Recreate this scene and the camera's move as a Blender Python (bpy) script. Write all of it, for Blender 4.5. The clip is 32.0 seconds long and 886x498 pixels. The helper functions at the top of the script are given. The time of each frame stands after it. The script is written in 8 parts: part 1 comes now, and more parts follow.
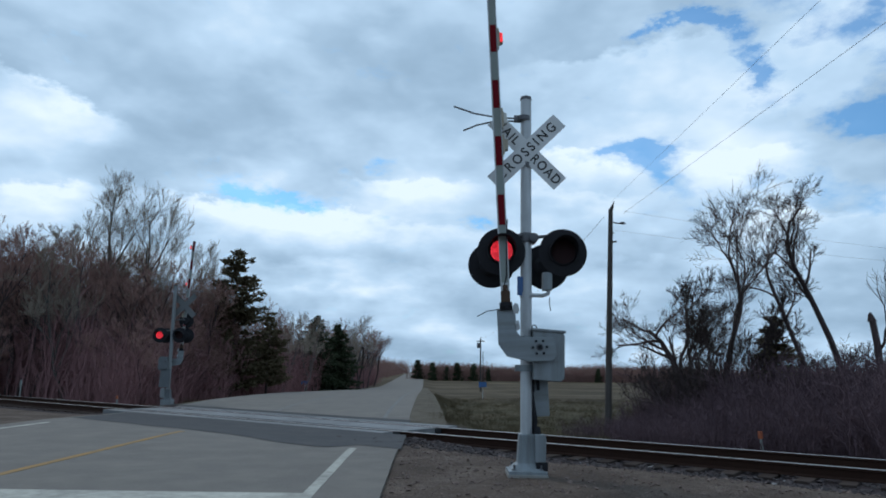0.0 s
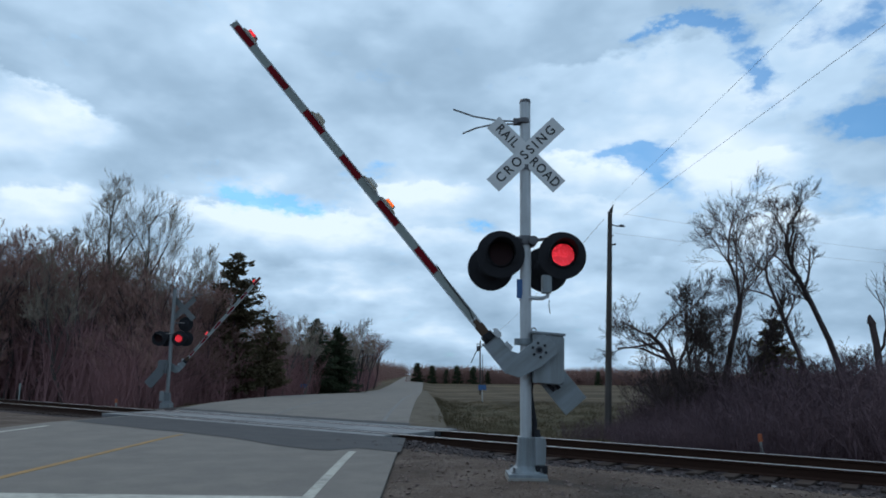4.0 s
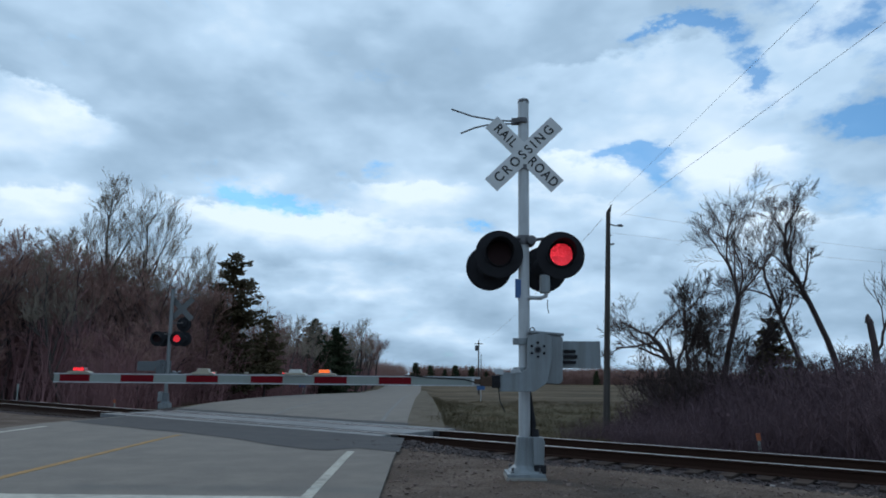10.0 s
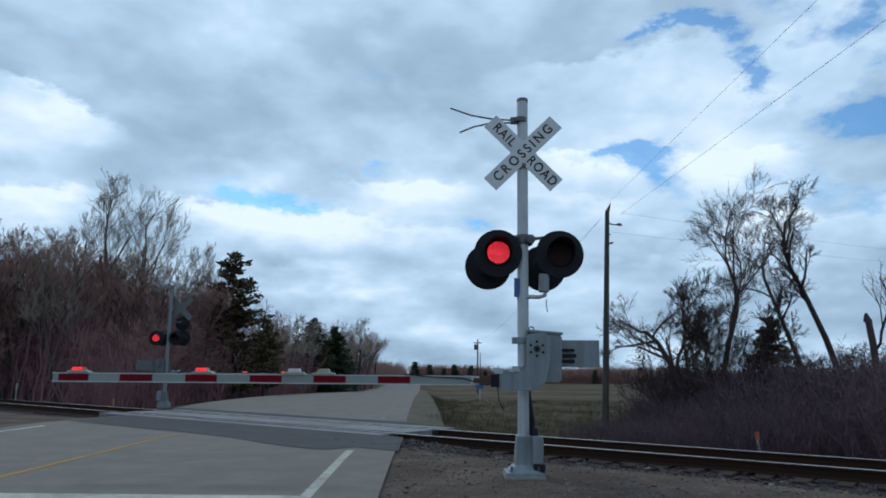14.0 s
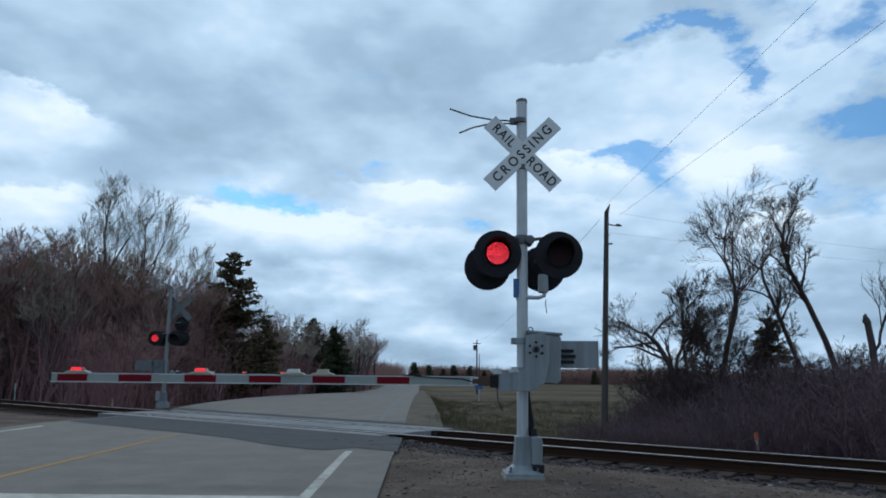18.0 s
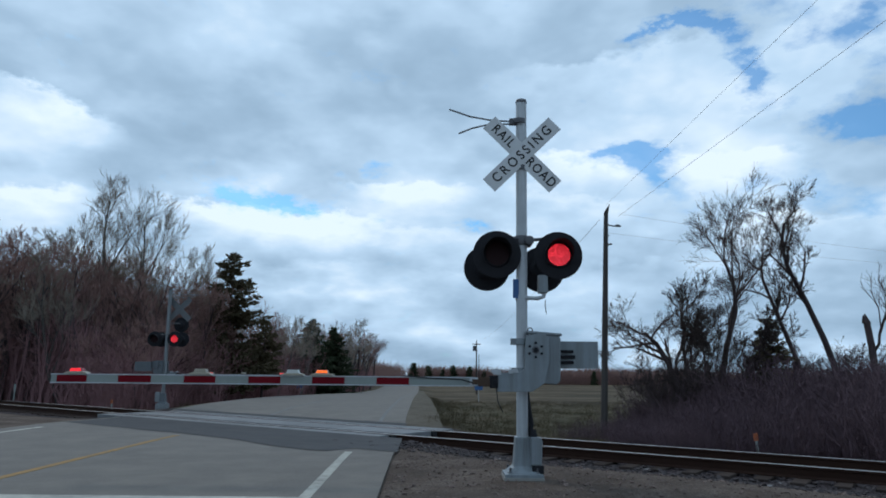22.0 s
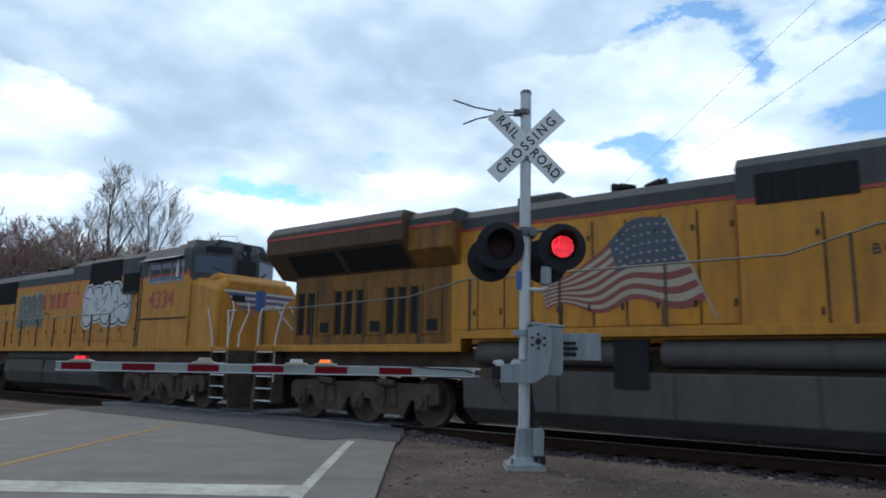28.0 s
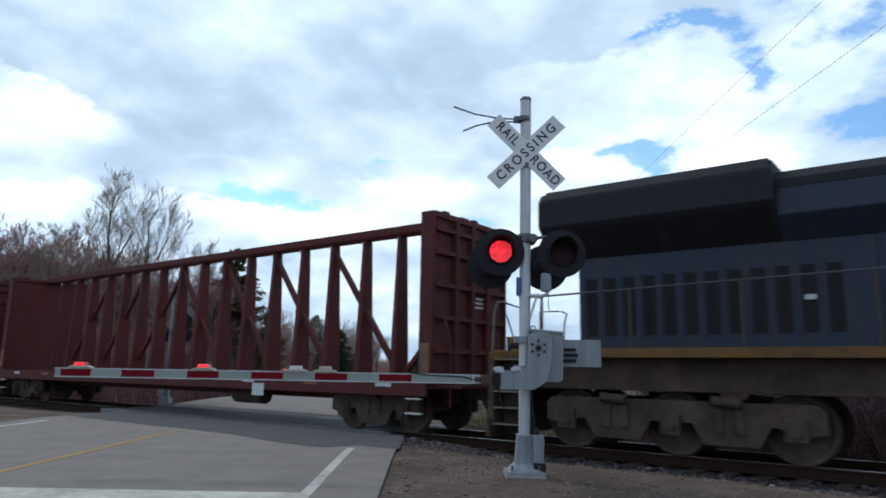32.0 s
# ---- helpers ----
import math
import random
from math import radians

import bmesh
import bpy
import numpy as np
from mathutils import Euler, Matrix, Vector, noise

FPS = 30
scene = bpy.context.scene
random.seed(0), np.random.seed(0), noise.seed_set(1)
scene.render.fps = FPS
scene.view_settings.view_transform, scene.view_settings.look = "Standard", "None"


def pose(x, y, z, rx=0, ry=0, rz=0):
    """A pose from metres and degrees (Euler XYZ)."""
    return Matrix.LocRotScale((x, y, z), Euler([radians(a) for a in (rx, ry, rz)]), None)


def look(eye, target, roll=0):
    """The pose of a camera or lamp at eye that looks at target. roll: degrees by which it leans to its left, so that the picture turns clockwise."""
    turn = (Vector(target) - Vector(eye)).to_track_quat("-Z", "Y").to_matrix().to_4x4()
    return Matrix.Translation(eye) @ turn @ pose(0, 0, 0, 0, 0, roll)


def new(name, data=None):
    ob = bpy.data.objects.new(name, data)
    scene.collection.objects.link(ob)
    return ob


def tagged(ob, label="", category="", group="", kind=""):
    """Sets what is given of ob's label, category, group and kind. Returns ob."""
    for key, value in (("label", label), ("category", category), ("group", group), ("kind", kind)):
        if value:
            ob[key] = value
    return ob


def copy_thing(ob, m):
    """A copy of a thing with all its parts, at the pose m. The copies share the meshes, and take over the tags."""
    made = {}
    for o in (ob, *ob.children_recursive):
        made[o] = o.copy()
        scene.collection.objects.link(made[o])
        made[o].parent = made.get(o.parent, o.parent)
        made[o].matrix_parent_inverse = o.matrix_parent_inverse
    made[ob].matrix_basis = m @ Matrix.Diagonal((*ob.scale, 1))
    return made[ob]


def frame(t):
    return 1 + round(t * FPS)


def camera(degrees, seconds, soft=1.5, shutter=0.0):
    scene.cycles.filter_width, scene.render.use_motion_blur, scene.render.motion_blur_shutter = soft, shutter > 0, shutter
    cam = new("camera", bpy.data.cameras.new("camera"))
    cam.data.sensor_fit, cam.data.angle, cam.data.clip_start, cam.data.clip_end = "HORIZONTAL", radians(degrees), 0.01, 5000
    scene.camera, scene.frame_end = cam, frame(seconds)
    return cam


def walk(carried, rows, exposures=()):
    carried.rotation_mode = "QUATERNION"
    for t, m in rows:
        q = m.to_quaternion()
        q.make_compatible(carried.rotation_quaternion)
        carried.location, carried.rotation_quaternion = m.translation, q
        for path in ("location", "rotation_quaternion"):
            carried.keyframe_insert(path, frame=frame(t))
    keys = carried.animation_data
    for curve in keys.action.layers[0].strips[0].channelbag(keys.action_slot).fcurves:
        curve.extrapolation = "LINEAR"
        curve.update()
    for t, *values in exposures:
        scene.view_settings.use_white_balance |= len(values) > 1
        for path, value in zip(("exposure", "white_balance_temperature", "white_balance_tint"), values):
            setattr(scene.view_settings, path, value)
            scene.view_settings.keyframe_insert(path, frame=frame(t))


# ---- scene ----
cam = camera(65.84, 32.0, soft=1.8, shutter=0.12)
EYE_Z = 1.196


def gaze(yaw, pitch, roll):
    """The camera's pose in the parked car, turned by these degrees."""
    return pose(0, 0, EYE_Z, 90 + pitch, 0, yaw) @ pose(0, 0, 0, 0, 0, roll)


PATH = [
    (0, 0.259, 10.218, 0.732), (0.5, 0.226, 10.293, 0.679), (1, 0.199, 10.301, 0.672), (1.5, 0.186, 10.254, 0.635),
    (2, 0.167, 10.261, 0.571), (2.5, 0.152, 10.269, 0.561), (3, 0.154, 10.387, 0.610), (3.5, 0.195, 10.464, 0.636),
    (5.5, 0.210, 10.434, 0.706), (6, 0.195, 10.444, 0.685), (6.5, 0.173, 10.455, 0.637), (7, 0.169, 10.462, 0.627),
    (7.5, 0.195, 10.442, 0.701), (8, 0.164, 10.405, 0.600), (8.5, 0.132, 10.398, 0.589), (9, 0.106, 10.400, 0.574),
    (9.5, 0.083, 10.409, 0.565), (10, 0.077, 10.446, 0.575), (10.5, 0.068, 10.480, 0.547), (11, 0.049, 10.381, 0.498),
    (11.5, -0.008, 10.344, 0.503), (12, 0.047, 10.341, 0.598), (12.5, 0.005, 10.320, 0.591), (13, 0.000, 10.400, 0.540),
    (13.5, -0.000, 10.392, 0.577), (14, -0.008, 10.372, 0.533), (14.5, -0.008, 10.320, 0.596), (16.5, -0.014, 10.425, 0.600),
    (17, -0.061, 10.434, 0.564), (17.5, -0.061, 10.399, 0.542), (18, -0.069, 10.419, 0.581), (18.5, -0.069, 10.425, 0.594),
    (19, -0.069, 10.413, 0.573), (19.5, -0.068, 10.470, 0.536), (20, -0.074, 10.471, 0.522), (20.5, -0.075, 10.408, 0.526),
    (21, -0.081, 10.407, 0.545), (21.5, -0.081, 10.414, 0.553), (22, -0.108, 10.470, 0.547), (22.5, -0.102, 10.428, 0.535),
    (23, -0.108, 10.470, 0.540), (23.5, -0.128, 10.470, 0.533), (24, -0.137, 10.414, 0.536), (24.5, -0.121, 10.470, 0.534),
    (25, -0.114, 10.478, 0.532), (25.5, -0.135, 10.478, 0.530), (27.5, 0.049, 9.802, 0.974), (28, 0.176, 9.702, 0.999),
    (28.5, 0.239, 9.894, 1.072), (29, 0.280, 9.939, 1.171), (29.5, 0.358, 9.921, 1.258), (30, 0.450, 9.862, 1.354),
    (30.5, 0.448, 9.791, 1.357), (31, 0.397, 9.815, 1.194), (31.5, 0.286, 10.033, 1.088), (32, 0.185, 10.242, 1.025),
]
walk(cam, [(t, gaze(y, p, r)) for t, y, p, r in PATH],
     exposures=[(0, 0.0, 6380, 10), (25.6, 0.0, 6380, 10), (27.5, 0.03, 6500, 11), (28.0, 0.42, 6850, 15), (32.0, 0.47, 6900, 16)])

# ---- world and sun ----
SUN_EL, SUN_AZ = 46, -40          # degrees; azimuth from straight ahead, to the right


def socket_math(nt, op, a, b=None, clamp=False):
    n = nt.nodes.new("ShaderNodeMath")
    n.operation, n.use_clamp = op, clamp
    for i, v in enumerate((a, b)):
        if v is None:
            continue
        if isinstance(v, (int, float)):
            n.inputs[i].default_value = v
        else:
            nt.links.new(v, n.inputs[i])
    return n.outputs[0]


def ramp(nt, fac, stops, smooth=False):
    n = nt.nodes.new("ShaderNodeValToRGB")
    el = n.color_ramp.elements
    while len(el) < len(stops):
        el.new(0.5)
    for e, (p, c) in zip(el, stops):
        e.position = p
        e.color = (*c, 1) if isinstance(c, tuple) else (c, c, c, 1)
    if smooth:
        n.color_ramp.interpolation = "EASE"
    nt.links.new(fac, n.inputs[0])
    return n.outputs[0]


def noise_tex(nt, vec, scale, detail=4, rough=0.55, distort=0.0):
    n = nt.nodes.new("ShaderNodeTexNoise")
    n.inputs["Scale"].default_value, n.inputs["Detail"].default_value = scale, detail
    n.inputs["Roughness"].default_value, n.inputs["Distortion"].default_value = rough, distort
    nt.links.new(vec, n.inputs["Vector"])
    return n.outputs["Fac"]


def mixed(nt, fac, a, b, blend="MIX"):
    n = nt.nodes.new("ShaderNodeMix")
    n.data_type, n.blend_type = "RGBA", blend
    for i, v in ((0, fac), (6, a), (7, b)):
        if isinstance(v, (int, float)):
            n.inputs[i].default_value = v
        elif isinstance(v, tuple):
            n.inputs[i].default_value = (*v, 1)
        else:
            nt.links.new(v, n.inputs[i])
    return n.outputs[2]


def make_world():
    w = bpy.data.worlds.new("sky")
    scene.world = w
    w.use_nodes = True
    nt = w.node_tree
    nt.nodes.clear()
    sky = nt.nodes.new("ShaderNodeTexSky")
    sky.sky_type, sky.sun_disc = "NISHITA", False
    sky.sun_elevation, sky.sun_rotation = radians(SUN_EL), radians(SUN_AZ)
    blue = nt.nodes.new("ShaderNodeBackground")
    blue.inputs[1].default_value = 0.13
    nt.links.new(mixed(nt, 1.0, sky.outputs[0], (0.36, 0.82, 1.12), "MULTIPLY"), blue.inputs[0])
    co = nt.nodes.new("ShaderNodeTexCoord").outputs["Generated"]
    flat = nt.nodes.new("ShaderNodeMapping")
    flat.inputs["Scale"].default_value = (1.0, 1.0, 1.9)
    nt.links.new(co, flat.inputs[0])
    vec = flat.outputs[0]
    big = noise_tex(nt, vec, 4.0, 5, 0.50)
    mid = noise_tex(nt, vec, 11.0, 8, 0.60)
    fine = noise_tex(nt, vec, 26.0, 7, 0.60)
    # billows: smooth cells on a wavering lattice
    wav = nt.nodes.new("ShaderNodeTexNoise")
    wav.inputs["Scale"].default_value, wav.inputs["Detail"].default_value = 9.0, 5
    nt.links.new(vec, wav.inputs["Vector"])
    shift = nt.nodes.new("ShaderNodeVectorMath")
    shift.operation = "MULTIPLY_ADD"
    nt.links.new(wav.outputs["Color"], shift.inputs[0])
    shift.inputs[1].default_value = (0.20, 0.20, 0.20)
    nt.links.new(vec, shift.inputs[2])
    cell = nt.nodes.new("ShaderNodeTexVoronoi")
    cell.feature = "SMOOTH_F1"
    cell.inputs["Scale"].default_value, cell.inputs["Detail"].default_value = 7.0, 1.6
    cell.inputs["Roughness"].default_value, cell.inputs["Smoothness"].default_value = 0.45, 0.7
    cell.normalize = True
    nt.links.new(shift.outputs[0], cell.inputs["Vector"])
    billow = socket_math(nt, "SUBTRACT", 1.0, cell.outputs["Distance"])
    # layers seen in perspective: the same cloud field here and a little higher, so that tops are bright and bellies grey
    sep = nt.nodes.new("ShaderNodeSeparateXYZ")
    nt.links.new(co, sep.inputs[0])

    def sheet(lift):
        up = socket_math(nt, "ADD", socket_math(nt, "MAXIMUM", sep.outputs[2], 0.0), 0.30 + lift)
        c = nt.nodes.new("ShaderNodeCombineXYZ")
        nt.links.new(socket_math(nt, "DIVIDE", sep.outputs[0], up), c.inputs[0])
        nt.links.new(socket_math(nt, "DIVIDE", sep.outputs[1], up), c.inputs[1])
        c.inputs[2].default_value = 5.3
        return noise_tex(nt, c.outputs[0], 2.3, 4.5, 0.50)

    here, above = sheet(0.0), sheet(0.03)
    relief = socket_math(nt, "SUBTRACT", here, above)

    # ragged coordinates for the edges of the breaks
    rag = nt.nodes.new("ShaderNodeTexNoise")
    rag.inputs["Scale"].default_value, rag.inputs["Detail"].default_value, rag.inputs["Roughness"].default_value = 16.0, 6, 0.62
    nt.links.new(vec, rag.inputs["Vector"])
    off = nt.nodes.new("ShaderNodeVectorMath")
    off.operation = "SUBTRACT"
    nt.links.new(rag.outputs["Color"], off.inputs[0])
    off.inputs[1].default_value = (0.5, 0.5, 0.5)
    ragged = nt.nodes.new("ShaderNodeVectorMath")
    ragged.operation = "MULTIPLY_ADD"
    nt.links.new(off.outputs[0], ragged.inputs[0])
    ragged.inputs[1].default_value = (0.09, 0.09, 0.09)
    nt.links.new(vec, ragged.inputs[2])

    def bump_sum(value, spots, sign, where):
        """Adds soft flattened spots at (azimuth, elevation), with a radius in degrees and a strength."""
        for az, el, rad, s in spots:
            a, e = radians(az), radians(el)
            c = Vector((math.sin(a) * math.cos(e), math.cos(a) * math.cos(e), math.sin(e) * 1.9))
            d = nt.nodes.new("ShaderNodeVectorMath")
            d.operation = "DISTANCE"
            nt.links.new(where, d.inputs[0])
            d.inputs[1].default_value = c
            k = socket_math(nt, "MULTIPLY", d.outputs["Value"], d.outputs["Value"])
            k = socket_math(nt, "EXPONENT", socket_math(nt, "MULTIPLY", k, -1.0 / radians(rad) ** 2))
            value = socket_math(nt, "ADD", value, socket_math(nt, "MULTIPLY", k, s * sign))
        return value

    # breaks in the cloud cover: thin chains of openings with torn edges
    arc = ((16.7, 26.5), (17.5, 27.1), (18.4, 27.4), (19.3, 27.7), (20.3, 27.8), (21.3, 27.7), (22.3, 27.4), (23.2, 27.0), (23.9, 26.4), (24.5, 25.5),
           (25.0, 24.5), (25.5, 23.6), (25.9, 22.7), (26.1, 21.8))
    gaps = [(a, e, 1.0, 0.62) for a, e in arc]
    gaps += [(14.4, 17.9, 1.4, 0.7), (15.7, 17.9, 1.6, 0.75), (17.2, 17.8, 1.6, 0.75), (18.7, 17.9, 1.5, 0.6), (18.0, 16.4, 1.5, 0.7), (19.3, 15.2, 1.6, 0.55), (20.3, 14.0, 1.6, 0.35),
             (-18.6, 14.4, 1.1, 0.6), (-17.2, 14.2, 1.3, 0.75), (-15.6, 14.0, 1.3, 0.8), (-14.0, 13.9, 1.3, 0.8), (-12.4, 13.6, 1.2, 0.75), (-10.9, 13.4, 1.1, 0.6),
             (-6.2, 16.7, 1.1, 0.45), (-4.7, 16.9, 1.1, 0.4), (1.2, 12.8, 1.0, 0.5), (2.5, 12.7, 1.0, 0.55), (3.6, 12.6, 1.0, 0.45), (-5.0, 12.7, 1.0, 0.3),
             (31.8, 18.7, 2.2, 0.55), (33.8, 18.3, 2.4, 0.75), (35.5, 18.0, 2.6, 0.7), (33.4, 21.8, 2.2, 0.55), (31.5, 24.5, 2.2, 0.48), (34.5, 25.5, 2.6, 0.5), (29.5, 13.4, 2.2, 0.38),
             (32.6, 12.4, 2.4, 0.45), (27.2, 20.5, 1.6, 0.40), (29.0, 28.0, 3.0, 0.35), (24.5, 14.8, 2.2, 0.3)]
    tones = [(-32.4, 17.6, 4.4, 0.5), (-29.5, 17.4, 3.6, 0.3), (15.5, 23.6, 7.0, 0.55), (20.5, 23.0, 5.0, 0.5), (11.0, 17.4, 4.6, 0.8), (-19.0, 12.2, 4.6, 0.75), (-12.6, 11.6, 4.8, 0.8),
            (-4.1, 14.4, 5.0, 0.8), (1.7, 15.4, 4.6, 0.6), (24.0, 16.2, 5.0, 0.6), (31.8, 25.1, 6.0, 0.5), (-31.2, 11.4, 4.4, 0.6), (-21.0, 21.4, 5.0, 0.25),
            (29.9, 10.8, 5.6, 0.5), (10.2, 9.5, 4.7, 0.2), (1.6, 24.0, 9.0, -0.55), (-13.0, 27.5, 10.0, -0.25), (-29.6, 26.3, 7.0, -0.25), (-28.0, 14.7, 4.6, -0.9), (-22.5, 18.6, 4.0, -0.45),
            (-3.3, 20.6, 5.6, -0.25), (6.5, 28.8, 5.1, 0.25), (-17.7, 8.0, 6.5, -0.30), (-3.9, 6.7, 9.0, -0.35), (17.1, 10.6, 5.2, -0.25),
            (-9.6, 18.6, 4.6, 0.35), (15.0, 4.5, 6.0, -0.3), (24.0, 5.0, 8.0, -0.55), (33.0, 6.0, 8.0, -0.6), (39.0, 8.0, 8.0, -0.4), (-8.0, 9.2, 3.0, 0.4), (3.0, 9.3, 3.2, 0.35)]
    torn = socket_math(nt, "ADD", socket_math(nt, "MULTIPLY", mid, 0.45), socket_math(nt, "MULTIPLY", fine, 0.55))
    torn = socket_math(nt, "MULTIPLY", socket_math(nt, "SUBTRACT", torn, 0.5), 2.6)
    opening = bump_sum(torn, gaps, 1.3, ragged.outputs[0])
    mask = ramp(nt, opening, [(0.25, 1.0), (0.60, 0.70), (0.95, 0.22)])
    # heaped banks: a lumpy bright crest that fades down to a grey belly
    azim = socket_math(nt, "MULTIPLY", socket_math(nt, "ARCTAN2", sep.outputs[0], sep.outputs[1]), 57.2958)
    high = socket_math(nt, "MULTIPLY", socket_math(nt, "ARCSINE", sep.outputs[2]), 57.2958)
    lump = socket_math(nt, "MULTIPLY", socket_math(nt, "SUBTRACT", billow, 0.6), 3.2)
    lump = socket_math(nt, "ADD", lump, socket_math(nt, "MULTIPLY", socket_math(nt, "SUBTRACT", fine, 0.5), 3.0))
    high = socket_math(nt, "SUBTRACT", high, lump)
    banks = [(-31.5, 4.6, 19.9, -0.33, 2.6, 0.36), (-15.2, 8.5, 13.1, -0.05, 2.2, 0.46), (-3.2, 5.6, 15.4, 0.0, 2.2, 0.24), (12.0, 5.0, 17.8, -0.15, 2.4, 0.34), (15.5, 8.5, 25.6, 0.10, 4.0, 0.20),
             (24.5, 5.0, 17.0, 0.0, 2.0, 0.20), (28.5, 6.5, 11.9, 0.0, 2.0, 0.24), (-31.8, 3.6, 12.6, 0.1, 1.6, 0.30), (-1.5, 8.0, 11.6, -0.04, 1.2, 0.16), (-13.0, 7.0, 8.8, 0.03, 1.0, 0.16), (11.0, 5.5, 14.6, -0.1, 1.4, 0.16),
             (4.0, 9.0, 8.2, 0.0, 0.9, 0.12), (-8.0, 9.0, 6.2, 0.0, 0.8, 0.10), (18.0, 8.0, 8.8, 0.0, 1.0, 0.12)]
    heap = None
    for az, wide, top, slope, deep, s in banks:
        off_az = socket_math(nt, "SUBTRACT", azim, az)
        down = socket_math(nt, "SUBTRACT", socket_math(nt, "ADD", socket_math(nt, "MULTIPLY", off_az, slope), top), high)
        crest = socket_math(nt, "MULTIPLY", socket_math(nt, "ADD", down, 0.15), 1.6, True)
        fall = socket_math(nt, "EXPONENT", socket_math(nt, "MULTIPLY", socket_math(nt, "MAXIMUM", down, 0.0), -1.0 / deep))
        side = socket_math(nt, "DIVIDE", off_az, wide)
        side = socket_math(nt, "EXPONENT", socket_math(nt, "MULTIPLY", socket_math(nt, "POWER", socket_math(nt, "ABSOLUTE", side), 4.0), -1.0))
        k = socket_math(nt, "MULTIPLY", socket_math(nt, "MULTIPLY", crest, fall), socket_math(nt, "MULTIPLY", side, s))
        heap = k if heap is None else socket_math(nt, "ADD", heap, k)
    lit = socket_math(nt, "ADD", socket_math(nt, "MULTIPLY", billow, 0.42), socket_math(nt, "MULTIPLY", here, 0.36))
    lit = socket_math(nt, "ADD", lit, socket_math(nt, "MULTIPLY", big, 0.22))
    lit = socket_math(nt, "ADD", socket_math(nt, "MULTIPLY", socket_math(nt, "SUBTRACT", lit, 0.56), 2.45), 0.375)
    lit = socket_math(nt, "ADD", lit, socket_math(nt, "MULTIPLY", relief, 0.8))
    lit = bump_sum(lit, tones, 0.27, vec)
    lit = socket_math(nt, "ADD", lit, socket_math(nt, "MULTIPLY", heap, 1.5))
    tone = ramp(nt, lit, [(0.05, (0.29, 0.43, 0.58)), (0.32, (0.385, 0.55, 0.725)), (0.60, (0.545, 0.74, 0.94)), (0.92, (0.84, 0.98, 1.10))])
    cloud = nt.nodes.new("ShaderNodeBackground")
    nt.links.new(tone, cloud.inputs[0])
    cloud.inputs[1].default_value = 0.98
    mix = nt.nodes.new("ShaderNodeMixShader")
    nt.links.new(mask, mix.inputs[0])
    nt.links.new(blue.outputs[0], mix.inputs[1])
    nt.links.new(cloud.outputs[0], mix.inputs[2])
    out = nt.nodes.new("ShaderNodeOutputWorld")
    nt.links.new(mix.outputs[0], out.inputs[0])


make_world()
sun = new("sun", bpy.data.lights.new("sun", "SUN"))
sun.data.energy, sun.data.angle, sun.data.color = 0.8, radians(12), (1.0, 0.95, 0.88)
sun.matrix_world = look((60 * math.sin(radians(SUN_AZ)), 60 * math.cos(radians(SUN_AZ)), 60 * math.tan(radians(SUN_EL))), (0, 0, 0))

# ---- materials ----


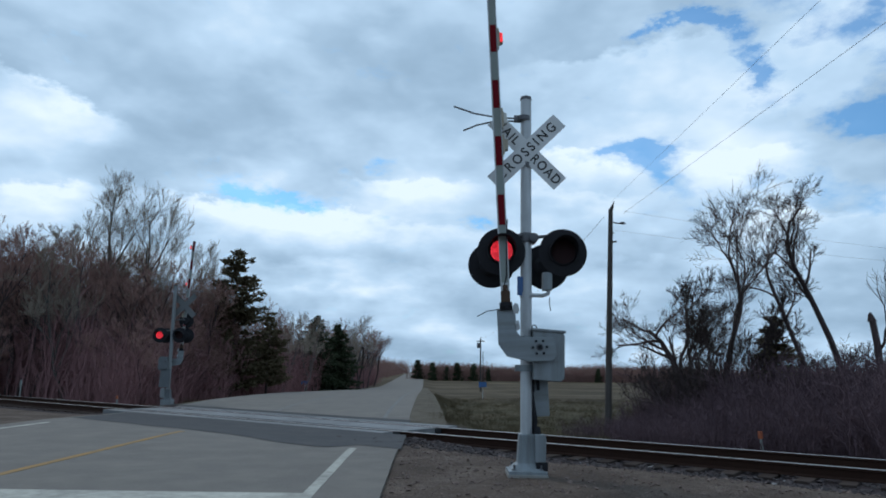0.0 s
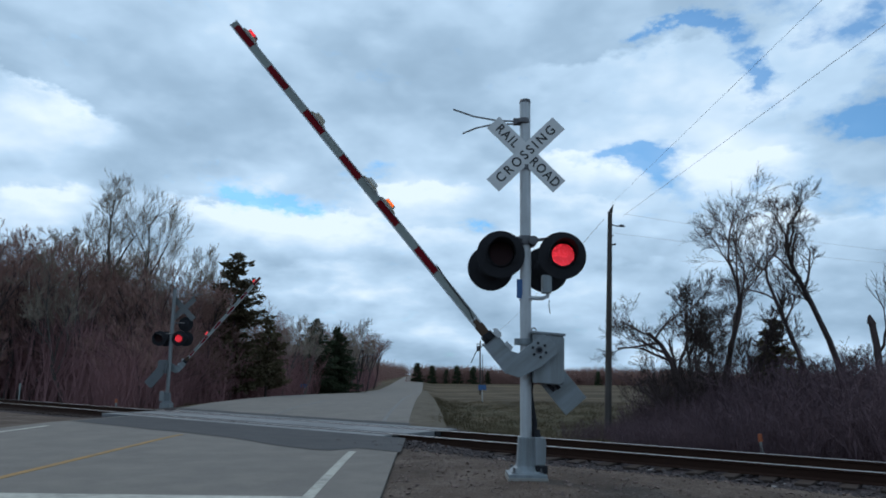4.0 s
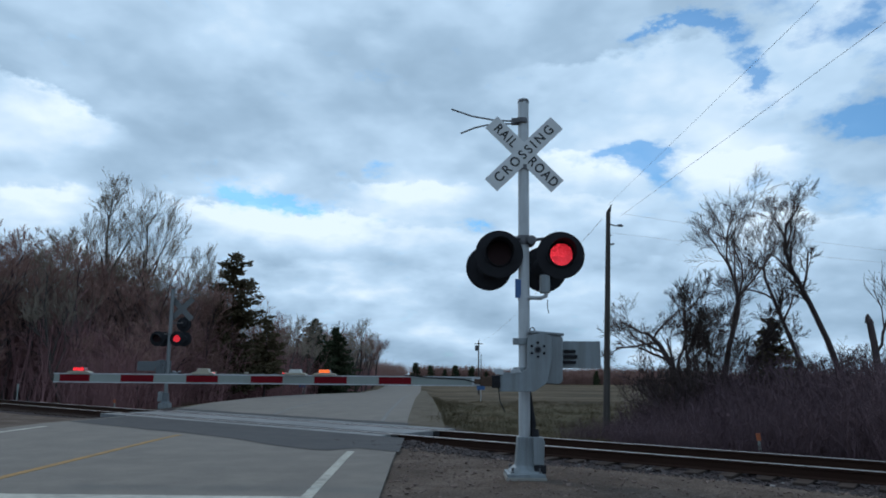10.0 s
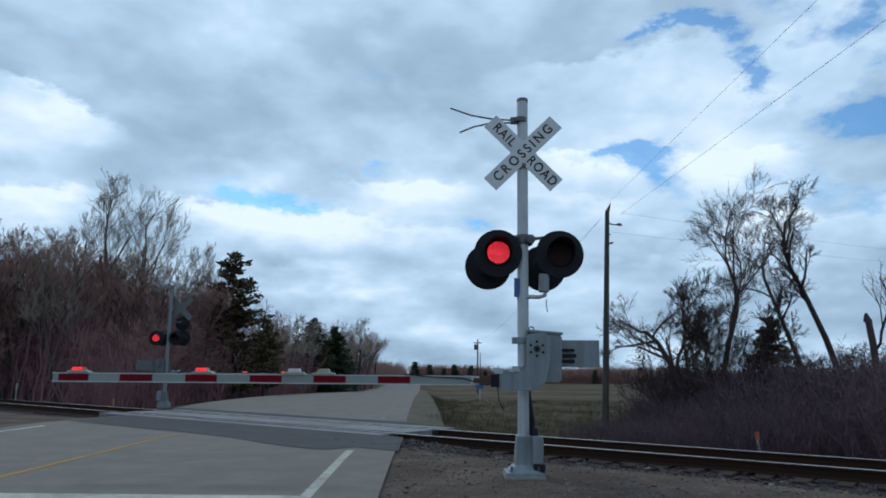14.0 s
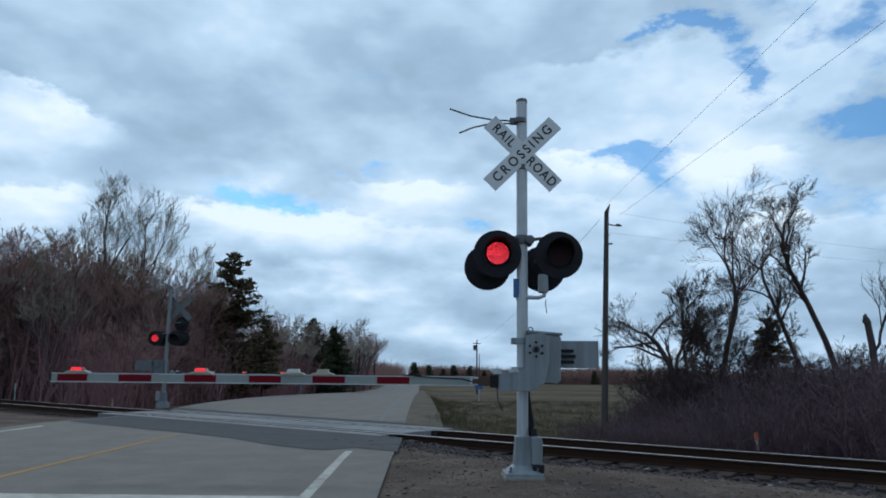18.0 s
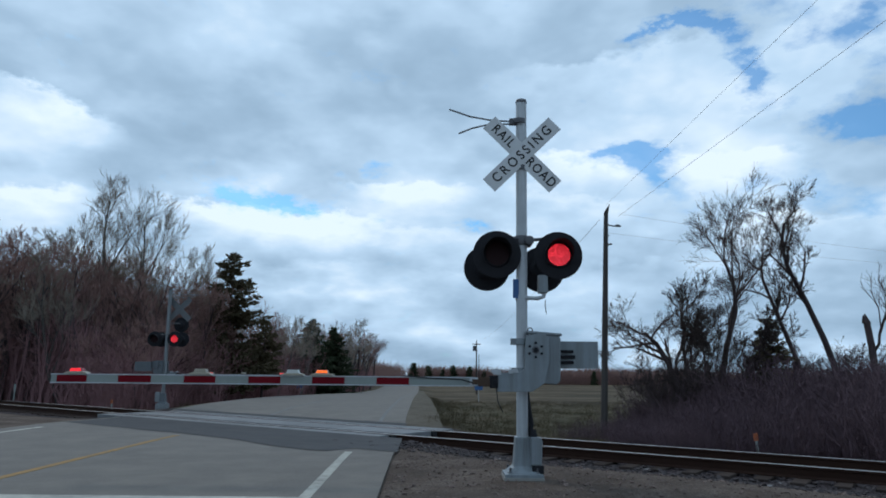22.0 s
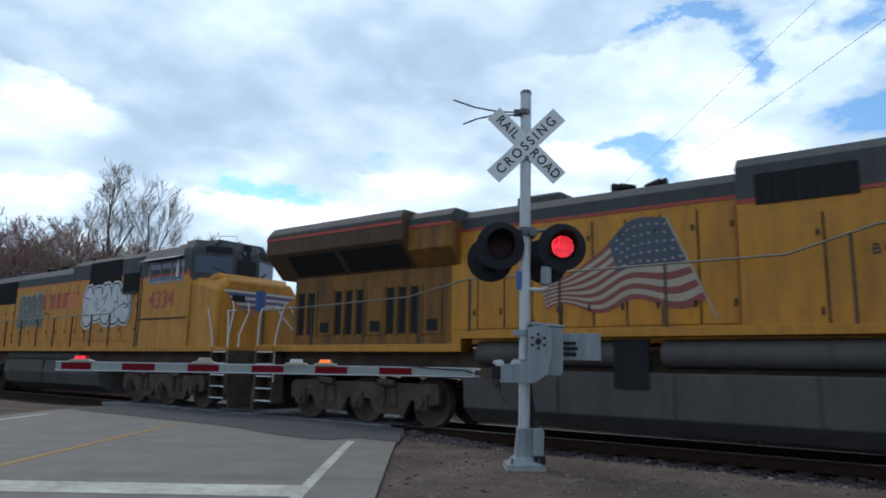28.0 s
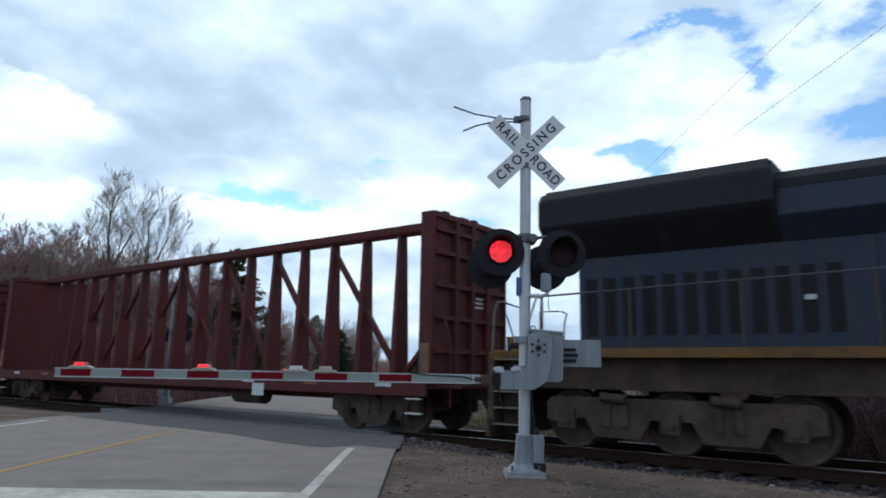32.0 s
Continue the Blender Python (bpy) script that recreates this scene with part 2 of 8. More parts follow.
def mat(name, base, other=None, rough=0.6, metal=0.0, grain=12.0, amount=0.5, patch=0.8, bump=0.0, dirt=None, dirt_amount=0.0,
        streak=0.0, vary=0.0, glow=0.0, space="Object", gloss=None):
    """A surface of two tones mixed by fine grain and large patches, with dirt, upright streaks and relief."""
    m = bpy.data.materials.new(name)
    m.use_nodes = True
    nt = m.node_tree
    b = nt.nodes["Principled BSDF"]
    if space == "World":
        co = nt.nodes.new("ShaderNodeNewGeometry").outputs["Position"]
    else:
        co = nt.nodes.new("ShaderNodeTexCoord").outputs[space]
    other = other or tuple(c * 0.72 for c in base)
    g = noise_tex(nt, co, grain, 5, 0.65)
    p = noise_tex(nt, co, patch, 4, 0.6, 0.4)
    f = socket_math(nt, "ADD", socket_math(nt, "MULTIPLY", g, 0.5), socket_math(nt, "MULTIPLY", p, 0.5))
    f = ramp(nt, f, [(0.5 - 0.16, 0.0), (0.5 + 0.16, 1.0)])
    col = mixed(nt, socket_math(nt, "MULTIPLY", f, amount), base, other)
    if dirt_amount:
        v = co
        if streak:
            mp = nt.nodes.new("ShaderNodeMapping")
            mp.inputs["Scale"].default_value = (streak, streak, 0.35)
            nt.links.new(co, mp.inputs[0])
            v = mp.outputs[0]
        d = ramp(nt, noise_tex(nt, v, 1.6, 6, 0.65), [(0.42, 0.0), (0.68, 1.0)])
        col = mixed(nt, socket_math(nt, "MULTIPLY", d, dirt_amount), col, dirt or (0.05, 0.04, 0.03))
    if vary:
        info = nt.nodes.new("ShaderNodeObjectInfo")
        hsv = nt.nodes.new("ShaderNodeHueSaturation")
        nt.links.new(socket_math(nt, "ADD", socket_math(nt, "MULTIPLY", info.outputs["Random"], vary * 2), 1 - vary), hsv.inputs["Value"])
        nt.links.new(col, hsv.inputs["Color"])
        col = hsv.outputs[0]
    nt.links.new(col, b.inputs["Base Color"])
    b.inputs["Metallic"].default_value = metal
    b.inputs["Specular IOR Level"].default_value = gloss if gloss is not None else (0.10 if rough >= 0.8 else 0.25 if rough >= 0.65 else 0.5)
    nt.links.new(socket_math(nt, "ADD", socket_math(nt, "MULTIPLY", g, 0.25), rough - 0.12, True), b.inputs["Roughness"])
    if bump:
        n = nt.nodes.new("ShaderNodeBump")
        n.inputs["Strength"].default_value, n.inputs["Distance"].default_value = 0.7, bump
        nt.links.new(g, n.inputs["Height"])
        nt.links.new(n.outputs[0], b.inputs["Normal"])
    if glow:
        b.inputs["Emission Color"].default_value = (*base, 1)
        b.inputs["Emission Strength"].default_value = glow
    return m


def led_material(name, colour, strength, cell=70):
    """A field of small bright diodes."""
    m = bpy.data.materials.new(name)
    m.use_nodes = True
    nt = m.node_tree
    b = nt.nodes["Principled BSDF"]
    co = nt.nodes.new("ShaderNodeTexCoord").outputs["Object"]
    v = nt.nodes.new("ShaderNodeTexVoronoi")
    v.inputs["Scale"].default_value = cell
    nt.links.new(co, v.inputs["Vector"])
    s = ramp(nt, v.outputs["Distance"], [(0.15, 1.25), (0.50, 0.18)])
    b.inputs["Base Color"].default_value = (*colour, 1)
    b.inputs["Emission Color"].default_value = (*colour, 1)
    nt.links.new(socket_math(nt, "MULTIPLY", s, strength), b.inputs["Emission Strength"])
    return m


def glass_material(name, tint, rough=0.05):
    m = bpy.data.materials.new(name)
    m.use_nodes = True
    b = m.node_tree.nodes["Principled BSDF"]
    b.inputs["Base Color"].default_value = (*tint, 1)
    b.inputs["Roughness"].default_value = rough
    b.inputs["Specular IOR Level"].default_value = 0.45
    return m


M_ASPHALT = mat("worn_asphalt", (0.1577, 0.1428, 0.1281), (0.1097, 0.09942, 0.09122), 0.9, grain=30, amount=0.8, patch=0.35, bump=0.006, dirt=(0.2131, 0.1928, 0.1634), dirt_amount=0.45, space="World", gloss=0.26)
M_PATCH = mat("dark_asphalt_patch", (0.0575, 0.0575, 0.06181), (0.0805, 0.0805, 0.08337), 0.85, grain=40, amount=0.8, patch=0.5, bump=0.006, dirt=(0.1035, 0.09775, 0.092), dirt_amount=0.4, space="World", gloss=0.08)
M_PANEL = mat("crossing_concrete", (0.1914, 0.198, 0.2046), (0.1254, 0.1287, 0.132), 0.7, grain=14, amount=0.8, patch=0.7, bump=0.004, dirt=(0.0792, 0.0792, 0.0792), dirt_amount=0.5, vary=0.12)
M_WHITE_LINE = mat("worn_white_road_paint", (0.5071, 0.4927, 0.4338), (0.2053, 0.1994, 0.1799), 0.8, grain=9, amount=0.9, patch=1.2, bump=0.002, space="World")
M_FAINT_LINE = mat("faint_white_road_paint", (0.19, 0.19, 0.185), (0.12, 0.12, 0.12), 0.8, grain=6, amount=0.9, patch=0.8, space="World")
M_YELLOW_LINE = mat("worn_yellow_road_paint", (0.36, 0.20, 0.06), (0.17, 0.14, 0.10), 0.8, grain=9, amount=0.9, patch=1.0, bump=0.002, space="World")
M_SHOULDER = mat("pale_gravel_verge", (0.1399, 0.1183, 0.09302), (0.06797, 0.05712, 0.04341), 0.95, grain=16, amount=0.9, patch=0.5, bump=0.01, dirt=(0.05598, 0.04733, 0.02946), dirt_amount=0.6, space="World")
M_RUBBER = mat("flangeway_rubber", (0.030, 0.030, 0.032), (0.018, 0.018, 0.019), 0.85, grain=10)
M_RAIL_SIDE = mat("rusty_rail", (0.0292, 0.0156, 0.012), (0.052, 0.027, 0.018), 0.85, 0.2, grain=20, bump=0.002)
M_RAIL_TOP = mat("polished_rail_head", (0.45, 0.42, 0.41), (0.28, 0.25, 0.24), 0.42, 0.8, grain=6, amount=0.5)
M_TIE = mat("weathered_tie", (0.036, 0.0264, 0.0231), (0.066, 0.0506, 0.0429), 0.95, grain=18, bump=0.006, vary=0.25)
M_STONE = mat("ballast_stone", (0.2423, 0.1833, 0.1594), (0.114, 0.0828, 0.0765), 0.95, grain=9, amount=1.0, patch=2.0, bump=0.004, vary=0.2)
M_ALUM = mat("aluminium_paint", (0.4356, 0.456, 0.4767), (0.3326, 0.352, 0.3717), 0.5, 0.25, grain=10, amount=0.6, patch=1.5, bump=0.001, dirt=(0.1584, 0.152, 0.1414), dirt_amount=0.45, streak=6)
M_MECH = mat("grey_gate_mechanism_paint", (0.2117, 0.24, 0.258), (0.1646, 0.186, 0.204), 0.5, 0.15, grain=9, amount=0.6, patch=1.5, dirt=(0.07644, 0.072, 0.066), dirt_amount=0.45, streak=5)
M_BLACK = mat("black_painted_metal", (0.017, 0.017, 0.0204), (0.034, 0.034, 0.0374), 0.8, grain=15)
M_LENS_OFF = mat("dark_red_lens", (0.016, 0.003, 0.004), (0.008, 0.002, 0.003), 0.75, grain=60)
M_LED = led_material("lit_red_diodes", (1.0, 0.030, 0.05), 1.25, 40)
M_LED_SMALL = led_material("lit_small_red_diodes", (1.0, 0.02, 0.03), 2.4, 160)
M_LED_AMBER = led_material("lit_small_orange_diodes", (1.0, 0.16, 0.02), 2.6, 160)
M_SIGN = mat("white_sign_sheeting", (0.5676, 0.5762, 0.5848), (0.473, 0.4816, 0.4902), 0.45, grain=30, amount=0.4, dirt=(0.2924, 0.2838, 0.2666), dirt_amount=0.3)
M_INK = mat("black_sign_ink", (0.012, 0.012, 0.013), rough=0.6)
M_RED_BAND = mat("red_reflective_band", (0.1485, 0.0045, 0.0099), (0.108, 0.0045, 0.009), 0.8, grain=20, dirt=(0.054, 0.0108, 0.0144), dirt_amount=0.3)
M_WHITE_BAND = mat("white_reflective_band", (0.2381, 0.2655, 0.2549), (0.1852, 0.207, 0.1987), 0.8, grain=20, dirt=(0.194, 0.198, 0.1814), dirt_amount=0.5)
M_LAMP_CASE = mat("amber_grey_lamp_case", (0.35, 0.31, 0.24), rough=0.5)
M_LAMP_CLEAR = mat("pale_plastic_case", (0.55, 0.56, 0.53), rough=0.4)
M_LENS_RED = mat("red_plastic_lens", (0.30, 0.015, 0.02), rough=0.25)
M_BLUE_SIGN = mat("blue_sign_sheeting", (0.03, 0.10, 0.26), rough=0.5, grain=20)
M_CONCRETE = mat("foundation_concrete", (0.26, 0.25, 0.235), (0.15, 0.145, 0.135), 0.9, grain=15, bump=0.004)
M_CABLE = mat("weathered_aluminium_cable", (0.34, 0.35, 0.37), rough=0.6, grain=5)
M_WIRE = mat("wire_metal", (0.10, 0.10, 0.11), rough=0.5, metal=0.5)
M_POLE = mat("weathered_pole_wood", (0.085, 0.075, 0.07), (0.05, 0.042, 0.04), 0.95, grain=16, bump=0.005, streak=8, dirt=(0.03, 0.025, 0.022), dirt_amount=0.6)
M_ORANGE = mat("faded_orange_plastic", (0.42, 0.10, 0.03), (0.30, 0.09, 0.04), 0.6)
M_BARK = mat("grey_brown_bark", (0.0841, 0.06242, 0.06129), (0.04204, 0.0312, 0.03214), 0.95, grain=14, bump=0.006, vary=0.2)
M_BARK_PALE = mat("pale_grey_bark", (0.125, 0.115, 0.105), (0.06, 0.054, 0.05), 0.95, grain=10, bump=0.006, vary=0.2)
M_TWIG = mat("brown_twigs", (0.2602, 0.1559, 0.133), (0.1685, 0.1001, 0.09189), 0.95, grain=6, vary=0.25)
M_TWIG_PALE = mat("budding_pale_twigs", (0.286, 0.2402, 0.193), (0.1716, 0.143, 0.1216), 0.95, grain=5, vary=0.2)
M_TWIG_DARK = mat("dark_brown_twigs", (0.06583, 0.04976, 0.04555), (0.04243, 0.03182, 0.03089), 0.95, grain=6, vary=0.25)
M_BUD = mat("budding_leaves", (0.085, 0.075, 0.035), (0.06, 0.05, 0.03), 0.9, grain=5, vary=0.2)
M_NEEDLE = mat("dark_green_needles", (0.0468, 0.05824, 0.0312), (0.0273, 0.03458, 0.02145), 0.9, grain=4, vary=0.2)
M_NEEDLE_BROWN = mat("brownish_green_needles", (0.1027, 0.08496, 0.04846), (0.06647, 0.04852, 0.03316), 0.9, grain=4, vary=0.2)
M_BRUSH = mat("dry_purple_brown_stems", (0.117, 0.0786, 0.08677), (0.06972, 0.04551, 0.05427), 0.95, grain=3, amount=0.9, patch=0.3, space="World")
M_WOOD_BRUSH = mat("red_brown_undergrowth_stems", (0.2645, 0.1401, 0.1393), (0.1587, 0.08309, 0.0887), 0.95, grain=3, amount=0.9, patch=0.3, space="World")
M_DRY_GRASS = mat("dry_grass", (0.09875, 0.07657, 0.04801), (0.05985, 0.05054, 0.02852), 0.95, grain=4, amount=0.9, patch=0.3, space="World")

# ---- builders ----


class Shape:
    """Points and faces gathered for one mesh."""

    def __init__(self):
        self.v, self.f = [], []

    def add(self, vs, fs):
        n = len(self.v)
        self.v += [tuple(p) for p in vs]
        self.f += [tuple(i + n for i in q) for q in fs]
        return self

    def box(self, x0, x1, y0, y1, z0, z1, m=None):
        vs = [Vector((x, y, z)) for z in (z0, z1) for y in (y0, y1) for x in (x0, x1)]
        if m:
            vs = [m @ p for p in vs]
        return self.add(vs, [(0, 2, 3, 1), (4, 5, 7, 6), (0, 1, 5, 4), (2, 6, 7, 3), (0, 4, 6, 2), (1, 3, 7, 5)])

    def cyl(self, a, b, r, r2=None, n=12, cap=True):
        a, b = Vector(a), Vector(b)
        r2 = r if r2 is None else r2
        d = (b - a).normalized()
        u = d.orthogonal().normalized()
        w = d.cross(u)
        ring = [u * math.cos(2 * math.pi * i / n) + w * math.sin(2 * math.pi * i / n) for i in range(n)]
        vs = [a + q * r for q in ring] + [b + q * r2 for q in ring]
        fs = [(i, (i + 1) % n, (i + 1) % n + n, i + n) for i in range(n)]
        if cap:
            fs += [tuple(range(n - 1, -1, -1)), tuple(range(n, 2 * n))]
        return self.add(vs, fs)

    def tube(self, pts, r, n=6, r_end=None):
        """One bent tube through the points."""
        pts = [Vector(p) for p in pts]
        vs, k = [], len(pts)
        u = None
        for i, p in enumerate(pts):
            d = (pts[min(i + 1, k - 1)] - pts[max(i - 1, 0)]).normalized()
            u = d.orthogonal().normalized() if u is None else (u - d * u.dot(d)).normalized()
            w = d.cross(u)
            rr = r if r_end is None else r + (r_end - r) * i / (k - 1)
            vs += [p + (u * math.cos(2 * math.pi * j / n) + w * math.sin(2 * math.pi * j / n)) * rr for j in range(n)]
        fs = [(i * n + j, i * n + (j + 1) % n, (i + 1) * n + (j + 1) % n, (i + 1) * n + j) for i in range(k - 1) for j in range(n)]
        fs += [tuple(range(n - 1, -1, -1)), tuple(range((k - 1) * n, k * n))]
        return self.add(vs, fs)

    def prism(self, profile, a, b, axis="x"):
        """A closed outline of (p, q), drawn out along an axis from a to b."""
        n = len(profile)
        at = {"x": lambda p, q, t: (t, p, q), "y": lambda p, q, t: (p, t, q), "z": lambda p, q, t: (p, q, t)}[axis]
        vs = [at(p, q, a) for p, q in profile] + [at(p, q, b) for p, q in profile]
        fs = [(i, (i + 1) % n, (i + 1) % n + n, i + n) for i in range(n)]
        return self.add(vs, fs + [tuple(range(n - 1, -1, -1)), tuple(range(n, 2 * n))])

    def loft(self, rings):
        """Skin through closed rings of equal length, with end caps."""
        n, k = len(rings[0]), len(rings)
        vs = [p for r in rings for p in r]
        fs = [(i * n + j, i * n + (j + 1) % n, (i + 1) * n + (j + 1) % n, (i + 1) * n + j) for i in range(k - 1) for j in range(n)]
        return self.add(vs, fs + [tuple(range(n - 1, -1, -1)), tuple(range((k - 1) * n, k * n))])

    def mesh(self, name, material, bevel=0.0, smooth=False):
        me = bpy.data.meshes.new(name)
        me.from_pydata(self.v, [], self.f)
        bm = bmesh.new()
        bm.from_mesh(me)
        if len(bm.faces) < 20000:
            bmesh.ops.recalc_face_normals(bm, faces=bm.faces)
        if bevel:
            edges = [e for e in bm.edges if len(e.link_faces) == 2 and e.calc_face_angle(0) > 0.6]
            bmesh.ops.bevel(bm, geom=edges, offset=bevel, segments=2, profile=0.6, affect="EDGES", clamp_overlap=True)
        for f in bm.faces:
            f.smooth = smooth
        bm.to_mesh(me)
        bm.free()
        if smooth:
            me.set_sharp_from_angle(angle=radians(40))
        me.materials.append(material)
        return me


def part(name, shape, material, parent=None, label="", bevel=0.0, smooth=False, at=None):
    """Links a shape as one mesh object, under a thing or a part."""
    me = shape if isinstance(shape, bpy.types.Mesh) else shape.mesh(name, material, bevel, smooth)
    ob = new(name, me)
    if parent is not None:
        ob.parent = parent
    if at is not None:
        ob.matrix_basis = at
    return tagged(ob, label)


def thing(name, label, category, at=None, group="", kind=""):
    ob = new(name)
    ob.empty_display_size = 0.2
    if at is not None:
        ob.matrix_basis = at
    return tagged(ob, label, category, group, kind)


def lettering(text, size, material, parent, m, name="lettering", depth=0.002, wide=1.0, gap=1.0):
    """Flat letters of the built-in font, as a mesh, centred on the pose m (x along the text, y up it)."""
    cu = bpy.data.curves.new(name, "FONT")
    cu.body, cu.size, cu.align_x, cu.align_y, cu.extrude = text, size, "CENTER", "CENTER", depth
    cu.offset, cu.space_character = size * 0.018, gap
    ob = bpy.data.objects.new(name, cu)
    scene.collection.objects.link(ob)
    dg = bpy.context.evaluated_depsgraph_get()
    me = bpy.data.meshes.new_from_object(ob.evaluated_get(dg))
    bpy.data.objects.remove(ob)
    bpy.data.curves.remove(cu)
    me.transform(Matrix.Diagonal((wide, 1, 1, 1)))
    me.materials.clear()
    me.materials.append(material)
    return part(name, me, material, parent, at=m)


def smoothstep(a, b, v):
    u = min(1.0, max(0.0, (v - a) / (b - a)))
    return u * u * (3 - 2 * u)


# ---- plan: the track runs at an angle across the road ----
TRACK_A = 0.9249                                   # heading of the track
DIR = Vector((math.sin(TRACK_A), -math.cos(TRACK_A), 0))   # the train's way
NRM = Vector((math.cos(TRACK_A), math.sin(TRACK_A), 0))    # away from the camera
TRACK_D, RAIL_Z = 12.68, -0.10
TRACK = pose(*(NRM * TRACK_D), 0, 0, math.degrees(math.atan2(DIR.y, DIR.x))) @ pose(0, 0, RAIL_Z)


def across(x, y):
    return x * NRM.x + y * NRM.y - TRACK_D


PROFILE = ((-4000, 0.0), (14, 0.0), (27, -0.03), (36, -0.07), (43, -0.16), (60, -0.50), (80, -0.92), (110, -1.45), (140, -1.75), (180, -1.4),
           (225, -0.7), (300, 0.2), (380, 0.75), (600, 0.95), (4000, 0.95))


def lie(y):
    for (a, za), (b, zb) in zip(PROFILE, PROFILE[1:]):
        if y <= b:
            return za + (zb - za) * (y - a) / (b - a)
    return PROFILE[-1][1]


def road_x(y, lane):
    """World x of a line that runs along the road; lane is measured at the camera."""
    return lane - 0.028 * y


def road_z(x, y):
    return lie(y) + (RAIL_Z + 0.005 - lie(y)) * (1 - smoothstep(1.6, 5.5, abs(across(x, y))))


def road_bed(x, y):
    """The road's base, which drops away under the crossing panels."""
    return road_z(x, y) - 0.16 * (1 - smoothstep(1.3, 1.75, abs(across(x, y))))


EDGE_R, FOG_R, CENTRE, FOG_L, EDGE_L = -0.42, -1.13, -4.78, -8.35, -8.95


def ground_z(x, y):
    q = across(x, y)
    bed = RAIL_Z - 0.22
    if q < 0:
        g = bed + (lie(y) - 0.01 - bed) * smoothstep(1.7, 4.2, -q)
    else:
        g = bed - 0.10 * smoothstep(1.6, 3, q) - 0.25 * smoothstep(2.5, 6, q) * (1 - smoothstep(20, 60, q)) + (lie(y) - lie(14)) * smoothstep(2, 14, q)
    lane = x + 0.028 * y
    off = max(EDGE_L - lane, lane - EDGE_R, 0.0)
    w = 1 - smoothstep(0.1, 3.0, off)
    g += 0.03 * (noise.noise((x * 0.6, y * 0.6, 0)) + 0.5 * noise.noise((x * 2.1, y * 2.1, 4))) * (1 - w) * (1 - smoothstep(80, 200, y))
    return g * (1 - w) + (road_bed(x, y) - 0.035) * w

# ---- ground, road, track ----


def ground_material():
    m = bpy.data.materials.new("gravel_and_spring_fields")
    m.use_nodes = True
    nt = m.node_tree
    b = nt.nodes["Principled BSDF"]
    b.inputs["Roughness"].default_value = 0.95
    b.inputs["Specular IOR Level"].default_value = 0.08
    co = nt.nodes.new("ShaderNodeNewGeometry").outputs["Position"]
    dot = nt.nodes.new("ShaderNodeVectorMath")
    dot.operation = "DOT_PRODUCT"
    nt.links.new(co, dot.inputs[0])
    dot.inputs[1].default_value = NRM
    wob = noise_tex(nt, co, 0.7, 5, 0.6)
    far = socket_math(nt, "ADD", socket_math(nt, "SUBTRACT", dot.outputs["Value"], TRACK_D), socket_math(nt, "MULTIPLY", socket_math(nt, "SUBTRACT", wob, 0.5), 3.0))
    g1, g2, g3 = noise_tex(nt, co, 38, 6, 0.7), noise_tex(nt, co, 0.9, 6, 0.65, 0.4), noise_tex(nt, co, 7, 5, 0.7)
    gf = socket_math(nt, "ADD", socket_math(nt, "MULTIPLY", g1, 0.55), socket_math(nt, "MULTIPLY", g2, 0.45))
    gravel = ramp(nt, gf, [(0.36, (0.0449, 0.0341, 0.0296)), (0.5, (0.1005, 0.0780, 0.0655)), (0.62, (0.2009, 0.1593, 0.1342))])
    soil = mixed(nt, ramp(nt, g3, [(0.42, 0.0), (0.62, 0.6)]), gravel, (0.0933, 0.0666, 0.0515))
    ballast = ramp(nt, noise_tex(nt, co, 22, 5, 0.75), [(0.36, (0.0168, 0.0137, 0.0156)), (0.52, (0.0420, 0.0331, 0.0351)), (0.68, (0.1260, 0.1034, 0.1034))])
    fade = nt.nodes.new("ShaderNodeMapRange")
    fade.inputs["From Min"].default_value, fade.inputs["From Max"].default_value = -3.6, -2.2
    nt.links.new(far, fade.inputs["Value"])
    near = mixed(nt, fade.outputs[0], soil, ballast)
    gg = socket_math(nt, "ADD", socket_math(nt, "MULTIPLY", g3, 0.5), socket_math(nt, "MULTIPLY", noise_tex(nt, co, 0.25, 5, 0.6), 0.5))
    grass = ramp(nt, gg, [(0.36, (0.030, 0.027, 0.016)), (0.48, (0.056, 0.049, 0.027)), (0.60, (0.105, 0.082, 0.053))])
    field = ramp(nt, noise_tex(nt, co, 0.06, 6, 0.7), [(0.38, (0.046, 0.036, 0.023)), (0.5, (0.078, 0.060, 0.039)), (0.62, (0.116, 0.090, 0.059))])
    fade2 = nt.nodes.new("ShaderNodeMapRange")
    fade2.inputs["From Min"].default_value, fade2.inputs["From Max"].default_value = 24.0, 42.0
    nt.links.new(far, fade2.inputs["Value"])
    away = mixed(nt, fade2.outputs[0], grass, field)
    fade3 = nt.nodes.new("ShaderNodeMapRange")
    fade3.inputs["From Min"].default_value, fade3.inputs["From Max"].default_value = 2.0, 4.0
    nt.links.new(far, fade3.inputs["Value"])
    nt.links.new(mixed(nt, fade3.outputs[0], near, away), b.inputs["Base Color"])
    bp = nt.nodes.new("ShaderNodeBump")
    bp.inputs["Strength"].default_value, bp.inputs["Distance"].default_value = 0.8, 0.03
    nt.links.new(g1, bp.inputs["Height"])
    nt.links.new(bp.outputs[0], b.inputs["Normal"])
    return m


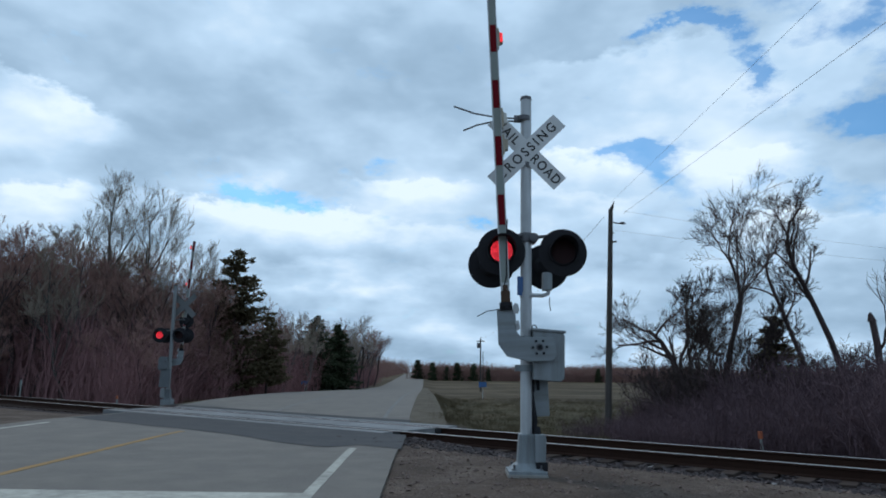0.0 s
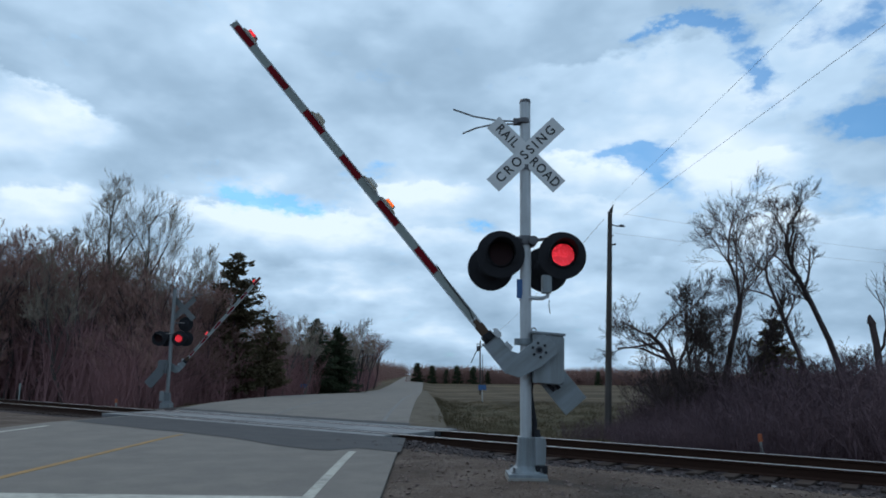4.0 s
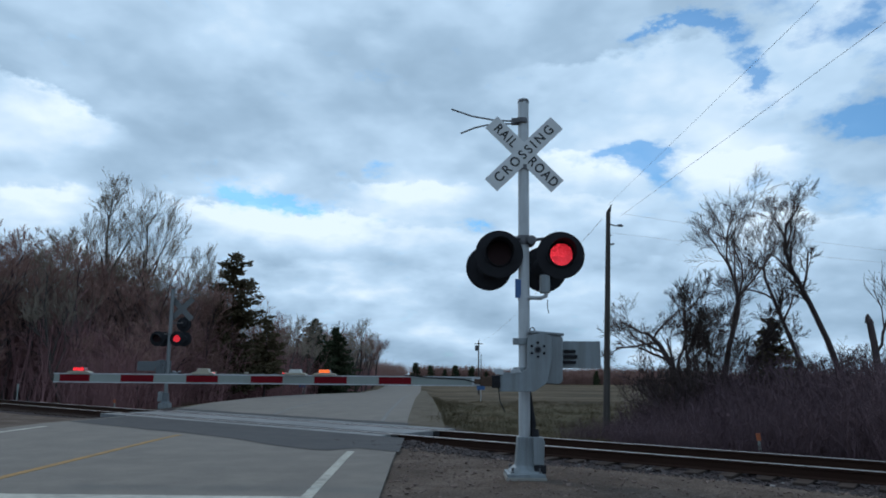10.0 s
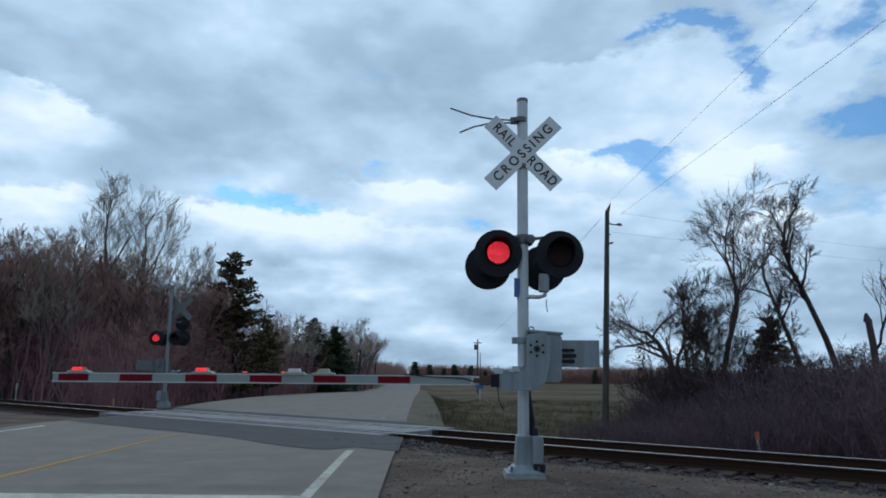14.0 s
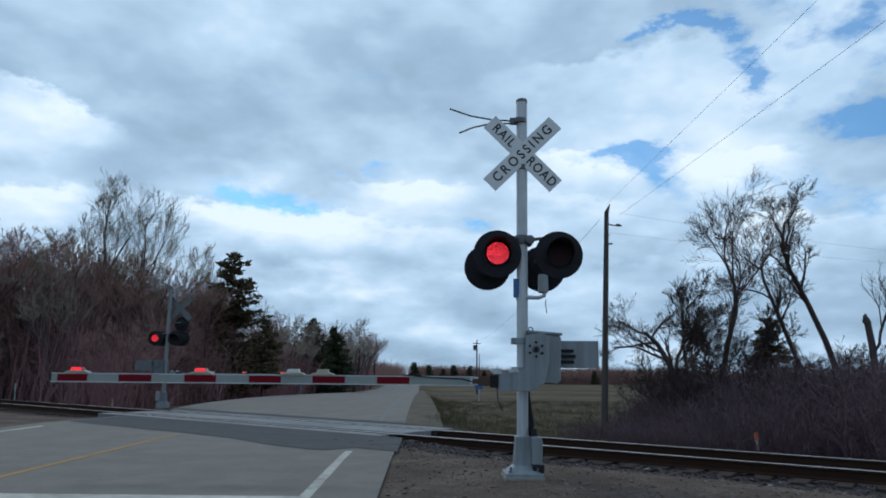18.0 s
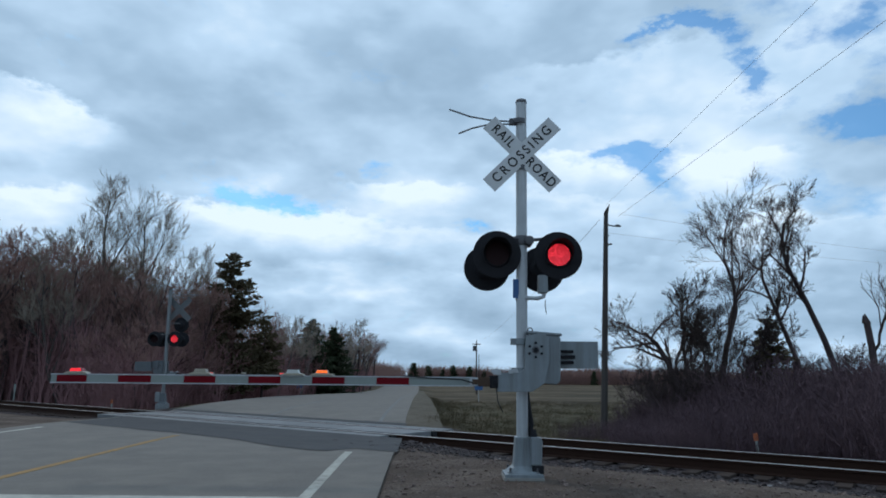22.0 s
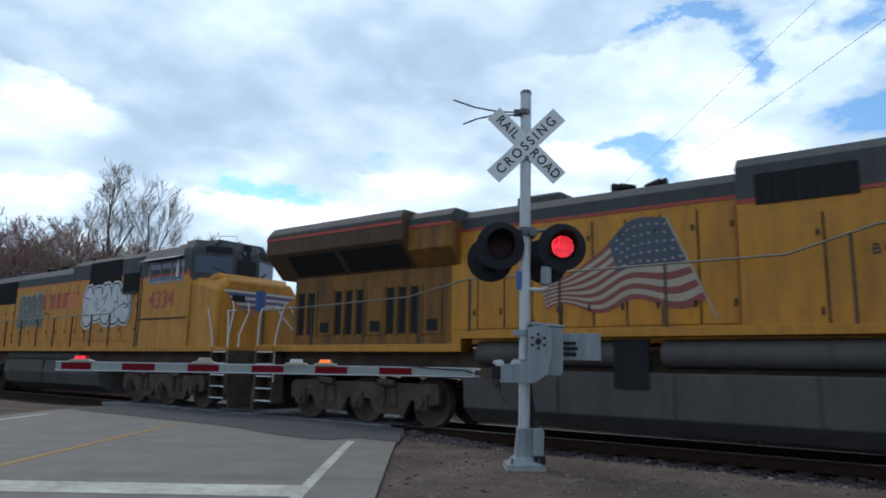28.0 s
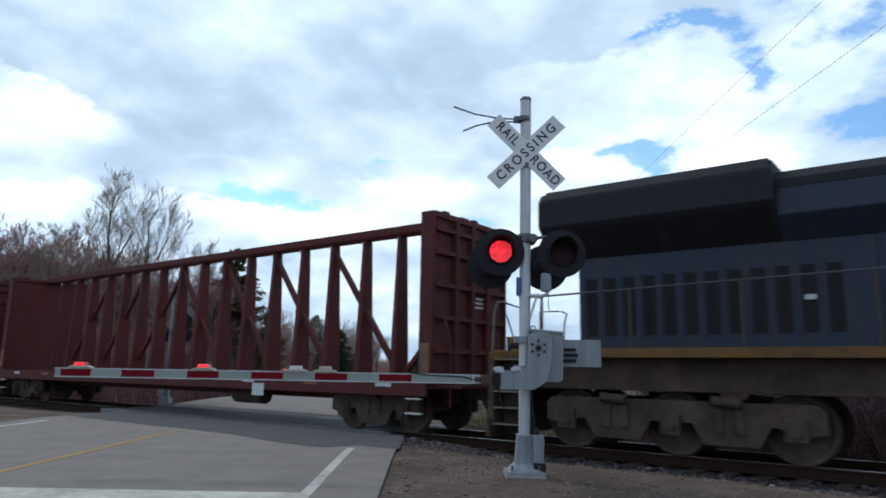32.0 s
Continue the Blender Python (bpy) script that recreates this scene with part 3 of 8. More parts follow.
def make_ground():
    nx, ny = 190, 210
    xs = [2.6 * math.sinh(7.6 * (2 * i / (nx - 1) - 1)) - 1.0 for i in range(nx)]
    ys = [2.6 * math.sinh(7.6 * (2 * i / (ny - 1) - 1)) + 12.0 for i in range(ny)]
    s = Shape()
    s.v = [(x, y, ground_z(x, y)) for y in ys for x in xs]
    s.f = [(j * nx + i, j * nx + i + 1, (j + 1) * nx + i + 1, (j + 1) * nx + i) for j in range(ny - 1) for i in range(nx - 1)]
    ob = new("ground", s.mesh("ground", ground_material(), smooth=True))
    tagged(ob, "gravel shoulder, dark ballast, spring grass and brown fields", "ground", kind="structure")


def strip(name, lanes, ys, lift, material, label, category, keep=None, kind="structure", parent=None):
    """A sheet that lies on the road between lanes, along y, with a thickness."""
    s = Shape()
    ys = list(ys)
    n = len(lanes)
    for low in (0.0, -0.03):
        for y in ys:
            for l in lanes:
                x = road_x(y, l)
                s.v.append((x, y, road_bed(x, y) + lift + low))
    k = len(ys)
    b = n * k
    for j in range(k - 1):
        for i in range(n - 1):
            q = (j * n + i, j * n + i + 1, (j + 1) * n + i + 1, (j + 1) * n + i)
            s.f.append(q)
    for j in range(k - 1):
        for i in (0, n - 1):
            s.f.append((j * n + i, (j + 1) * n + i, (j + 1) * n + i + b, j * n + i + b))
    ob = new(name, s.mesh(name, material))
    ob.parent = parent
    return tagged(ob, label, category, kind=kind)


def stations(a, b):
    out, y = [], a
    while y < b:
        out.append(y)
        y += 0.35 if y < 34 else 1.5 + y * 0.03
    return out + [b]


def make_road():
    lanes = [EDGE_L + (EDGE_R - EDGE_L) * i / 10 for i in range(11)]
    strip("road", lanes, stations(-40, 900), 0.0, M_ASPHALT, "worn grey two-lane asphalt road", "road")
    # lines
    strip("fog_line", [FOG_R - 0.06, FOG_R + 0.06], stations(-30, 11.3), 0.004, M_WHITE_LINE, "worn white edge line on the road", "road marking")
    strip("fog_line", [FOG_R - 0.05, FOG_R + 0.05], stations(19.5, 300), 0.004, M_FAINT_LINE, "worn white edge line beyond the track", "road marking")
    strip("fog_line", [FOG_L - 0.06, FOG_L + 0.06], stations(-30, 15.6), 0.004, M_WHITE_LINE, "worn white edge line on the road", "road marking")
    strip("centre_line", [CENTRE - 0.06, CENTRE + 0.06], stations(-30, 13.9), 0.004, M_YELLOW_LINE, "faded yellow centre line", "road marking")
    strip("centre_line", [CENTRE - 0.05, CENTRE + 0.05], stations(22, 300), 0.004, M_FAINT_LINE, "faint worn centre line beyond the track", "road marking")
    strip("gravel_shoulder", [EDGE_R - 0.02, EDGE_R + 0.35, EDGE_R + 0.7, EDGE_R + 1.0], stations(17.4, 130), -0.012, M_SHOULDER, "pale brown gravel shoulder beside the road", "shoulder")
    strip("stop_line", [CENTRE + 0.1 + 0.36 * i for i in range(10)] + [FOG_R - 0.02], [6.50, 6.7, 6.9, 7.08], 0.005, M_WHITE_LINE, "worn white stop line before the crossing", "road marking")


def slab_on_track(s, x0, x1, y0, y1, top, thick, steps=8, wob=0.0, seed=0):
    """A sheet in the track's own space, with a slightly ragged edge."""
    vs, fs = [], []
    for k, z in enumerate((top, top - thick)):
        for i in range(steps + 1):
            x = x0 + (x1 - x0) * i / steps
            for e, y in enumerate((y0, y1)):
                w = wob * noise.noise((x * 0.8, e * 7.3 + seed, 1.7))
                vs.append((x, y + w, z))
    n = 2 * (steps + 1)
    for i in range(steps):
        a = 2 * i
        fs += [(a, a + 2, a + 3, a + 1), (a, a + n, a + 2 + n, a + 2), (a + 1, a + 3, a + 3 + n, a + 1 + n)]
    fs += [(0, 1, 1 + n, n), (n - 2, 2 * n - 2, 2 * n - 1, n - 1)]
    s.add(vs, fs)


def along(x, y):
    return x * DIR.x + y * DIR.y


def make_patch():
    """Dark new asphalt on both sides of the rails, following the road's fall."""
    s = Shape()
    for q0, q1 in ((-4.35, -1.47), (1.42, 1.95)):
        n, k = 30, 8
        base = len(s.v)
        for z in (0.006, -0.03):
            for j in range(k + 1):
                for i in range(n + 1):
                    f = i / n
                    q = q0 + (q1 - q0) * j / k
                    if j == (0 if q0 < 0 else k):
                        q += 0.10 * noise.noise((f * 9, q0, 0.3)) - (0.5 * smoothstep(0.55, 0.8, f) * (1 - smoothstep(0.84, 0.93, f)) if q0 < 0 else 0) + (1.3 * smoothstep(0.86, 1.0, f) if q0 < 0 else 0)
                    # from the left pavement edge to the right one, in world space
                    lane = EDGE_L + 0.15 + (EDGE_R - 0.1 - EDGE_L) * f
                    y = (q + TRACK_D - lane * NRM.x) / (NRM.y - 0.028 * NRM.x)
                    x = road_x(y, lane)
                    s.v.append((x, y, road_z(x, y) + z))
        m = (n + 1) * (k + 1)
        for j in range(k):
            for i in range(n):
                a = base + j * (n + 1) + i
                s.f.append((a, a + 1, a + n + 2, a + n + 1))
    ob = new("asphalt_patch", s.mesh("asphalt_patch", M_PATCH))
    tagged(ob, "dark asphalt patch beside the crossing rails", "road", kind="structure")


RAIL_PROFILE = [(-0.07, -0.18), (0.07, -0.18), (0.07, -0.168), (0.012, -0.145), (0.010, -0.05), (0.036, -0.038), (0.036, -0.004),
                (-0.036, -0.004), (-0.036, -0.038), (-0.010, -0.05), (-0.012, -0.145), (-0.07, -0.168)]


def make_track():
    t = thing("railway_track", "single railway track with rusty rails on dark ballast", "railway track", TRACK, kind="structure")
    for y in (-0.755, 0.755):
        s = Shape().prism([(y + p, q) for p, q in RAIL_PROFILE], -420, 160)
        r = part("rail", s, M_RAIL_SIDE, t, "rusty steel rail")
        part("rail_head", Shape().prism([(y - 0.034, -0.004), (y + 0.034, -0.004), (y + 0.030, 0.001), (y - 0.030, 0.001)], -420, 160), M_RAIL_TOP, r, "polished rail head")
    tie = Shape().box(-0.11, 0.11, -1.28, 1.28, -0.34, -0.175).mesh("tie", M_TIE, 0.012)
    cx = -16.1
    for i in range(150):
        x = -45 + i * 0.53
        if abs(x - cx) < 5.9:
            continue
        part("tie", tie, M_TIE, t, at=pose(x + random.uniform(-0.03, 0.03), random.uniform(-0.03, 0.03), random.uniform(-0.012, 0.0), 0, 0, random.uniform(-1, 1)))
    # crossing panels of concrete between and outside the rails, across the road
    c = thing("crossing_surface", "grey concrete railway crossing panels with dark flangeways", "crossing panels", TRACK, kind="structure")
    for row, (y0, y1) in enumerate(((-1.45, -1.0), (-0.52, 0.52), (1.0, 1.40))):
        for k in range(5):
            x0 = cx - 5.9 + k * 2.36
            s = Shape().box(x0 + 0.006, x0 + 2.354, y0, y1, -0.17, 0.004 if row == 1 else 0.002)
            part("crossing_panel", s, M_PANEL, c, bevel=0.008)
    for y in (-0.745, 0.745):
        for a, b in ((y - 0.24, y - 0.06), (y + 0.06, y + 0.24)):
            part("flangeway", Shape().box(cx - 5.95, cx + 5.95, a, b, -0.19, -0.012), M_RUBBER, c, "dark rubber flangeway")
    return t


make_ground()
make_road()
make_patch()
make_track()

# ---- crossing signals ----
# far signal paints: darker copies of the near ones, with tree shade mixed in
M_FAR_PAINT = mat("shaded_weathered_mast_paint", (0.21, 0.225, 0.235), (0.14, 0.15, 0.155), 0.7, grain=10, dirt=(0.10, 0.095, 0.09), dirt_amount=0.5, streak=6)
M_FAR_MECH = mat("shaded_grey_housing", (0.12, 0.13, 0.14), (0.08, 0.085, 0.09), 0.7, grain=8)
M_RUST = mat("rusty_brown_casting", (0.085, 0.055, 0.040), (0.045, 0.030, 0.024), 0.85, grain=12)
M_DULL = mat("dull_bare_metal", (0.12, 0.125, 0.13), (0.075, 0.078, 0.082), 0.6, 0.2, grain=8)
# flashing: the left lamps burn until 0.15 s, then the sides change every 0.5957 s
FLASH_0, FLASH = 0.15, 0.5957
MOVES = []                                     # (thing, rows), keyed at the end


def blink(ob, left, rest, travel, lead=(0, -1, 0)):
    """Rows that slide a field of diodes up to its lens while it burns and back while it is dark."""
    out = pose(*rest)
    lit = pose(*(Vector(rest) + Vector(lead) * travel))
    rows, n = [], -1
    while FLASH_0 + FLASH * n < 32:
        a, b = FLASH_0 + FLASH * n, FLASH_0 + FLASH * (n + 1)
        on = (n % 2 != 0) == left
        for t in (a + 0.02, b - 0.02):
            if 0 < t < 32:
                rows.append((t, lit if on else out))
        n += 1
    first = lit if left else out
    rows = [(0.0, first)] + rows + [(32.0, rows[-1][1])]
    clean = [rows[0]]
    for r in rows[1:]:
        if r[0] - clean[-1][0] > 0.02:
            clean.append(r)
    MOVES.append((ob, clean))


ARM_ROWS = ((0.0, 87.0), (0.9, 87.0), (1.05, 85.6), (1.2, 83.2), (1.5, 77.7), (2.0, 70.3), (2.5, 64.6), (3.0, 60.0), (3.5, 55.1), (4.0, 50.1), (4.5, 45.2),
            (5.0, 40.2), (5.5, 35.4), (6.0, 30.8), (6.5, 26.1), (7.0, 21.8), (7.5, 17.5), (8.0, 13.5), (8.5, 9.5), (9.0, 5.7), (9.5, 2.2),
            (9.75, 0.4), (9.9, -0.4), (10.05, -0.5), (32.0, -0.5))


def disc_lamp(parent, x, z, y, left, far=False, face=-1, lit=True):
    """A flashing lamp: round black background with a visor and a lens. face -1 looks to the camera's side of the road."""
    f = face
    lamp = part("signal_lamp", Shape().cyl((x, y, z), (x, y + f * 0.012, z), 0.305, n=40), M_BLACK, parent, "round black background of a flashing lamp", 0.004, True)
    part("lamp_case", Shape().cyl((x, y - f * 0.006, z), (x, y - f * 0.11, z), 0.165, 0.12, 20), M_BLACK, lamp, bevel=0.008, smooth=True)
    # visor: an open hood round the upper part of the lens
    s = Shape()
    n = 22
    vs, fs = [], []
    for r in (0.182, 0.172):
        for i in range(n + 1):
            a = radians(-40 + 260 * i / n)
            d = 0.10 + 0.20 * max(0.0, math.sin(a)) ** 0.7
            for e in (0.012, d):
                vs.append((x + r * math.cos(a), y + f * e, z + r * math.sin(a)))
    m = 2 * (n + 1)
    for i in range(n):
        a = 2 * i
        fs += [(a, a + 2, a + 3, a + 1), (a + m, a + 1 + m, a + 3 + m, a + 2 + m), (a + 1, a + 3, a + 3 + m, a + 1 + m)]
    s.add(vs, fs)
    part("visor", s, M_BLACK, lamp, smooth=True)
    ring = Shape().cyl((x, y + f * 0.012, z), (x, y + f * 0.045, z), 0.168, 0.160, 32)
    part("bezel", ring, M_BLACK, lamp, bevel=0.004, smooth=True)
    part("lens", Shape().cyl((0, 0, 0), (0, f * 0.010, 0), 0.146, n=32), M_LENS_OFF, lamp, "dark red signal lens", at=pose(x, y + f * 0.045, z))
    if lit:
        led = part("lamp_light", Shape().cyl((0, 0, 0), (0, f * 0.006, 0), 0.140, n=32), M_LED, lamp, "round field of glowing red diodes")
        blink(led, left, (x, y + f * 0.032, z), 0.022, (0, f, 0))
    return lamp


def crossbuck(parent, x, y, z, face=-1, back=False):
    """Two crossed white blades, lettered."""
    for k, (ang, texts, dy) in enumerate(((45, (("CROSSING", 0.0),), 0.0), (-45, (("RAIL", -0.345), ("ROAD", 0.345)), 0.006))):
        m = pose(x, y + dy, z, 0, -ang, 0)
        b = part("crossbuck_blade", Shape().box(-0.61, 0.61, -0.003, 0.003, -0.114, 0.114), M_SIGN if not back else M_DULL, parent,
                 "white crossbuck blade with black letters" if not back else "bare metal back of a crossbuck blade", at=m)
        if not back:
            for text, off in texts:
                lettering(text, 0.178, M_INK, b, pose(off, -0.0045, 0, 90, 0, 0), depth=0.001, wide=0.92 if len(text) > 4 else 0.86, gap=1.42 if len(text) > 4 else 1.2)
    part("crossbuck_clamp", Shape().cyl((x, y + 0.08, z - 0.2), (x, y + 0.08, z - 0.14), 0.085, n=20), M_WIRE, parent)


def gate_arm(parent, pivot, length, bands, side=-1, width=0.104, drop=0.385, y_face=0.0):
    """The arm in its own space: the pivot is the origin, the arm lies level towards side*x, below the pivot."""
    arm = part("gate_arm", Shape().box(*sorted((side * 0.72, side * length)), -0.022, 0.022, -drop - width / 2, -drop + width / 2),
               M_WHITE_BAND, parent, "striped red and white crossing gate arm", at=pose(*pivot))
    # bent steel elbow with bolts
    pr = [(side * 0.47, -0.50), (side * 0.05, -0.50), (-side * 0.10, -0.40), (-side * 0.17, -0.12), (-side * 0.17, 0.14), (-side * 0.10, 0.205),
          (side * 0.12, 0.17), (side * 0.13, -0.22), (side * 0.20, -0.27), (side * 0.47, -0.275)]
    part("gate_elbow", Shape().prism(pr, y_face - 0.012, y_face + 0.012, "y"), M_MECH, arm, "grey steel gate elbow plate", 0.004)
    for i in range(6):
        a = radians(30 + 60 * i)
        part("elbow_bolt", Shape().cyl((0.085 * math.cos(a), y_face - 0.03, 0.085 * math.sin(a)), (0.085 * math.cos(a), y_face, 0.085 * math.sin(a)), 0.017, n=6), M_BLACK, arm)
    part("pivot_nut", Shape().cyl((0, y_face - 0.04, 0), (0, y_face, 0), 0.028, n=12), M_BLACK, arm)
    part("arm_coupling", Shape().box(*sorted((side * 0.46, side * 0.56)), -0.05, 0.05, -drop - 0.075, -drop + 0.075).cyl((side * 0.5, -0.07, -drop), (side * 0.5, 0.07, -drop), 0.03),
         M_BLACK, arm, "dark breakaway coupling", 0.006)
    part("shear_block", Shape().box(*sorted((side * 0.56, side * 0.70)), -0.045, 0.045, -drop - 0.055, -drop + 0.055).box(*sorted((side * 0.70, side * 0.77)), -0.05, 0.05, -drop - 0.03, -drop + 0.03), M_RUST, arm, "rusty brown shear block", 0.008)
    for dz in (-0.05, 0.05):
        part("coupling_bolt", Shape().cyl((side * 0.515, -0.085, -drop + dz), (side * 0.515, 0.085, -drop + dz), 0.017, n=6), M_BLACK, arm)
    for xa in (0.20, 0.42):
        part("elbow_tab", Shape().prism([(side * xa, -0.275), (side * (xa + 0.13), -0.275), (side * (xa + 0.11), -0.235), (side * (xa + 0.03), -0.225)], y_face - 0.02, y_face + 0.06, "y"), M_ALUM, arm, "pale folded tab", 0.004)
    part("arm_bracket", Shape().box(*sorted((side * 0.54, side * 0.80)), -0.03, 0.03, -drop - 0.05, -drop + 0.05), M_ALUM, arm, "weathered arm adapter", 0.005)
    for x0, x1 in bands:
        part("red_band", Shape().box(*sorted((side * x0, side * x1)), -0.0245, 0.0245, -drop - width / 2 - 0.0005 + 0.012, -drop + width / 2 - 0.011), M_RED_BAND, arm)
    part("arm_edge", Shape().box(*sorted((side * 0.76, side * (length + 0.004))), -0.026, 0.026, -drop + width / 2 - 0.008, -drop + width / 2 + 0.004), M_ALUM, arm)
    part("arm_edge", Shape().box(*sorted((side * 0.76, side * (length + 0.004))), -0.026, 0.026, -drop - width / 2 - 0.004, -drop - width / 2 + 0.008), M_ALUM, arm)
    return arm


def arm_lamp(arm, x, drop, width, kind):
    top = -drop + width / 2 + 0.004
    pr = [(x - 0.14, top), (x + 0.14, top), (x + 0.125, top + 0.018), (x + 0.075, top + 0.028), (x - 0.075, top + 0.028), (x - 0.125, top + 0.018)]
    part("arm_lamp", Shape().prism(pr, -0.055, 0.055, "y"), M_LAMP_CASE, arm, "small lamp on the gate arm", 0.004)
    lens = [(x - 0.075, top + 0.028), (x + 0.075, top + 0.028), (x + 0.062, top + 0.068), (x - 0.062, top + 0.068)]
    if kind == "clear":
        part("arm_lamp_lens", Shape().prism(lens, -0.045, 0.045, "y"), M_LAMP_CLEAR, arm, "pale plastic box")
        return
    # hollow lens, so that the burning diodes can rise behind its front
    part("arm_lamp_lens", Shape().prism(lens, -0.045, 0.045, "y"), M_LENS_RED if kind == "steady" else M_LAMP_CASE, arm, "red lamp lens" if kind == "steady" else "unlit amber lens", 0.004)
    led = part("arm_lamp_light", Shape().prism([(-0.066, 0.032), (0.066, 0.032), (0.056, 0.064), (-0.056, 0.064)], -0.008, 0.008, "y"),
               M_LED_AMBER if kind == "right" else M_LED_SMALL, arm, "glowing diodes of a gate arm lamp", at=pose(x, -0.042, top))
    if kind != "steady":
        blink(led, kind == "left", (x, -0.030, top), 0.020)


def cantilever_rods(parent, x, z, y, side=-1):
    """Two thin bent rods clamped to the mast."""
    s1 = Shape().tube([(x + side * 0.06, y, z), (x + side * 0.35, y, z + 0.01), (x + side * 0.65, y, z + 0.06), (x + side * 0.93, y, z + 0.155)], 0.011, 6)
    s2 = Shape().tube([(x + side * 0.06, y + 0.03, z - 0.02), (x + side * 0.4, y + 0.03, z - 0.035), (x + side * 0.62, y + 0.03, z - 0.09), (x + side * 0.80, y + 0.03, z - 0.17)], 0.011, 6)
    part("bent_rod", s1, M_WIRE, parent, "thin bent metal rod")
    part("bent_rod", s2, M_WIRE, parent, "thin bent metal rod")
    part("rod_clamp", Shape().cyl((x, y, z - 0.03), (x, y, z + 0.03), 0.085, n=16).box(*sorted((x + side * 0.03, x + side * 0.13)), y - 0.03, y + 0.03, z - 0.045, z + 0.035), M_WIRE, parent)


def near_signal():
    # local space: origin at the mast's foot; the mast leans a little
    t = thing("crossing_signal", "white railway crossing signal mast with crossbuck, flashing lamps and lowering gate", "crossing signal",
              pose(1.005, 8.65, 0.0, 0, 0.45, 0))
    part("mast", Shape().cyl((0, 0, 0.05), (0, 0, 4.79), 0.0705, n=28), M_ALUM, t, "white-painted steel mast", smooth=True)
    part("mast_cap", Shape().cyl((0, 0, 4.785), (0, 0, 4.83), 0.078, 0.070, 28), M_WIRE, t, "dark mast cap", 0.006, True)
    part("base_plate", Shape().box(-0.23, 0.23, -0.22, 0.22, 0.012, 0.05), M_MECH, t, bevel=0.008)
    part("foundation", Shape().box(-0.24, 0.24, -0.24, 0.24, -0.25, 0.014), M_CONCRETE, t, bevel=0.01)
    for sx in (-1, 1):
        for sy in (-1, 1):
            part("anchor_bolt", Shape().cyl((sx * 0.16, sy * 0.16, 0.04), (sx * 0.16, sy * 0.16, 0.12), 0.015, n=8).cyl((sx * 0.16, sy * 0.16, 0.05), (sx * 0.16, sy * 0.16, 0.075), 0.03, n=6), M_WIRE, t)
    # cast junction base
    rings = []
    for z, w in ((0.05, 0.20), (0.09, 0.16), (0.13, 0.115), (0.40, 0.095), (0.47, 0.09)):
        rings.append([(-w, -w, z), (w, -w, z), (w, w, z), (-w, w, z)])
    part("junction_base", Shape().loft(rings), M_MECH, t, "grey cast junction base", 0.012)
    part("base_door", Shape().prism([(0.085, 0.15), (0.215, 0.15), (0.225, 0.42), (0.205, 0.475), (0.085, 0.475)], -0.17, -0.02, "y"), M_MECH, t, "weathered grey base box", 0.014)
    part("conduit_boot", Shape().cyl((0.13, -0.07, 0.47), (0.13, -0.06, 0.56), 0.045, 0.032, 12), M_BLACK, t, "dark conduit boot", smooth=True)
    # solid black block in place of the shadow below the base box
    part("base_box_shade", Shape().box(0.10, 0.24, -0.17, -0.02, 0.055, 0.15), M_BLACK, t, "black block standing for the shadow under the base box", 0.01)
    part("base_rib", Shape().box(-0.06, -0.045, -0.115, -0.09, 0.12, 0.46).box(-0.015, 0.0, -0.115, -0.09, 0.12, 0.46).box(0.03, 0.045, -0.115, -0.09, 0.12, 0.46), M_MECH, t)
    part("conduit", Shape().tube([(0.10, 0.05, 0.45), (0.115, 0.05, 0.62), (0.085, 0.05, 0.80), (0.06, 0.05, 1.0), (0.07, 0.05, 1.12)], 0.035, 10), M_BLACK, t, "dark flexible conduit", smooth=True)
    crossbuck(t, 0.0, -0.085, 4.05)
    cantilever_rods(t, -0.03, 4.52, -0.02)
    # lamp crossarm
    part("lamp_crossarm", Shape().tube([(-0.36, -0.02, 2.955), (-0.06, -0.06, 2.93), (0.10, -0.06, 2.91), (0.45, -0.02, 2.955)], 0.022, 8), M_WIRE, t, "dark lamp crossarm", smooth=True)
    part("crossarm_hub", Shape().cyl((0.09, -0.12, 2.90), (0.09, 0.10, 2.90), 0.06, n=16).cyl((0, 0, 2.85), (0, 0, 2.97), 0.09, n=20), M_WIRE, t, bevel=0.005, smooth=True)
    disc_lamp(t, -0.325, 2.71, -0.10, True)
    disc_lamp(t, 0.455, 2.71, -0.10, False)
    disc_lamp(t, -0.425, 2.60, 0.32, False, face=1, lit=False)
    disc_lamp(t, 0.30, 2.59, 0.32, True, face=1, lit=False)
    part("lamp_wire", Shape().tube([(0.30, 0.0, 2.15), (0.295, 0, 2.08), (0.31, 0, 1.98)], 0.006, 5), M_WIRE, t)
    part("lower_arm", Shape().tube([(0.0, -0.05, 2.17), (0.20, -0.05, 2.165), (0.27, -0.05, 2.19), (0.285, -0.05, 2.29)], 0.026, 8), M_ALUM, t, "pale pipe arm", smooth=True)
    part("lower_box", Shape().box(0.20, 0.32, -0.10, 0.02, 2.23, 2.46), M_MECH, t, "small grey junction box", 0.015)
    part("mast_band", Shape().cyl((0, 0, 2.14), (0, 0, 2.20), 0.079, n=20), M_ALUM, t)
    part("blue_plate", Shape().box(-0.145, -0.055, -0.03, -0.024, 2.16, 2.40), M_BLUE_SIGN, t, "small blue plate with unreadable marks", at=pose(0, 0, 0, 0, 0, 25))
    # gate mechanism housing
    pr = [(0.07, 1.12), (0.40, 1.10), (0.45, 1.14), (0.46, 1.66), (0.43, 1.70), (0.07, 1.72)]
    part("mechanism_housing", Shape().prism(pr, -0.17, 0.20, "y"), M_MECH, t, "grey gate mechanism housing", 0.014)
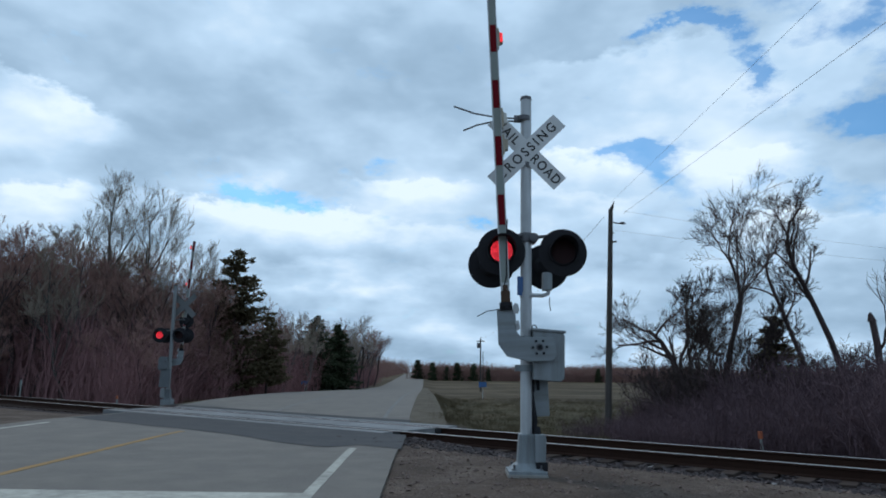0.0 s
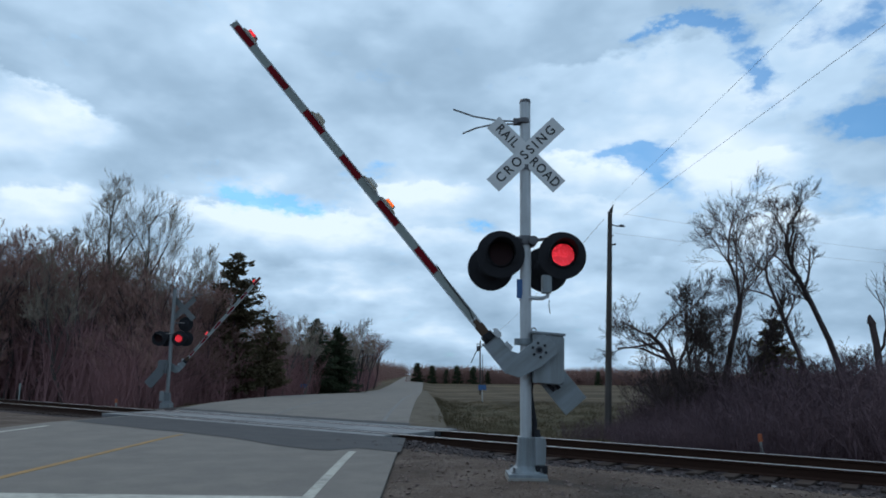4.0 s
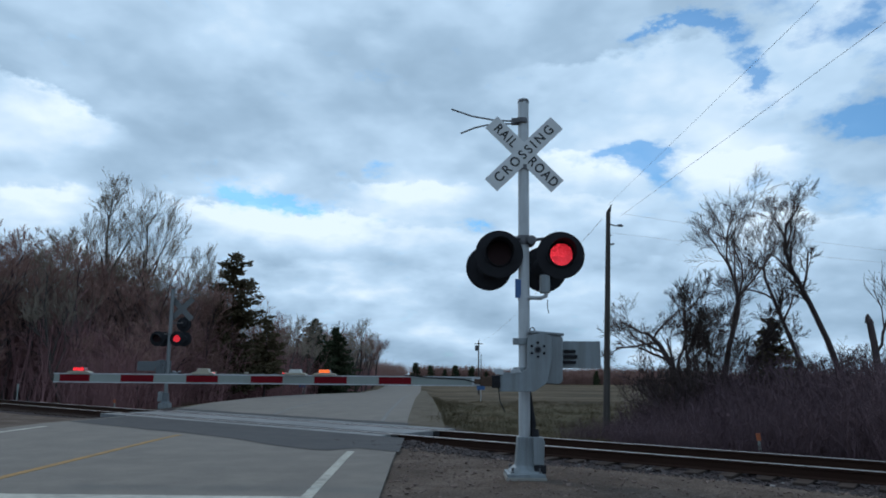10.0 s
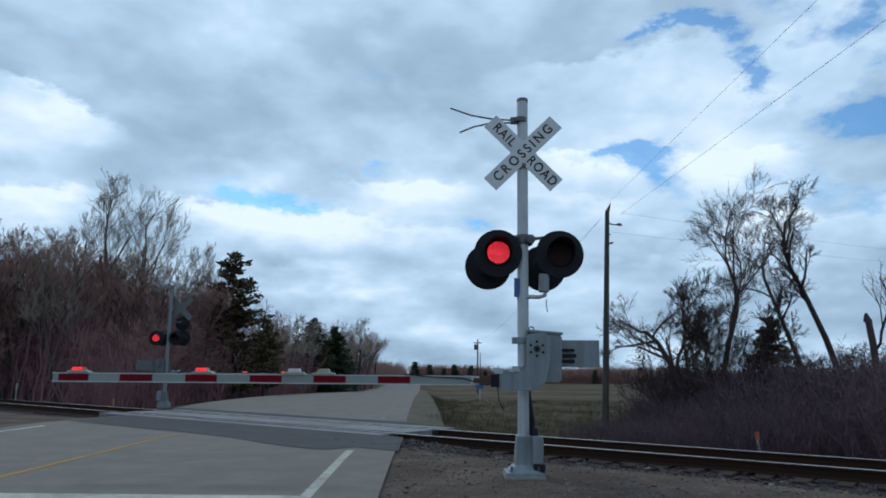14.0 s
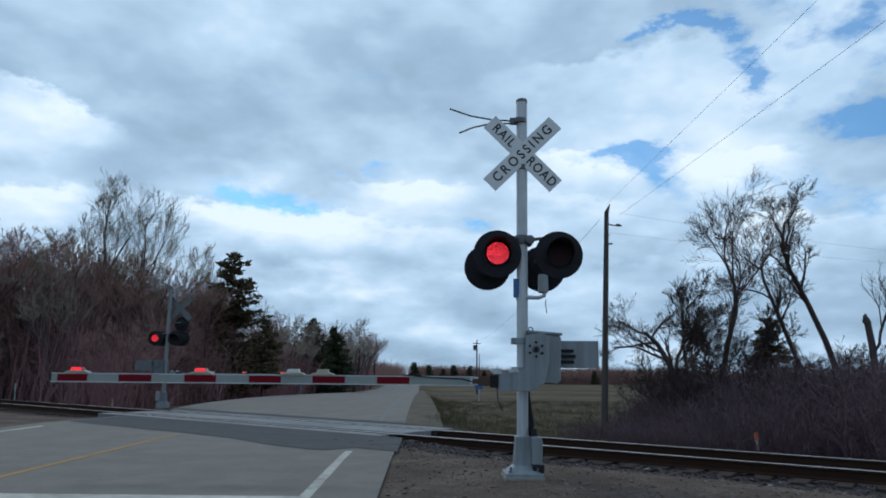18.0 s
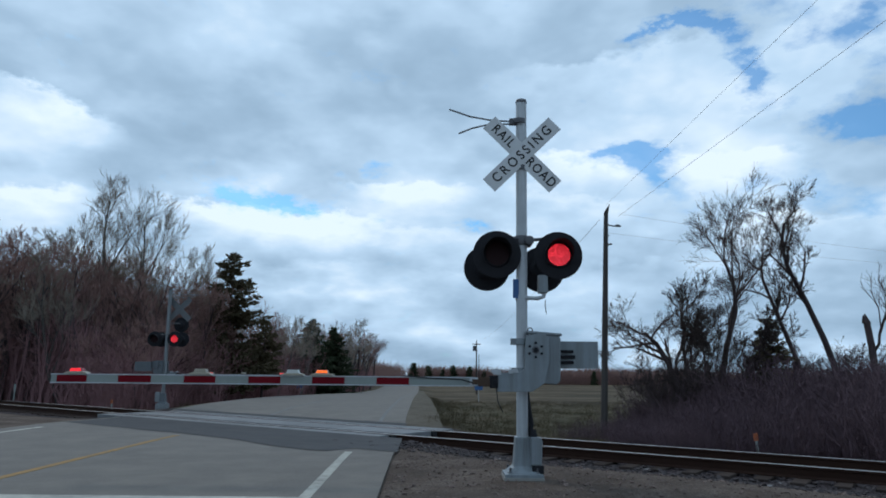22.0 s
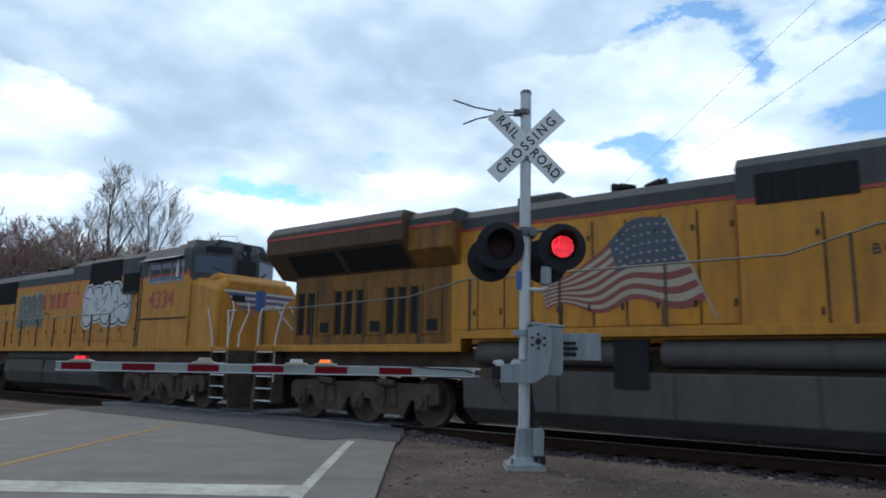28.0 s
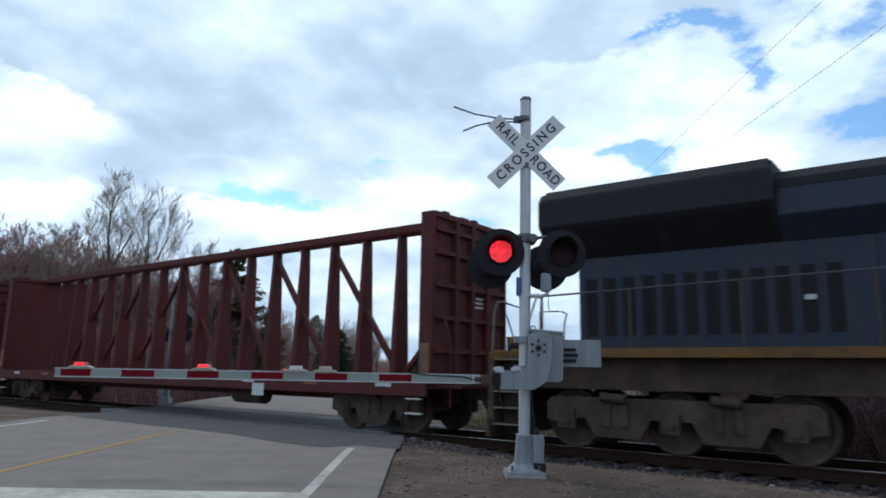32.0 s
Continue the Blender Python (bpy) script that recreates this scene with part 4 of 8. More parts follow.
    part("housing_lid", Shape().prism([(0.05, 1.715), (0.47, 1.690), (0.47, 1.722), (0.05, 1.750)], -0.19, 0.22, "y"), M_MECH, t, bevel=0.01)
    for zc in (1.58, 1.22):
        part("mast_clamp", Shape().cyl((0, 0, zc), (0, 0, zc + 0.08), 0.095, n=20).box(-0.14, -0.05, -0.05, 0.05, zc, zc + 0.08), M_MECH, t, bevel=0.006)
    part("lifting_eye", Shape().tube([(0.09 + 0.03 * math.cos(a), -0.1, 1.76 + 0.03 * math.sin(a)) for a in [k * 0.7 for k in range(10)]], 0.008, 5), M_WIRE, t)
    # arm
    pivot = (0.135, -0.25, 1.512)
    bands = [(5.76, 5.40), (5.025, 4.63), (4.235, 3.855), (3.46, 3.075), (2.695, 2.305), (1.92, 1.53)]
    arm = gate_arm(t, pivot, 5.83, bands)
    for x, k in ((-5.53, "steady"), (-4.04, "left"), (-2.575, "right"), (-2.93, "clear")):
        arm_lamp(arm, x, 0.385, 0.104, k)
    part("arm_cable", Shape().tube([(-0.60, -0.03, -0.44), (-0.9, -0.03, -0.36), (-1.3, -0.028, -0.345), (-1.6, -0.028, -0.32)], 0.007, 5), M_BLACK, arm)
    part("hanging_wire", Shape().tube([(-0.48, 0.0, -0.45), (-0.46, 0.02, -0.62), (-0.40, 0.03, -0.74)], 0.006, 5), M_BLACK, arm)
    part("arm_support", Shape().box(-0.33, -0.28, -0.04, 0.04, -0.285, -0.24), M_ALUM, arm)
    part("arm_support", Shape().box(-0.52, -0.42, -0.03, 0.03, -0.30, -0.24), M_ALUM, arm)
    # counterweight beyond the mast
    part("counterweight_arm", Shape().box(0.10, 0.36, 0.34, 0.37, -0.12, 0.16).box(0.30, 0.84, 0.34, 0.36, -0.215, 0.125), M_MECH, arm, "grey counterweight arm", 0.004)
    part("counterweight", Shape().box(0.34, 0.52, 0.30, 0.345, -0.02, 0.015).box(0.34, 0.54, 0.30, 0.345, -0.09, -0.05).box(0.36, 0.52, 0.30, 0.345, -0.16, -0.12), M_BLACK, arm, "slotted dark counterweight", 0.004)
    part("pivot_shaft", Shape().cyl((0, -0.02, 0), (0, 0.36, 0), 0.045, n=16), M_WIRE, arm)
    MOVES.append((arm, [(a, pose(*pivot) @ pose(0, 0, 0, 0, b, 0)) for a, b in ARM_ROWS]))


def far_signal():
    t = thing("crossing_signal", "crossing signal mast beyond the track, tree shade in its grey, gate facing away", "crossing signal", pose(-11.08, 28.0, -0.06, 0, -0.5, 0))
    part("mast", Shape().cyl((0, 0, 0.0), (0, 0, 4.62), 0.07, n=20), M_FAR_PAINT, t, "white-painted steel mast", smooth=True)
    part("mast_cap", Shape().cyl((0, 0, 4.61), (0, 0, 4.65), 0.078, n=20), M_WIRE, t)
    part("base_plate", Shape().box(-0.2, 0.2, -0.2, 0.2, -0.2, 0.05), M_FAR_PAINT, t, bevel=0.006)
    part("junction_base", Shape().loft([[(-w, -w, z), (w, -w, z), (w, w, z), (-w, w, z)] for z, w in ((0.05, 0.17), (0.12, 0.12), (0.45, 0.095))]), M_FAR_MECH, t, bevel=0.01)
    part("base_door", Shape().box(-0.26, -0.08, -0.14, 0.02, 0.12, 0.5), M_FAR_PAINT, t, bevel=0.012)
    crossbuck(t, 0.38, 0.10, 3.82, back=True)
    part("crossbuck_arm", Shape().tube([(0, 0, 4.42), (0.6, 0, 4.42), (1.15, 0, 4.40)], 0.018, 6), M_FAR_PAINT, t, "thin pale rod")
    part("crossbuck_arm", Shape().tube([(0, 0, 4.30), (0.6, 0, 4.30), (0.9, 0, 4.33)], 0.014, 6), M_FAR_PAINT, t, "thin pale rod")
    part("lamp_crossarm", Shape().tube([(-0.5, -0.02, 2.80), (0.0, -0.06, 2.78), (0.5, -0.02, 2.80)], 0.022, 8), M_WIRE, t, smooth=True)
    disc_lamp(t, -0.44, 2.60, -0.12, True)
    disc_lamp(t, 0.36, 2.60, -0.12, False)
    disc_lamp(t, -0.36, 2.60, 0.30, False, face=1, lit=False)
    disc_lamp(t, 0.48, 2.60, 0.30, True, face=1, lit=False)
    disc_lamp(t, 0.44, 3.20, 0.26, True, face=1, lit=False)
    part("upper_arm", Shape().tube([(0, 0, 3.24), (0.44, 0.12, 3.24)], 0.022, 8), M_WIRE, t)
    pr = [(-0.05, 1.20), (-0.36, 1.20), (-0.40, 1.28), (-0.40, 1.66), (-0.34, 1.74), (-0.05, 1.74)]
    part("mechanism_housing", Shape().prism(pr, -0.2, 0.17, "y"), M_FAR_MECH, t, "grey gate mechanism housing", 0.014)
    pivot = (-0.10, 0.27, 1.55)
    bands = [(5.0 - 0.79 * k, 5.0 - 0.79 * k - 0.39) for k in range(6)]
    arm = gate_arm(t, pivot, 5.02, bands, side=1)
    part("counterweight_arm", Shape().box(-0.36, -0.10, -0.52, -0.49, -0.12, 0.16).box(-1.02, -0.30, -0.52, -0.50, -0.24, 0.14), M_FAR_MECH, arm, "grey counterweight plate", 0.004)
    part("pivot_shaft", Shape().cyl((0, -0.5, 0), (0, 0.02, 0), 0.045, n=12), M_WIRE, arm)
    for k, x in enumerate((4.75, 3.2, 1.9)):
        part("arm_lamp", Shape().box(x - 0.09, x + 0.09, -0.05, 0.05, -0.31, -0.25), M_LAMP_CASE, arm, bevel=0.01)
        led = part("arm_lamp_light", Shape().box(-0.06, 0.06, -0.004, 0.004, -0.02, 0.02), M_LED_SMALL, arm, at=pose(x, -0.056, -0.28))
        if k:
            blink(led, k == 1, (x, -0.040, -0.28), 0.016)
    MOVES.append((arm, [(a, pose(*pivot) @ pose(0, 0, 0, 0, -b, 0)) for a, b in ARM_ROWS]))


near_signal()
far_signal()

# ---- poles, wires, markers ----


def wire(a, b, sag, r, group=""):
    a, b = Vector(a), Vector(b)
    pts = [a.lerp(b, i / 12) - Vector((0, 0, sag * 4 * (i / 12) * (1 - i / 12))) for i in range(13)]
    ob = part("overhead_wire", Shape().tube(pts, r * 0.9, 6), M_CABLE)
    tagged(ob, "thin dark overhead wire strung from a pole", "wire", "overhead wires")


def utility_pole(x, y, h, r, label, lean=0.0, fittings=True):
    z = ground_z(x, y)
    t = thing("utility_pole", label, "utility pole", pose(x, y, z - 0.3, 0, lean, 0))
    part("shaft", Shape().cyl((0, 0, 0), (0, 0, h + 0.3), r, r * 0.62, 12), M_POLE, t, "weathered grey wood shaft", smooth=True)
    part("pole_top", Shape().loft([[(-0.07, -0.07, h + 0.3), (0.07, -0.07, h + 0.3), (0.07, 0.07, h + 0.3), (-0.07, 0.07, h + 0.3)],
                                   [(0.02, -0.05, h + 0.45), (0.09, -0.05, h + 0.48), (0.09, 0.05, h + 0.48), (0.02, 0.05, h + 0.45)],
                                   [(0.11, -0.012, h + 0.60), (0.125, -0.012, h + 0.61), (0.125, 0.012, h + 0.61), (0.11, 0.012, h + 0.60)]]), M_POLE, t, "split pointed top")
    if fittings:
        part("insulator_arm", Shape().tube([(0.05, 0, h - 0.10), (0.25, 0, h - 0.14), (0.42, 0, h - 0.11), (0.50, 0, h - 0.14)], 0.022, 6), M_WIRE, t, "dark insulator bracket")
        part("insulator", Shape().cyl((0.33, 0, h - 0.12), (0.45, 0, h - 0.12), 0.045, n=8), M_WIRE, t)
        part("insulator", Shape().cyl((0.06, 0, h - 0.78), (0.20, 0, h - 0.74), 0.03, n=8), M_WIRE, t)
        part("insulator", Shape().cyl((0.04, 0, h - 0.48), (0.12, 0, h - 0.46), 0.02, n=6), M_WIRE, t)
    return t


utility_pole(5.10, 22.0, 7.22, 0.115, "tall weathered wooden utility pole behind the track", 2.4)
far_pole = utility_pole(6.1, 118, 9.0, 0.16, "distant wooden utility pole with a transformer beside the road", 0, False)
part("transformer", Shape().cyl((-0.35, 0, 7.6), (-0.35, 0, 8.5), 0.28, n=12), M_WIRE, far_pole, "dark transformer can", smooth=True)
part("crossarm", Shape().box(-0.7, 0.7, -0.05, 0.05, 8.7, 8.85), M_POLE, far_pole)
utility_pole(10.5, 190, 8.5, 0.15, "distant wooden utility pole beside the road", 0, False)
utility_pole(4.6, -9.4, 5.7, 0.14, "wooden utility pole behind the parked car", 0)
wire((5.43, 22, 6.80), (3.82, -9, 4.80), 0.0, 0.0035)
wire((5.82, 22, 6.42), (5.34, -9, 4.78), 0.0, 0.0045)
wire((5.86, 22, 6.50), (40, 34, 6.6), 0.5, 0.004)
wire((5.50, 22, 5.85), (40, 30, 5.6), 0.5, 0.004)
wire((5.2, 22, 6.3), (6.1, 118, 6.9), 0.8, 0.008)
wire((6.1, 118, 6.9), (10.5, 190, 7.0), 0.8, 0.012)


def marker_post(x, y, h, material, label, w=0.05):
    z = ground_z(x, y)
    t = thing("marker_post", label, "marker post", pose(x, y, z, 0, random.uniform(-4, 4), 0))
    part("post", Shape().box(-w / 2, w / 2, -0.012, 0.012, -0.1, h), M_WHITE_BAND, t, bevel=0.004)
    part("post_cap", Shape().box(-w * 0.8, w * 0.8, -0.02, 0.02, h * 0.70, h), material, t, bevel=0.004)


marker_post(6.45, 14.35, 0.50, M_ORANGE, "white stake with a faded orange top beside the track", 0.05)
marker_post(-19.2, 31.6, 0.95, M_WHITE_BAND, "pale marker post at the wood's edge")
marker_post(-12.8, 27.4, 0.45, M_ORANGE, "short faded marker post beside the track")


def road_sign(x, y, h, w, k, label, material):
    z = ground_z(x, y)
    t = thing("road_sign", label, "road sign", pose(x, y, z))
    part("sign_post", Shape().cyl((0, 0, -0.2), (0, 0, h), 0.03, n=8), M_ALUM, t)
    part("sign_plate", Shape().box(-w / 2, w / 2, -0.035, -0.03, h - k, h), material, t, bevel=0.01)


road_sign(3.4, 62, 1.5, 0.7, 0.45, "small blue roadside sign on a post", M_BLUE_SIGN)
road_sign(-14.8, 74, 1.5, 0.8, 0.40, "small blue roadside sign at the wood's edge", M_BLUE_SIGN)

# ---- trees ----


def grow(seed, height, trunk_r, lean=(0, 0), spread=0.55, levels=4, forks=(3, 4), bare=0.3, droop=0.0, stems=1, up=0.25, wiggle=0.16, ratio=0.66, fine=0.008, limb_r=0.62, flare=1.3, spine=None, reach=None):
    """Two shapes: trunk with limbs, and the fine twigs of the crown."""
    rng = random.Random(seed)
    wood, twigs = Shape(), Shape()

    def limb(p, d, length, r, level):
        if level == 0 and spine:
            n = len(spine) - 1
            pts = [Vector(q) for q in spine]
            wood.tube(pts, r, 7, r * 0.35)
            fork(pts, n, length, r, level)
            return
        n = 5 if level == 0 else 4
        pts, q, dd = [p.copy()], p.copy(), d.copy()
        for i in range(n):
            dd = (dd + Vector((rng.gauss(0, wiggle), rng.gauss(0, wiggle), rng.gauss(0, wiggle * 0.6) + up * 0.12 - droop * 0.1 * level))).normalized()
            q = q + dd * (length / n)
            pts.append(q.copy())
        end = r * 0.55
        if level < 2:
            wood.tube(pts, r, 7 if level == 0 else 5, end)
        elif level == 2:
            wood.tube(pts, r, 4, end * 0.7)
        else:
            twigs.tube(pts[::2] if level > 3 else pts, max(r, fine), 3, fine * 0.5)
        if level < levels:
            fork(pts, n, length, r, level)

    def fork(pts, n, length, r, level):
        k = rng.randint(*forks) + (2 if level == 0 else 0)
        for i in range(k):
            f = (bare if level == 0 else 0.25) + (1 - (bare if level == 0 else 0.25)) * (i + rng.uniform(0.3, 1.0)) / k
            f = min(f, 1.0)
            j = min(int(f * n), n - 1)
            b = pts[j].lerp(pts[j + 1], f * n - j)
            axis = (pts[j + 1] - pts[j]).normalized()
            side = axis.orthogonal().normalized()
            side.rotate(Matrix.Rotation(rng.uniform(0, 6.283), 3, axis))
            a = spread * rng.uniform(0.6, 1.35)
            nd = (axis * math.cos(a) + side * math.sin(a) + Vector((0, 0, up * 0.5))).normalized()
            limb(b, nd, length * ratio * rng.uniform(0.7, 1.15) * (1.15 - 0.35 * f), max(r * (1 - 0.45 * f) * limb_r, 0.006), level + 1)

    for s in range(stems):
        a = rng.uniform(0, 6.283)
        o = Vector((math.cos(a), math.sin(a), 0)) * (0.0 if stems == 1 else 0.25)
        d = Vector((lean[0] + (o.x * flare if stems > 1 else 0), lean[1] + (o.y * flare if stems > 1 else 0), 1)).normalized()
        limb(o - Vector((0, 0, 0.3)), d, reach or height * 0.62 * rng.uniform(0.85, 1.0), trunk_r * (1 if stems == 1 else 0.7), 0)
    return wood, twigs


def tree_meshes(name, wood, twigs, bark, twig):
    return wood.mesh(name + "_trunk", bark, smooth=True), twigs.mesh(name + "_crown", twig)


def plant_tree(meshes, x, y, label, group, turn=None, size=1.0, lift=0.0, category="tree", name="bare_tree"):
    t = thing(name, label, category, pose(x, y, ground_z(x, y) + lift, 0, 0, random.uniform(0, 360) if turn is None else turn), group)
    t.scale = (size, size, size)
    part("trunk", meshes[0], None, t)
    part("crown", meshes[1], None, t)
    return t


def conifer(seed, height, width, bare, gaps, needle, top_open=False, tuft=1.0):
    """A trunk and tiers of drooping boughs made of many needle tufts."""
    rng = random.Random(seed)
    wood, crown = Shape(), Shape()
    wood.cyl((0, 0, -0.3), (0, 0, height * 0.97), 0.16, 0.02, 8)
    tiers = int(height * (4.2 if not top_open else 3.6) / tuft ** 0.7)
    for i in range(tiers):
        z = bare + (height - bare) * (i / tiers) ** 0.95
        f = (z - bare) / (height - bare)
        reach = width * (1 - f) ** (0.8 if not top_open else 0.6) * rng.uniform(0.6, 1.15) + 0.12
        for k in range(rng.randint(4, 6) if not top_open else rng.randint(3, 5)):
            if rng.random() < gaps:
                continue
            a = rng.uniform(0, 6.283)
            L = reach * rng.uniform(0.65, 1.1)
            rise = rng.uniform(-0.22, 0.06) if not top_open else rng.uniform(-0.05, 0.35)
            tip = Vector((math.cos(a) * L, math.sin(a) * L, z + rise * L))
            wood.cyl((0, 0, z), tip, 0.025, 0.008, 4, False)
            m = max(5, int(L * (15 if not top_open else 16) / tuft))
            for j in range(m):
                g = (j + rng.random()) / m
                if top_open and g < 0.14:
                    continue
                c = Vector((0, 0, z)).lerp(tip, g) + Vector((rng.gauss(0, 0.10 * tuft), rng.gauss(0, 0.10 * tuft), rng.gauss(-0.03, 0.06 * tuft)))
                for _ in range(3):
                    d = Vector((math.cos(a) + rng.gauss(0, 0.7), math.sin(a) + rng.gauss(0, 0.7), rng.gauss(0, 0.35) + (0.3 if top_open else -0.1))).normalized()
                    e = c + d * rng.uniform(0.22, 0.46) * tuft
                    s = d.orthogonal().normalized() * rng.uniform(0.05, 0.10) * tuft
                    s.rotate(Matrix.Rotation(rng.uniform(0, 3.14), 3, d))
                    mid = c.lerp(e, 0.5)
                    crown.add([c, mid + s, e, mid - s], [(0, 1, 2, 3)])
    return wood.mesh("conifer_trunk", M_BARK, smooth=True), crown.mesh("conifer_crown", needle)


def brush_mesh(seed, width, depth, height, count, r=0.006):
    """A clump of thin leaning stems with side twigs."""
    rng = random.Random(seed)
    s = Shape()
    for _ in range(count):
        x, y = rng.uniform(-width / 2, width / 2), rng.uniform(-depth / 2, depth / 2)
        h = height * rng.uniform(0.35, 1.1)
        d = Vector((rng.gauss(0, 0.28), rng.gauss(0, 0.28), 1)).normalized()
        p = Vector((x, y, -0.15))
        e = p + d * h
        s.cyl(p, e, r * 1.6, r * 0.6, 3, False)
        for _ in range(4):
            f = rng.uniform(0.25, 1.0)
            b = p.lerp(e, f)
            g = Vector((rng.gauss(0, 0.6), rng.gauss(0, 0.6), rng.uniform(0.1, 1.0))).normalized()
            s.cyl(b, b + g * h * rng.uniform(0.12, 0.35), r * 0.9, r * 0.4, 3, False)
    return s


def make_trees():
    # trees beyond the track, each with its own lean
    spines = (
        (8.05, ((0, 0, -0.3), (0.05, 0, 1.4), (-0.1, 0.1, 2.3), (-0.50, 0.1, 3.0), (-0.95, 0, 3.4)), 0.19, 2.3, 11, 0.75, 0.25, "bushy leaning bare tree with a thick crooked trunk"),
        (8.45, ((0, 0, -0.3), (0.1, 0, 1.8), (0.0, 0.1, 3.0), (0.05, 0, 4.2)), 0.09, 1.7, 12, 0.45, 0.35, "slender bare tree with upright twigs"),
        (9.5, ((0, 0, -0.3), (0.15, 0, 1.6), (0.5, 0.1, 3.0), (0.85, 0, 4.2), (0.85, 0, 5.1), (0.55, 0, 6.1)), 0.15, 3.3, 23, 0.66, 0.35, "tall spreading bare tree with a forked crown"),
        (10.3, ((0, 0, -0.3), (0.2, 0, 1.5), (0.7, 0.1, 2.6), (1.0, 0, 3.6)), 0.11, 2.1, 26, 0.60, 0.35, "thin bare tree leaning beside the forked one"),
        (12.85, ((0, 0, -0.3), (-0.15, 0, 1.5), (-0.6, 0.1, 3.0), (-1.1, 0, 4.3), (-1.45, 0, 5.3), (-1.5, 0, 5.8)), 0.13, 2.0, 34, 0.55, 0.45, "leaning bare tree with a crooked trunk"),
        (14.0, ((0, 0, -0.3), (-0.25, 0, 2.0), (-0.60, 0, 3.2), (-1.15, 0, 4.6), (-1.65, 0, 5.7), (-1.85, 0, 6.5), (-1.70, 0, 7.4)), 0.16, 2.3, 45, 0.68, 0.42, "tall leaning bare tree with a curved trunk"),
        (9.2, ((0, 0, -0.3), (-0.2, 0, 1.2), (-0.5, 0, 2.2), (-0.5, 0, 2.9)), 0.11, 2.2, 64, 0.70, 0.2, "low bushy bare tree"),
        (8.9, ((0, 0, -0.3), (0.15, 0, 1.2), (0.3, 0, 2.2), (0.2, 0, 3.2)), 0.09, 2.1, 65, 0.75, 0.2, "low bushy bare tree"),
    )
    for x, spine, r, reach, seed, spread, bare, label in spines:
        w, tw = grow(seed, 6, r * 0.82, (0, 0), spread, 5, (4, 5), bare, wiggle=0.15, up=0.24, ratio=0.68, fine=0.0045, limb_r=0.50, spine=spine, reach=reach)
        plant_tree(tree_meshes("bare_tree", w, tw, M_BARK, M_TWIG_DARK), x, 24.0, label, "trees beyond the track", 0)
    for x, y, h, seed in ((7.5, 23.6, 3.4, 71), (8.9, 23.2, 4.0, 72), (10.4, 25.0, 4.0, 73), (12.6, 24.4, 3.8, 74), (13.4, 24.8, 4.0, 75), (14.6, 24.6, 4.0, 76), (15.6, 24.2, 3.8, 77), (11.9, 25.4, 3.6, 78)):
        w, tw = grow(seed, h, 0.10, (0, 0), 0.60, 5, (3, 4), 0.15, stems=3, up=0.18, wiggle=0.2, ratio=0.62, fine=0.006, limb_r=0.55)
        plant_tree(tree_meshes("bare_tree", w, tw, M_BARK, M_TWIG_DARK), x, y, "low many-stemmed bare shrub tree", "trees beyond the track", 0)
    # broken trunk
    t = thing("tree_stump", "tall broken dead trunk with a few twigs", "dead tree", pose(13.9, 22.2, ground_z(13.9, 22.2)))
    part("trunk", Shape().tube([(0, 0, -0.3), (0.05, 0, 1.6), (-0.02, 0, 3.0), (-0.10, 0, 3.75)], 0.12, 8, 0.10), M_BARK, t, smooth=True)
    part("broken_top", Shape().loft([[(-0.21, -0.09, 3.68), (0.0, -0.09, 3.68), (0.0, 0.09, 3.68), (-0.21, 0.09, 3.68)], [(-0.20, -0.04, 3.92), (-0.14, -0.04, 3.98), (-0.14, 0.04, 3.98), (-0.20, 0.04, 3.9)]]), M_BARK, t)
    w, tw = grow(5, 3.0, 0.05, (0.4, 0), 0.5, 3, (3, 4), 0.3)
    w.v = [(x, y, z + 3.0) for x, y, z in w.v]
    tw.v = [(x, y, z + 3.0) for x, y, z in tw.v]
    part("branch", w, M_BARK, t)
    part("crown", tw, M_TWIG_DARK, t)
    spruce = conifer(3, 4.1, 1.45, 0.2, 0.06, M_NEEDLE_BROWN, tuft=0.5)
    plant_tree(spruce, 11.45, 24.2, "small dark spruce among bare trees", "trees beyond the track", name="spruce_tree")

    # the wood beyond the track on the other side of the road
    kinds = []
    for seed, h, r, spread, pale, stems in ((101, 13.5, 0.20, 0.42, True, 2), (102, 11.5, 0.17, 0.45, False, 1), (103, 12.5, 0.18, 0.38, False, 1), (104, 9.5, 0.12, 0.50, False, 2), (105, 12.0, 0.16, 0.44, True, 1)):
        w, tw = grow(seed, h, r * 0.85, (0, 0), spread * (1.15 if pale else 1.25), 5, (4, 5) if pale else (3, 5), 0.25, stems=stems, up=0.28, wiggle=0.14, fine=0.0105, ratio=0.58 if pale else 0.61, flare=0.75 if pale else 1.3, limb_r=0.57)
        kinds.append(tree_meshes("wood_tree", w, tw, M_BARK_PALE if pale else M_BARK, M_TWIG_PALE if pale else M_TWIG))
    rng = random.Random(77)
